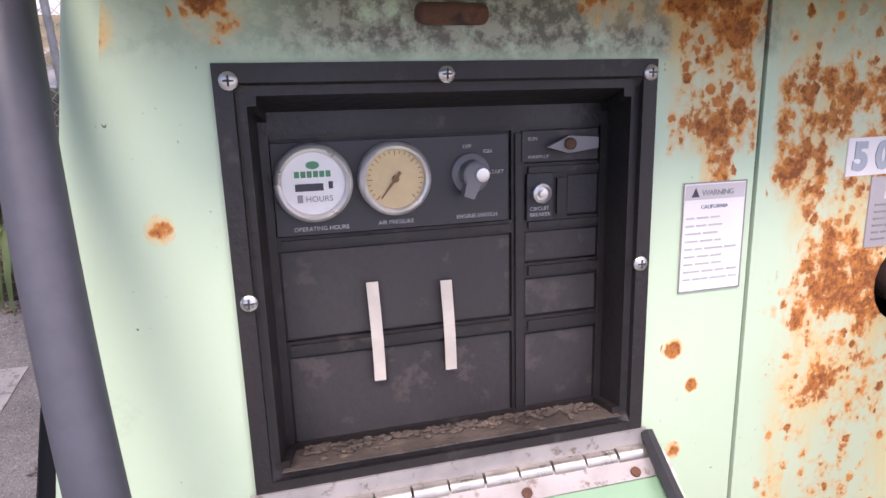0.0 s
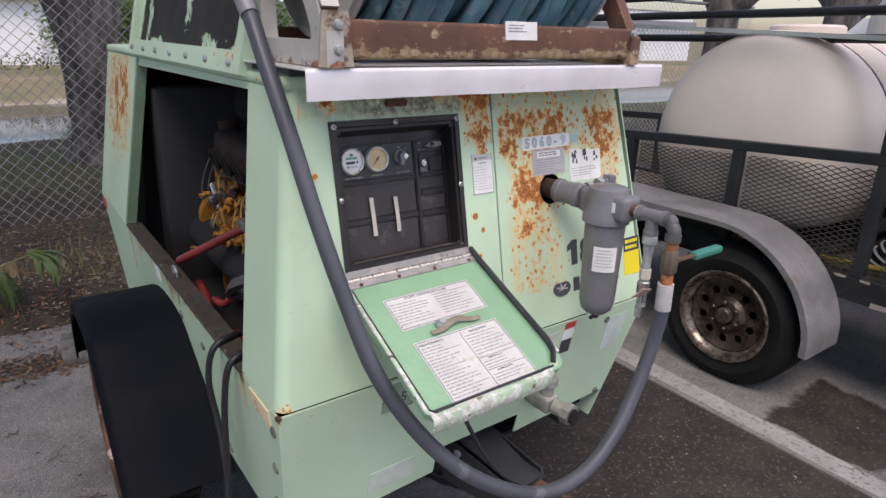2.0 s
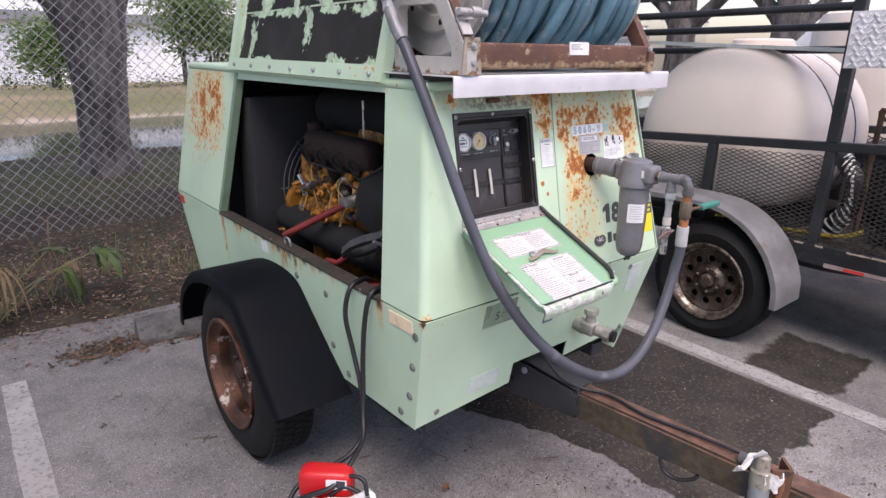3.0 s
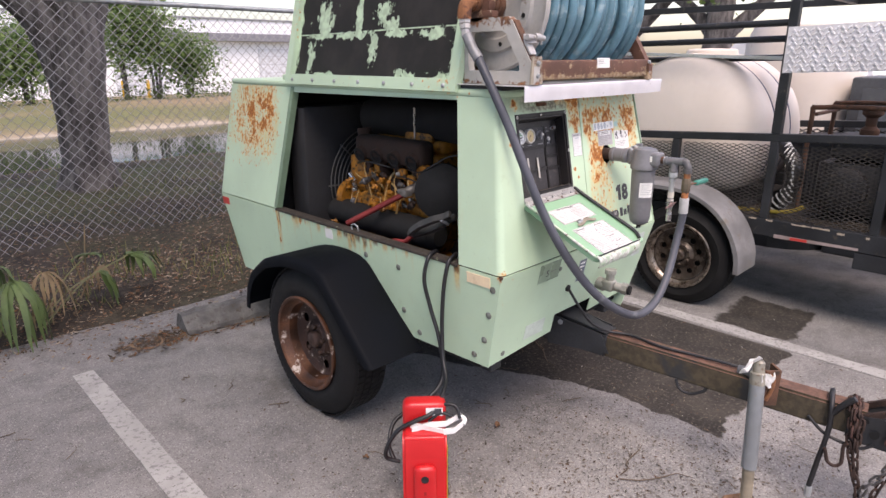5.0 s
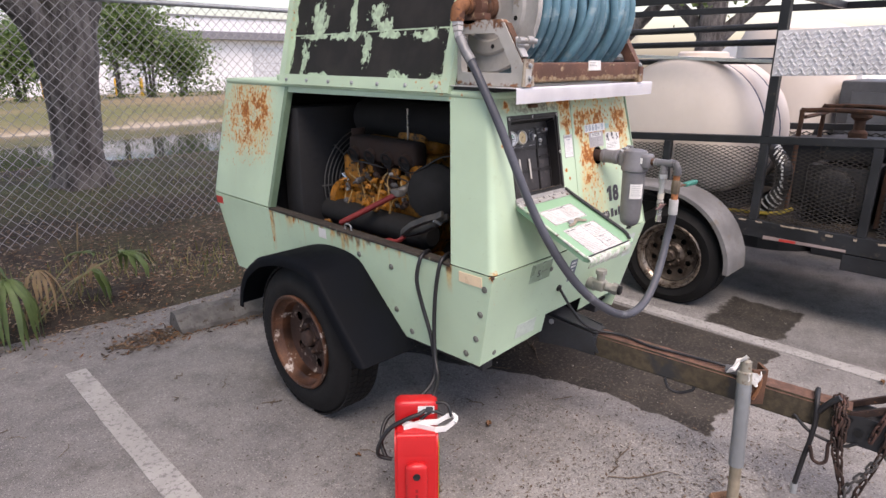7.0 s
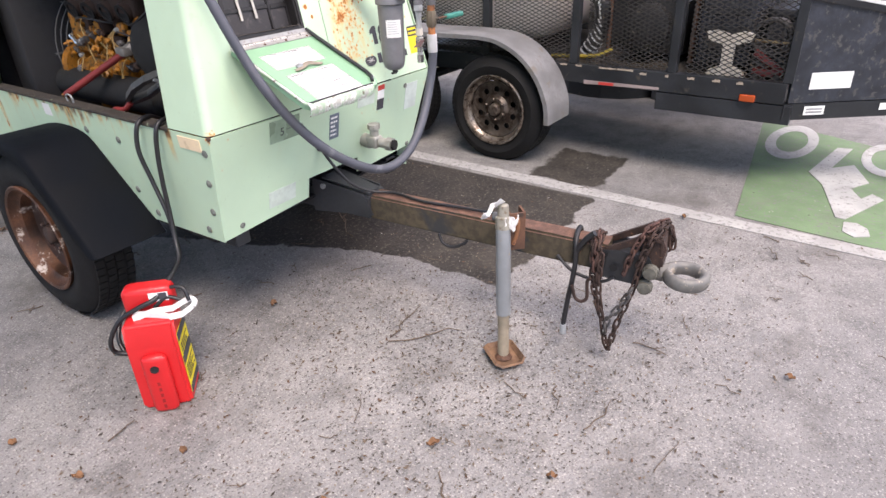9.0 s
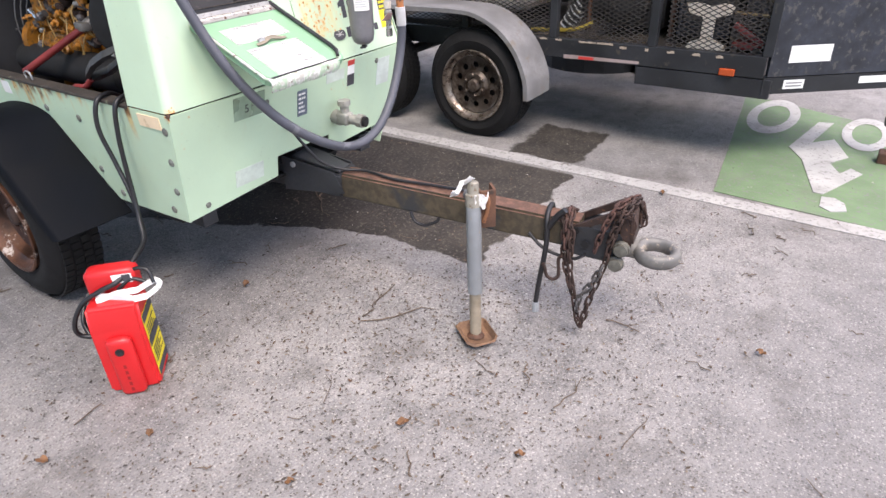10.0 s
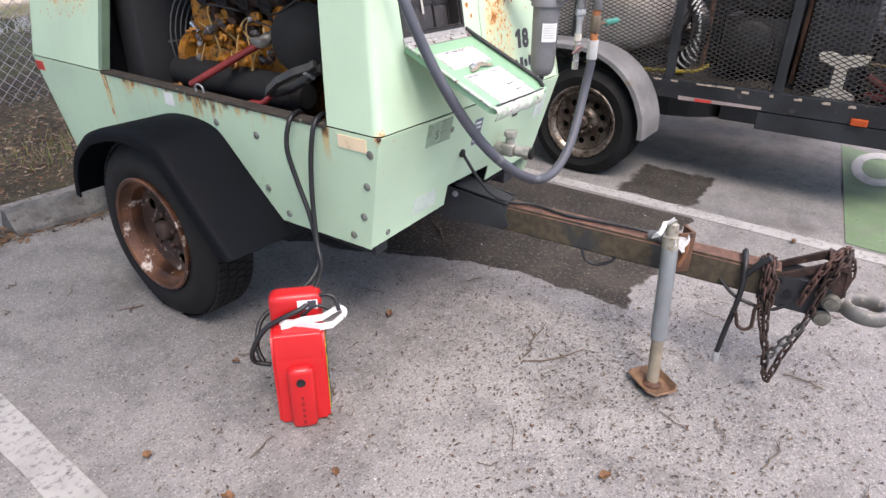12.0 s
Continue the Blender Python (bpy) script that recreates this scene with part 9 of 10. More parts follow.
for k in range(9):
    y = .06 - k * .125 + rng.uniform(-.02, .02)
    w_ = rng.uniform(.03, .11) if k < 4 else rng.uniform(.015, .04)
    bm = mesh()
    z0 = .566 if k < 4 else .553
    pts = [(TX0 - .0012, y - w_ * (i / 6), z0 + (.007 if k < 4 else .012) * rng.uniform(.4, 1)) for i in range(7)] + [(TX0 - .0012, y - w_ * (1 - i / 6), z0 - .006 * rng.uniform(.3, 1)) for i in range(7)]
    slab(bm, pts, (-1, 0, 0), .001)
    part("paint_chip", bm, plain("bare_tan_chip", (0.40, 0.33, 0.26), 0.7, 0, 60, 0.3, 30, 0.2) if k == 0 else bpy.data.materials["bare_tan_chip"], tr, "chipped paint with tan primer")

# dark pipes lashed on the rack above the headboard
bundle = thing("pipe_bundle", (2.9, -.8, 1.876), "bundle of dark pipes lying on the trailer's rack", "pipes")
rng = random.Random(44)
for k in range(9):
    bm = mesh()
    x, z, r = 2.46 + .115 * (k % 5) + .03 * (k // 5), 1.922 + .085 * (k // 5), rng.uniform(.034, .044)
    rod(bm, (x, -1.9 + rng.uniform(-.2, .2), z), (x + rng.uniform(-.02, .02), .10 + rng.uniform(-.1, .1), z), r, 14)
    part("pipe", bm, M["trblack"], bundle, smooth=40)
for y in (-1.14, -.06):
    bm = mesh()
    block(bm, (TX0 + .046, y - .02, 1.835), (TX1, y + .02, 1.876), .003)
    part("rack_cross_bar", bm, M["trblack"], tr)
bm = mesh()
block(bm, (TX1 - .045, -1.18, 1.831), (TX1, 2.9, 1.875), .003)
part("rack_rail", bm, M["trblack"], tr)
for y in (-1.16, 2.86):
    bm = mesh()
    block(bm, (TX1 - .045, y - .025, 1.087), (TX1, y + .025, 1.83), .003)
    part("tall_post", bm, M["trblack"], tr)


# ---- chain-link fence ----
fence = thing("chain_link_fence", (0, 4.3, 0), "grey galvanised chain-link fence behind the parking bay", "fence")
FYY, FT, FXA, FXB = 4.30, 1.93, -9.0, 9.0
M["wire"] = plain("weathered_wire", (0.36, 0.35, 0.35), 0.6, 0.3, 30, 0.2, 6, 0)
for x in (-7.1, -4.1, -1.1, 2.4, 5.4, 8.4):
    bm = mesh()
    rod(bm, (x, FYY + .03, -.05), (x, FYY + .03, FT + .02), .026, 12)
    part("post", bm, M["galv"], fence, smooth=40)
bm = mesh()
rod(bm, (FXA, FYY + .01, FT), (FXB, FYY + .01, FT), .021, 12)
part("top_rail", bm, M["galv"], fence, smooth=40)
verts, faces = [], []


def wire(a, b, r=.0028):
    a, b = Vector(a), Vector(b)
    d = (b - a).normalized()
    u, w = Vector((0, 1, 0)), d.cross(Vector((0, 1, 0)))
    i = len(verts)
    for p in (a, b):
        for t in (0, 2.094, 4.189):
            verts.append(p + (u * math.cos(t) + w * math.sin(t)) * r)
    for k in range(3):
        faces.append((i + k, i + (k + 1) % 3, i + 3 + (k + 1) % 3, i + 3 + k))


P_ = .084
hgt = FT - .03
k = FXA - hgt
while k < FXB:
    wire((max(k, FXA), FYY - .003, .03 + max(0, FXA - k)), (min(k + hgt, FXB), FYY - .003, .03 + min(hgt, FXB - k)))
    wire((max(k, FXA), FYY + .003, FT - max(0, FXA - k)), (min(k + hgt, FXB), FYY + .003, FT - min(hgt, FXB - k)))
    k += P_
me = bpy.data.meshes.new("mesh")
me.from_pydata([tuple(v) for v in verts], [], faces)
me.materials.append(M["wire"])
ob = new("mesh", me)
ob.parent, ob.matrix_parent_inverse = fence, origin(fence).inverted()
tagged(ob, "woven wire mesh", kind="stuff")


# ---- trees and shrubs ----
def bark():
    n = Nodes("grey_oak_bark")
    f = n.noise(11, 6, 0.7, stretch=(1, 1, 0.28))
    n.set("Base Color", n.mix(n.ramp(f, 0.35, 0.68), (0.055, 0.047, 0.044), (0.20, 0.18, 0.17)))
    n.set("Roughness", 0.95)
    n.bump(n.math("ADD", f, n.math("MULTIPLY", n.noise(60, 4), 0.3)), 0.9, 0.03)
    return n.m


def leafy(name, a, b):
    n = Nodes(name)
    n.set("Base Color", n.mix(n.rnd(True), a, b))
    n.set("Roughness", 0.55)
    tl, mx = n.t.nodes.new("ShaderNodeBsdfTranslucent"), n.t.nodes.new("ShaderNodeMixShader")
    n.t.links.new(n.mix(n.rnd(True), tone(a, 1.5), tone(b, 1.5)), tl.inputs["Color"])
    mx.inputs[0].default_value = 0.45
    n.t.links.new(n.b.outputs[0], mx.inputs[1])
    n.t.links.new(tl.outputs[0], mx.inputs[2])
    n.t.links.new(mx.outputs[0], n.t.nodes["Material Output"].inputs["Surface"])
    return n.m


M["bark"] = bark()
M["leaf"] = leafy("tree_leaves", (0.035, 0.065, 0.016), (0.12, 0.17, 0.045))
M["leaffar"] = leafy("pale_tree_leaves", (0.070, 0.125, 0.040), (0.19, 0.26, 0.095))


def limb(bm, pts, r0, r1, seg=10, rough=0.0):
    P = smooth_path(pts, 6)
    rs = [r0 + (r1 - r0) * (i / (len(P) - 1)) ** .8 for i in range(len(P))]
    n0 = len(bm.verts)
    tube(bm, P, rs, seg)
    if rough:
        bm.verts.ensure_lookup_table()
        for v in bm.verts[n0:] if n0 else bm.verts:
            v.co += Vector((noise.noise(v.co * 3), noise.noise(v.co * 3 + Vector((9, 0, 0))), 0)) * rough


def crown(centres, count, size, rng, mat_, parent, spread=1.0, name="crown"):
    verts, faces = [], []
    for cx, cy, cz, r in centres:
        # leaves gather on twigs, so the outline stays ragged and open
        tw = max(6, int(count * .035))
        for _ in range(tw):
            d = Vector((rng.gauss(0, 1), rng.gauss(0, 1), rng.gauss(0, .8))).normalized() * r * rng.uniform(.45, 1.08) ** .7
            t0 = Vector((cx, cy, cz)) + d
            for _ in range(count // tw):
                p = t0 + Vector((rng.gauss(0, 1), rng.gauss(0, 1), rng.gauss(0, .8))) * size * 2.4 * spread
                u = Vector((rng.gauss(0, 1), rng.gauss(0, 1), rng.gauss(0, .6))).normalized()
                w = u.orthogonal().normalized()
                w = Matrix.Rotation(rng.uniform(0, 6.28), 3, u) @ w
                s = size * rng.uniform(.6, 1.25)
                i = len(verts)
                verts += [p - u * s * .5, p + w * s * .26, p + u * s * .5, p - w * s * .26]
                faces.append((i, i + 1, i + 2, i + 3))
    me = bpy.data.meshes.new(name)
    me.from_pydata([tuple(v) for v in verts], [], faces)
    me.materials.append(mat_)
    ob = new(name, me)
    ob.parent, ob.matrix_parent_inverse = parent, origin(parent).inverted()
    return tagged(ob, kind="stuff")


rng = random.Random(77)
OX = .15
oak = thing("oak_tree", (.60 + OX, 6.3, .1), "large grey oak trunk behind the fence", "tree")
bm = mesh()
limb(bm, [(.40, 6.3, -.1), (.41, 6.3, .25), (.405, 6.3, .7), (.45, 6.3, 1.3), (.50, 6.32, 1.9), (.50, 6.35, 2.6), (.46, 6.4, 3.4)], .225, .29, 26, .04)
for v in bm.verts:
    if v.co.z < .55:
        t = math.atan2(v.co.y - 6.3, v.co.x - .4)
        k = (1 + (.55 - v.co.z) ** 1.4 * (1.15 + .55 * math.sin(t * 5)))
        v.co.x, v.co.y = .4 + (v.co.x - .4) * k, 6.3 + (v.co.y - 6.3) * k
bm.transform(Matrix.Translation((OX, 0, 0)))
part("trunk", bm, M["bark"], oak, "furrowed grey trunk", smooth=70)
for pts, r0, r1 in ((((.44, 6.3, .85), (.27, 6.28, 1.55), (-.10, 6.22, 2.15), (-1.6, 6.1, 2.9), (-2.8, 6.0, 3.4)), .21, .09), (((.56, 6.3, 1.7), (.90, 6.35, 2.7), (1.5, 6.4, 3.5), (2.4, 6.6, 4.3)), .19, .07), (((.40, 6.4, 3.2), (.0, 6.6, 4.2), (-.6, 6.9, 5.2)), .22, .05)):
    bm = mesh()
    limb(bm, pts, r0, r1, 12, .03)
    bm.transform(Matrix.Translation((OX, 0, 0)))
    part("limb", bm, M["bark"], oak, smooth=70)
# unseen leaf clumps, added overhead and trimmed so only the left ground is shaded
shade_clumps = []
while len(shade_clumps) < 92:
    x, y = rng.uniform(-6.5, 2.4), rng.uniform(-3.6, 9.0)
    if y < (-2.3 if x < -2.4 else 0.9 if x < -.2 else 3.0):
        continue
    shade_clumps.append((x, y, rng.uniform(4.2, 6.6), rng.uniform(.8, 1.5)))
crown(shade_clumps, 420, .15, rng, M["leaf"], oak)

for at, h, lab in (((8.0, 2.62), 3.2, "dark oak with low hanging leaves beyond the trailer"), ((8.0, 4.15), 3.4, "dark oak trunk beyond the trailer")):
    t = thing("oak_tree", (*at, 0), lab, "tree")
    bm = mesh()
    x, y = at
    limb(bm, [(x, y, -.05), (x + .03, y, .8), (x - .03, y, 1.7), (x + .10, y + .05, 2.6), (x + .3, y + .1, 3.6)], .27, .14, 14, .04)
    part("trunk", bm, M["bark"], t, smooth=70)
    for s in (-1, 1, .4):
        bm = mesh()
        limb(bm, [(x, y, 1.7), (x + .1, y + .5 * s, 2.2), (x - .1, y + 1.2 * s, 2.7), (x, y + 2.2 * s, 3.3)], .12, .04, 10, .02)
        part("limb", bm, M["bark"], t, smooth=70)
    crown([(x + rng.uniform(-1.6, 1.2), y + rng.uniform(-2.6, 2.6), rng.uniform(2.9, 4.6), rng.uniform(.5, .9)) for _ in range(18)], 240, .09, rng, M["leaf"], t)

# young trees on the far bank
for x, y, h, r in ((6.35, 21.6, 3.5, 1.05), (7.45, 21.9, 3.3, .95), (8.75, 22.3, 2.0, .55), (3.6, 22.4, 2.2, .70), (2.6, 23.0, 1.9, .55), (17.0, 22.0, 3.0, 1.0), (-4.0, 22.5, 2.8, .9)):
    t = thing("young_tree", (x, y, .1), "slim young tree with pale green leaves on the far bank", "tree", "trees on the far bank")
    bm = mesh()
    for k in range(3):
        a = rng.uniform(0, 6.28)
        limb(bm, [(x + .1 * math.cos(a), y + .1 * math.sin(a), .0), (x + .16 * math.cos(a), y + .16 * math.sin(a), h * .4), (x + .45 * r * math.cos(a), y + .45 * r * math.sin(a), h * .9)], .06, .02, 6)
    part("trunk", bm, M["bark"], t, smooth=70)
    crown([(x + rng.uniform(-.6, .6) * r, y + rng.uniform(-.6, .6) * r, h * rng.uniform(.42, .98), r * rng.uniform(.25, .5)) for _ in range(20)], 190, .165, rng, M["leaffar"], t, 1.1)
hedge = thing("low_hedge", (8, 21, .1), "clipped dark green hedge on the far bank", "hedge")
crown([(-3 + k * .55, 21.2 + .1 * (k % 2), .30, .30) for k in range(36)], 120, .10, rng, M["leaf"], hedge, .6)

# ---- long pale building beyond the water ----
bld = thing("warehouse", (10, 46, -1.2), "long white warehouse beyond the pond", "building")
M["wallwhite"] = plain("white_metal_wall", (0.78, 0.79, 0.82), 0.6, 0, 8, 0.06, .3, 0.02)
bm = mesh()
block(bm, (-40, 46, -1.3), (70, 60, 4.3), 0)
part("wall", bm, M["wallwhite"], bld, "white sheet-metal wall")
bm = mesh()
block(bm, (-40.3, 45.9, 4.3), (70.3, 60.3, 4.42), .02)
part("roof", bm, plain("grey_eaves", (0.25, 0.26, 0.28), 0.5), bld, "grey roof edge")
bm = mesh()
block(bm, (-40, 45.4, 2.72), (70, 45.998, 3.30), .02)
part("canopy", bm, plain("grey_canopy", (0.22, 0.22, 0.25), 0.6), bld, "grey canopy band along the wall")
for k in range(9):
    x = -30 + k * 11
    bm = mesh()
    block(bm, (x, 45.93, -1.2), (x + 3.2, 46.05, 2.2), .02)
    d = part("loading_door", bm, plain("door_white_%d" % k, (0.62, 0.64, 0.68), 0.5), bld)
    for j in range(5):
        bm = mesh()
        block(bm, (x, 45.915, -1.0 + j * .65), (x + 3.2, 45.93, -.96 + j * .65), 0)
        part("groove", bm, plain("door_groove", (0.4, 0.42, 0.46), 0.5) if k + j == 0 else bpy.data.materials["door_groove"], d)

for x in (9.4, 13.6, 15.2):
    bm = mesh()
    lathe(bm, [(0, .11), (1.15, .11), (1.24, .07), (1.26, 0)], (x, 43.5, -1.15), (0, 0, 1), 12)
    solo("bollard", bm, plain("bollard_yellow", (0.62, 0.36, 0.03), 0.5) if x < 10 else bpy.data.materials["bollard_yellow"], "yellow painted bollard before a white warehouse", "bollard", "bollards", smooth=40)

# ---- ground cover: litter, grass, plants ----
def scatter(name, count, area, size, colours, z, rng, label, cat, curl=.25, ratio=.45):
    verts, faces = [], []
    while len(faces) < count * 2:
        x, y = area(rng)
        h = z(x, y)
        a = rng.uniform(0, 6.28)
        s = size * rng.uniform(.5, 1.4)
        u = Vector((math.cos(a), math.sin(a), rng.uniform(-.25, .25)))
        w = Vector((-math.sin(a), math.cos(a), rng.uniform(-.3, .3))) * ratio
        p = Vector((x, y, h + .003 + s * .10))
        i = len(verts)
        verts += [p - u * s * .5, p + w * s * .4, p + u * s * .5 + Vector((0, 0, curl * s * rng.uniform(0, .7))), p - w * s * .4]
        faces += [(i, i + 1, i + 2), (i, i + 2, i + 3)]
    me = bpy.data.meshes.new(name)
    me.from_pydata([tuple(v) for v in verts], [], faces)
    n = Nodes(name + "_colours")
    r = n.rnd(True)
    c = colours[0]
    col = n.mix(0.0, colours[0], colours[0])
    for k in range(1, len(colours)):
        col = n.mix(n.ramp(r, (k - .5) / len(colours), (k + .5) / len(colours)), col, colours[k])
    n.set("Base Color", col)
    n.set("Roughness", 0.9)
    me.materials.append(n.m)
    return tagged(new(name, me), label, cat, kind="stuff")


BROWN = [(0.030, 0.021, 0.015), (0.095, 0.060, 0.034), (0.19, 0.128, 0.078), (0.17, 0.072, 0.027), (0.33, 0.27, 0.20)]
rng = random.Random(5)
tz = lambda x, y: max(0.0, terrain(x, y)) if y < 2.7 else terrain(x, y)
scatter("leaf_litter", 17000, lambda r: (r.uniform(-3.5, 4.5), 2.55 + abs(r.gauss(0, 1.0)) + r.uniform(0, .5)), .032, BROWN, tz, rng, "brown fallen leaves and twigs along the lot's edge", "leaves")
scatter("edge_litter", 5200, lambda r: (r.uniform(-3.2, 3.2), 2.60 + r.gauss(.06, .17)), .028, BROWN, tz, rng, "brown leaves drifted over the pavement's edge", "leaves")


def by_stop(r):
    u = r.uniform(-.98, .9)
    return .60 + u * .95 + r.gauss(0, .04), 2.065 - u * .10 - .13 + r.gauss(0, .03) + abs(r.gauss(0, .02))


scatter("stop_litter", 650, by_stop, .032, BROWN[:4], lambda x, y: 0, rng, "dead leaves and dirt drifted against the wheel stop", "leaves")
scatter("leaf_pile", 420, lambda r: (r.gauss(-.40, .11), r.gauss(2.13, .06)), .034, BROWN[:2] + BROWN[:4], lambda x, y: 0, rng, "small heap of dry leaves beside the wheel stop", "leaves")
scatter("far_litter", 26000, lambda r: (r.uniform(-4, 6), r.uniform(3.2, 8.6)), .034, BROWN + [(0.26, 0.20, 0.14), (0.13, 0.15, 0.05), (0.02, 0.016, 0.013)], tz, rng, "fallen leaves under the oak", "leaves")


def crumbs(r):
    # debris gathers in loose patches in front of the machine
    if r.random() < .55:
        cx, cy, s = r.choice(((.15, .0, .3), (.0, -.45, .28), (.35, -.25, .25), (-.3, -.5, .35), (.35, -.55, .22), (.55, -.35, .2), (.25, -.85, .2), (.75, -.62, .16), (1.05, -.95, .22), (.6, -1.1, .2), (-.2, -.9, .22), (.9, -.9, .5), (.1, .45, .35), (-.75, -.45, .25), (1.2, -.2, .45), (-.2, .55, .3)))
        return r.gauss(cx, s), r.gauss(cy, s)
    if r.random() < .6:
        return r.uniform(-1.0, 1.9), r.uniform(-1.5, .3)
    return r.uniform(-2.2, 3.2), r.uniform(-2.4, 2.5)


scatter("leaf_crumbs", 2100, crumbs, .015, [(0.040, 0.030, 0.023), (0.075, 0.054, 0.037), (0.12, 0.09, 0.065), (0.085, 0.045, 0.025)], lambda x, y: 0, rng, "brown leaf fragments on the concrete", "debris", .2, .5)
scatter("grit", 7500, crumbs, .0082, [(0.07, 0.058, 0.05), (0.12, 0.10, 0.085), (0.05, 0.043, 0.04), (0.18, 0.145, 0.11)], lambda x, y: 0, rng, "dark grit and leaf crumbs on the concrete", "debris", .1, .8)
scatter("pale_grit", 500, lambda r: (r.uniform(-2.2, 3.2), r.uniform(-2.4, 2.3)), .009, [(0.36, 0.34, 0.31), (0.28, 0.26, 0.24), (0.42, 0.40, 0.38)], lambda x, y: 0, rng, "pale stone crumbs on the concrete", "debris", .1, .9)
M["dryleaf"] = plain("dry_orange_leaf", (0.19, 0.095, 0.045), 0.8, 0, 60, 0.4, 30, 0.3)
for x, y, a, s in ((.278, .227, .6, .056), (.020, -.742, 2.6, .062), (-.397, -.157, .9, .045), (-.617, .008, 2.1, .055), (-.80, -.42, .4, .05), (.098, -1.078, 1.9, .045), (.87, -1.53, 1.2, .05), (-.30, -.62, 2.9, .04), (-.66, .30, 1.1, .05), (1.9, -.9, .3, .05), (-.25, .45, 2.2, .04)):
    s *= .66
    bm = mesh()
    rows = []
    for i in range(6):
        f = i / 5
        w = .36 * math.sin(math.pi * min(1, f * .92 + .06)) * s
        c = Vector((x + math.cos(a) * (f - .5) * s, y + math.sin(a) * (f - .5) * s, .006 + .010 * math.sin(f * 5 + a) ** 2))
        side = Vector((-math.sin(a), math.cos(a), 0)) * w
        rows.append([bm.verts.new(c - side + Vector((0, 0, .007))), bm.verts.new(c), bm.verts.new(c + side + Vector((0, 0, .009)))])
    for p, q in zip(rows, rows[1:]):
        for j in range(2):
            bm.faces.new((p[j], p[j + 1], q[j + 1], q[j]))
    thicken(bm, .0008)
    solo("dry_leaf", bm, M["dryleaf"], "curled orange-brown dry leaf on the concrete", "leaf", "dry leaves")
M["twig"] = plain("grey_twig", (0.13, 0.095, 0.07), 0.9, 0, 80, 0.4, 20, 0.3)
TWIGS = ((-.495, .074, -.389, .079), (-.029, -.477, .079, -.412), (1.06, .62, .884, .373), (.37, -.78, .33, -.864), (.438, -.918, .353, -.96), (.298, -1.069, .462, -1.107), (.258, -1.298, .43, -1.321), (.797, -1.045, .783, -1.186), (1.046, -1.145, .932, -1.198), (.354, -.302, .575, -.278), (.347, -.322, .523, -.50), (-.143, -.439, -.106, -.497))
for k in range(84):
    if k < len(TWIGS):
        xa, ya, xb, yb_ = TWIGS[k]
        x, y, a, L = (xa + xb) / 2, (ya + yb_) / 2, math.atan2(yb_ - ya, xb - xa), math.hypot(xb - xa, yb_ - ya)
    else:
        x, y, a, L = rng.uniform(-1.4, 2.2), rng.uniform(-1.8, 2.0), rng.uniform(0, 3.1), rng.uniform(.03, .11)
    bm = mesh()
    P = [(x + math.cos(a) * L * (i / 5 - .5) + rng.gauss(0, .007), y + math.sin(a) * L * (i / 5 - .5) + rng.gauss(0, .007), .006 + rng.uniform(0, .004)) for i in range(6)]
    r = rng.uniform(.0014, .0026)
    tube(bm, P, [r, r, r, r * .9, r * .8, r * .5], 5)
    if k % 2:
        q = Vector(P[3])
        tube(bm, [q, q + Vector((math.cos(a + .7), math.sin(a + .7), .05)) * L * .3], [r * .8, r * .4], 5)
    solo("twig", bm, M["twig"], "thin dry twig on the concrete", "twig", "twigs")
# strap-leaved plants at the lot's edge
M["strap"] = plain("strap_leaf_green", (0.080, 0.125, 0.036), 0.5, 0, 40, 0.35, 6, 0.1)
M["strawleaf"] = plain("dead_leaf_straw", (0.25, 0.18, 0.10), 0.8, 0, 50, 0.3, 9, 0.2)
def blade(bm, pts, w):
    """A narrow folded leaf blade along pts, w metres wide at its middle."""
    rows = []
    for i, p in enumerate(pts):
        f = i / (len(pts) - 1)
        d_ = (pts[min(i + 1, len(pts) - 1)] - pts[max(i - 1, 0)]).normalized()
        s_ = d_.cross(Vector((0, 0, 1)))
        s_ = (s_ if s_.length > .05 else Vector((1, 0, 0))).normalized() * w * math.sin(math.pi * (f * .88 + .08)) * .5
        rows.append([bm.verts.new(p - s_ + Vector((0, 0, w * .16))), bm.verts.new(p), bm.verts.new(p + s_ + Vector((0, 0, w * .16)))])
    for p, q in zip(rows, rows[1:]):
        for j in range(2):
            bm.faces.new((p[j], p[j + 1], q[j + 1], q[j]))


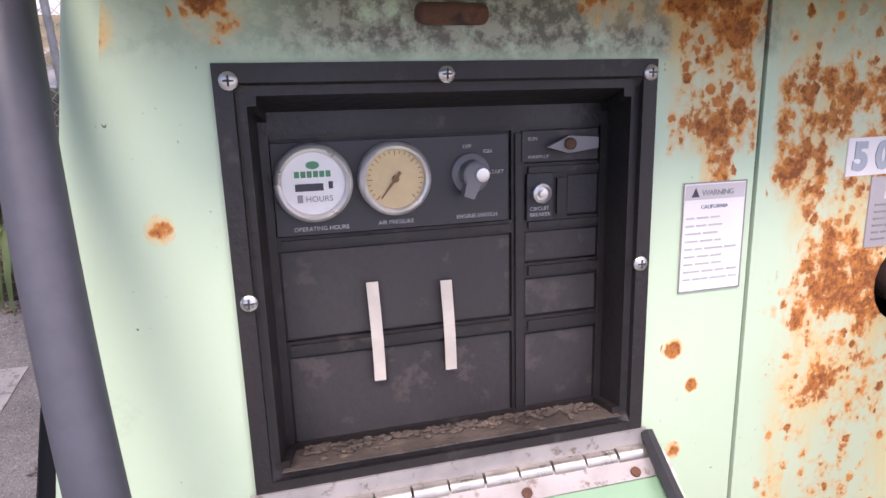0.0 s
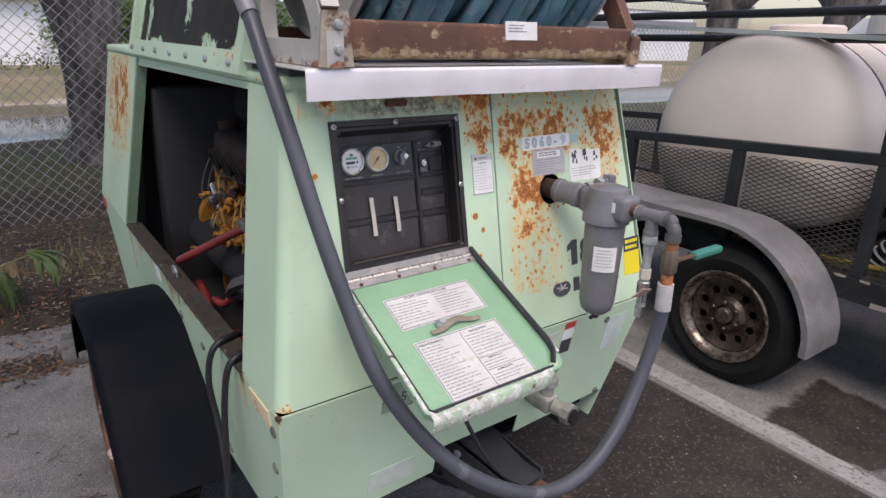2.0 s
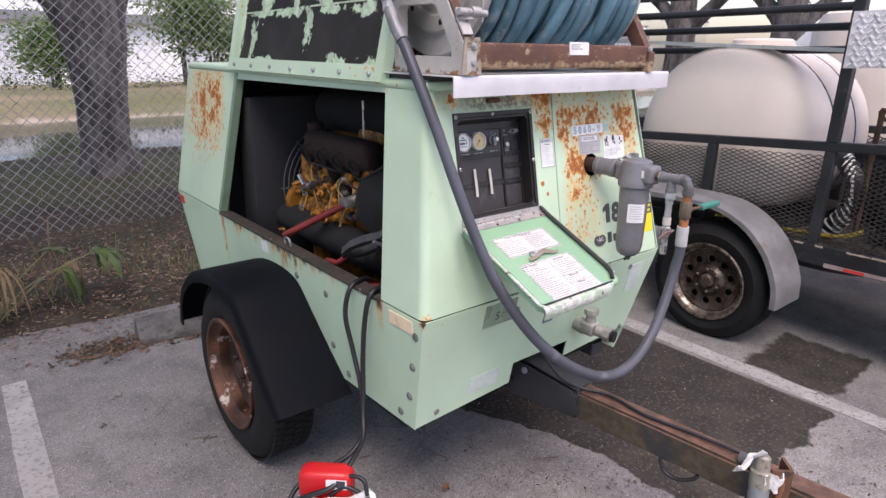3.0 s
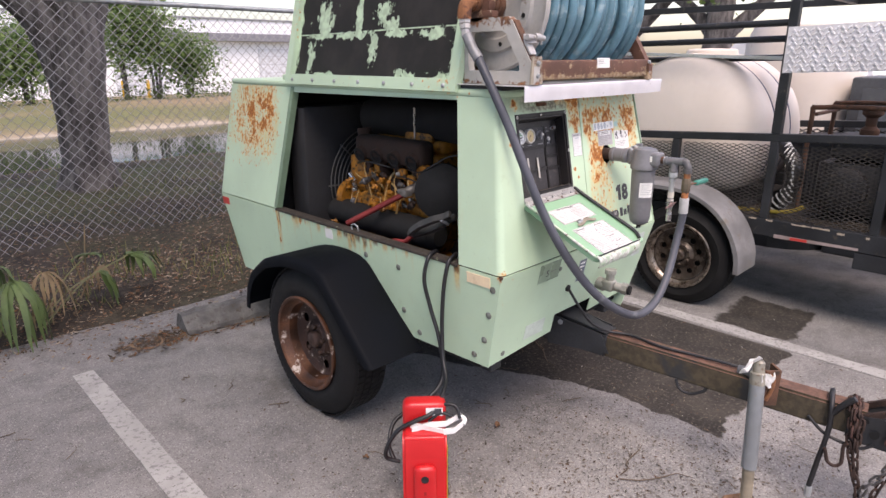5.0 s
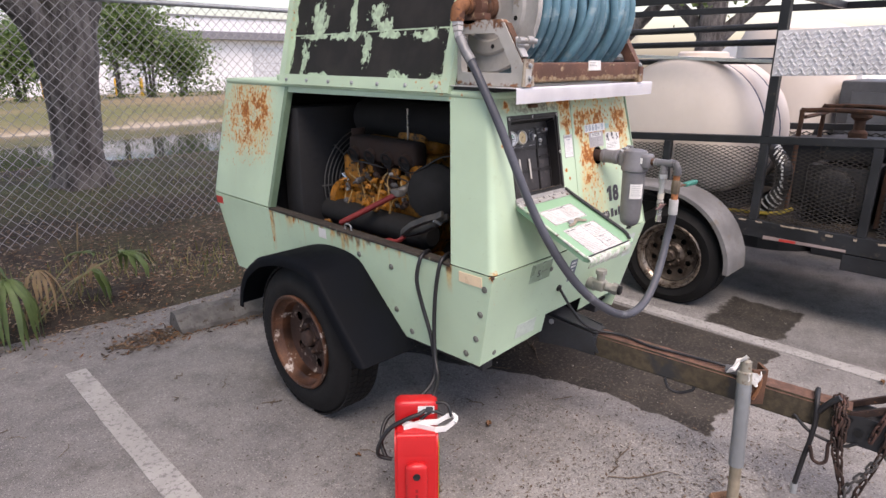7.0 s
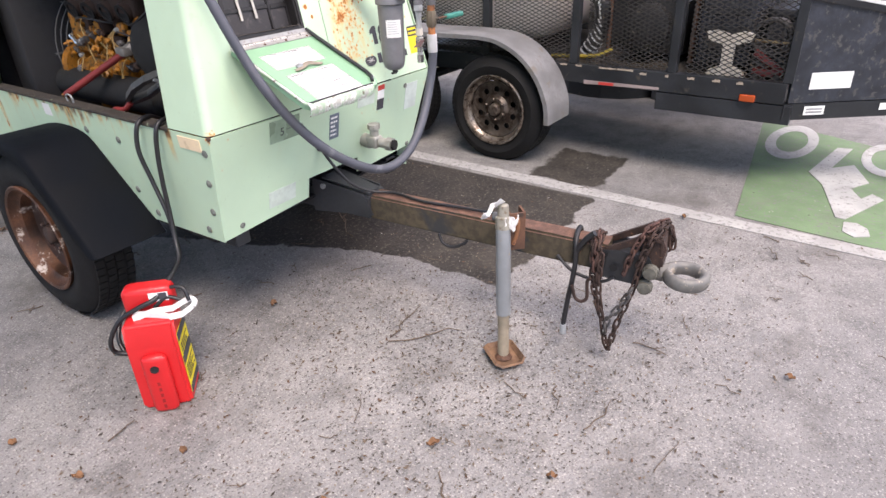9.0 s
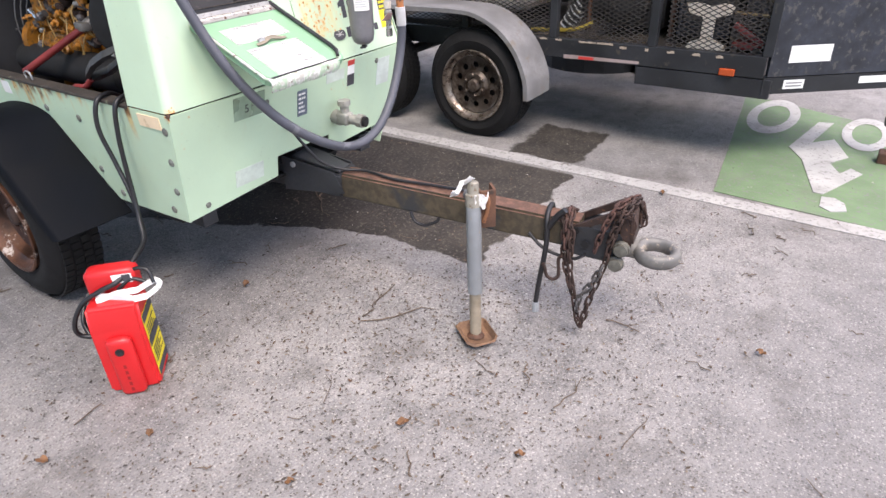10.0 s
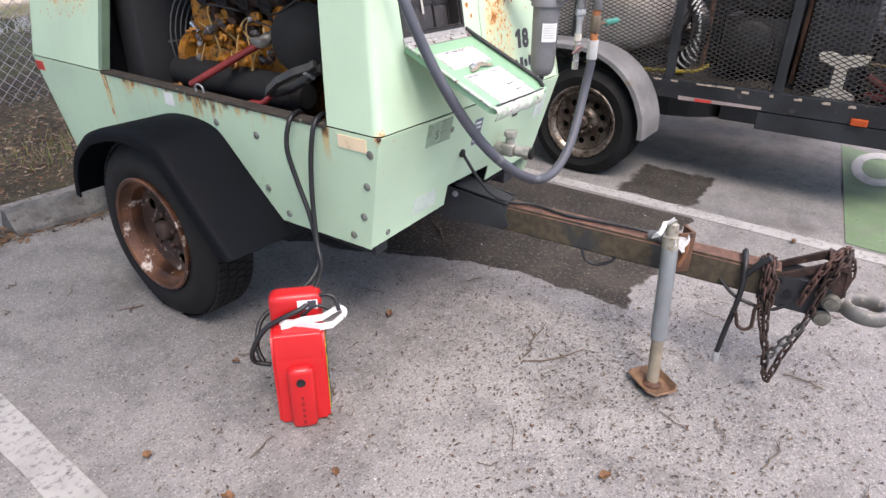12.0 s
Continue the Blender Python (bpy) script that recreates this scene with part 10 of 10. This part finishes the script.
def palm(at, label, leaves):
    """A young fan palm. leaves: (tip, fan's heading in degrees, spread, length, blades, droop, dead)."""
    p_ = thing("fan_palm", at, label, "plant", "edge plants")
    base0 = Vector((at[0], at[1], terrain(at[0], at[1])))
    for tip, head, spread, size, blades, droop, dead in leaves:
        tip = Vector(tip)
        mat_ = M["strawleaf"] if dead else M["strap"]
        base = base0 + Vector((rng.gauss(0, .02), rng.gauss(0, .02), 0))
        bm = mesh()
        mid = base.lerp(tip, .5) + Vector((0, 0, .10 * (tip - base).length))
        tube(bm, smooth_path([base, mid, tip], 5), [.0045] * 10 + [.003], 5)
        lf = part("leaf_stalk", bm, M["strawleaf"] if dead else M["stalk"], p_, smooth=60)
        if not blades:
            continue
        bm = mesh()
        for j in range(blades):
            t = radians(head) + radians(spread) * (j / max(1, blades - 1) - .5) + rng.gauss(0, .06)
            way = Vector((math.cos(t), math.sin(t), 0))
            q = size * rng.uniform(.7, 1.1)
            reach = rng.uniform(.55, .9) * (1 - .55 * droop)
            pts = [tip + way * q * reach * (1 - (1 - f) ** 2) + Vector((0, 0, q * (.22 * f * (1 - droop) - (.35 + .75 * droop) * f * f))) + Vector((rng.gauss(0, .004), rng.gauss(0, .004), 0)) for f in (0, .17, .34, .5, .67, .84, 1)]
            pts = [Vector((p.x, p.y, max(p.z, (terrain(p.x, p.y) if p.y > 2.5 else 0) + .012))) for p in pts]
            blade(bm, pts, .019 if dead else .032)
        part("leaf", bm, mat_, lf, smooth=60)


M["stalk"] = plain("palm_stalk", (0.17, 0.17, 0.075), 0.6, 0, 40, 0.3, 6, 0.1)
palm((-.83, 2.72, .03), "young fan palm with a long arching stalk and drooping leaf", [((-.29, 2.72, .345), 0, 150, .30, 13, .45, 0), ((-.46, 2.78, .26), -20, 100, .25, 7, .8, 0), ((-.50, 2.80, .37), 80, 200, .13, 9, .2, 0)])
palm((-.52, 2.95, .03), "cut palm stalks with pale dry ends", [((-.469, 2.85, .55), 0, 0, 0, 0, 0, 1), ((-.59, 2.85, .47), 0, 0, 0, 0, 0, 1), ((-.40, 2.95, .24), -60, 120, .20, 6, .7, 1)])
palm((-.74, 2.68, .03), "withered palm with hanging straw-coloured leaf", [((-.755, 2.66, .36), -60, 240, .30, 11, .97, 1)])
palm((-1.02, 2.74, .03), "young fan palm with leaves that hang to the ground", [((-.93, 2.60, .36), -70, 170, .40, 12, .85, 0), ((-1.12, 2.62, .42), -120, 150, .36, 11, .7, 0), ((-1.0, 2.86, .40), 60, 160, .28, 9, .6, 0)])
palm((-1.42, 2.86, .03), "young fan palm half withered at the lot's edge", [((-1.36, 2.72, .44), -80, 170, .36, 11, .7, 0), ((-1.60, 2.78, .36), -150, 150, .32, 10, .8, 1)])
# weeds and grass in the strip
def strip(r):
    return r.uniform(-3.5, 4.5), 2.7 + abs(r.gauss(.5, .8))


verts, faces = [], []
for _ in range(5200):
    x, y = strip(rng) if rng.random() < .5 else (rng.uniform(-5, 8), rng.uniform(4.4, 10.5))
    if noise.noise((x * .8, y * .8, 3)) < -.05:
        continue
    h = terrain(x, y)
    L_ = rng.uniform(.04, .13)
    a = rng.uniform(0, 6.28)
    i = len(verts)
    w = Vector((-math.sin(a), math.cos(a), 0)) * .004
    verts += [Vector((x, y, h)) - w, Vector((x, y, h)) + w, Vector((x + math.cos(a) * L_ * .5, y + math.sin(a) * L_ * .5, h + L_))]
    faces.append((i, i + 1, i + 2))
me = bpy.data.meshes.new("grass")
me.from_pydata([tuple(v) for v in verts], [], faces)
me.materials.append(leafy("grass_blades", (0.08, 0.11, 0.03), (0.24, 0.22, 0.09)))
tagged(new("grass", me), "sparse weeds and grass behind the lot", "grass", kind="stuff")


# ---- parked vehicles across the lot ----
M["carwhite"] = plain("white_car_paint", (0.74, 0.75, 0.78), 0.3, 0, 20, 0.06, 2, 0.0)
M["glass"] = plain("dark_car_glass", (0.02, 0.022, 0.026), 0.08, 0, 20, 0.1, 2, 0.0)


def pickup(x, y, turn, label):
    """A white pickup, its tailgate at the origin and its length along +y."""
    car = thing("pickup_truck", (x, y, 0), label, "truck", "parked trucks")
    m = pose(x, y, 0, 0, 0, turn)

    def add(name, bm, mat_, lab="", smooth=35, to=car):
        bm.transform(m)
        return part(name, bm, mat_, to, lab, smooth=smooth)

    bm = mesh()
    block(bm, (-.92, .02, .48), (.92, 5.2, .98), .07, 3)
    add("body", bm, M["carwhite"], "white painted lower body")
    for s in (-1, 1):
        bm = mesh()
        block(bm, (s * .90 - .035, .04, .93), (s * .90 + .035, 1.9, 1.10), .02, 2)
        add("bed_side", bm, M["carwhite"])
    bm = mesh()
    block(bm, (-.86, -.015, .55), (.86, .03, 1.08), .012, 2)
    gate = add("tailgate", bm, M["carwhite"])
    bm = mesh()
    block(bm, (-.14, -.03, .92), (.14, -.016, .97), .004)
    add("handle", bm, M["trblack"], to=gate)
    bm = mesh()
    prof = [(1.9, .95), (2.05, 1.62), (2.35, 1.72), (3.2, 1.70), (3.85, 1.02), (3.85, .95)]
    slab(bm, [(-.84, a, b) for a, b in prof], (-1, 0, 0), -1.68)
    bmesh.ops.bevel(bm, geom=bm.edges[:], offset=.05, segments=2, affect="EDGES")
    cab = add("cab", bm, M["carwhite"])
    for s in (-1, 1):
        bm = mesh()
        slab(bm, [(s * .845, a, b) for a, b in ((2.08, 1.08), (2.18, 1.58), (2.62, 1.62), (2.62, 1.08))], (s, 0, 0), .006)
        add("side_window", bm, M["glass"], to=cab)
        bm = mesh()
        slab(bm, [(s * .845, a, b) for a, b in ((2.70, 1.08), (2.70, 1.62), (3.15, 1.60), (3.62, 1.08))], (s, 0, 0), .006)
        add("side_window", bm, M["glass"], to=cab)
    bm = mesh()
    slab(bm, [(-.70, 1.925, 1.12), (.70, 1.925, 1.12), (.66, 2.02, 1.56), (-.66, 2.02, 1.56)], (0, -1, .2), .008)
    add("rear_window", bm, M["glass"], to=cab)
    for s in (-1, 1):
        bm = mesh()
        block(bm, (s * .90 - .030, -.028, .50), (s * .90 + .030, .035, .66), .012, 2)
        add("tail_light", bm, M["redlabel"], "red tail light")
    bm = mesh()
    block(bm, (-.88, -.16, .44), (.88, -.02, .58), .03, 2)
    add("bumper", bm, M["galv"])
    for s in (-1, 1):
        for yy in (1.05, 4.25):
            bm = mesh()
            lathe(bm, [(-.22, .2), (-.22, .33), (-.19, .36), (-.03, .36), (0, .33), (0, .22), (-.02, .20), (-.02, 0)], (s * .935, yy, .36), (s, 0, 0), 28)
            w = add("wheel", bm, M["rubber"], smooth=40)
            bm = mesh()
            lathe(bm, [(-.015, .21), (.006, .20), (.0, .16), (-.012, .08), (.008, .06), (.010, 0)], (s * .935, yy, .36), (s, 0, 0), 20)
            add("rim", bm, M["wheel"], to=w)
    return car


pickup(7.95, -1.84, 0, "white pickup parked beyond the utility trailer")
pickup(19.4, -3.6, 96, "white pickup parked on the lot's far side")
pickup(25.5, -3.0, 96, "white pickup far off across the lot")
bm = mesh()
slab(bm, [(x, y, .05) for x, y in ((11.6, -3.9), (11.9, -3.05), (12.6, -2.78), (14.2, -2.45), (17, -2.1), (22, -1.7), (30, -1.4), (30, -1.9), (22, -2.25), (17.5, -2.6), (14.8, -2.95), (13.6, -3.3), (13.2, -3.9))], (0, 0, 1), .15)
solo("verge", bm, plain("dry_verge", (0.20, 0.175, 0.135), 0.95, 0, 30, 0.4, 3, 0.5, dirt=(0.12, 0.13, 0.06), dirt_at=0.55), "dry grass verge with a kerb across the lot", "verge", kind="structure")
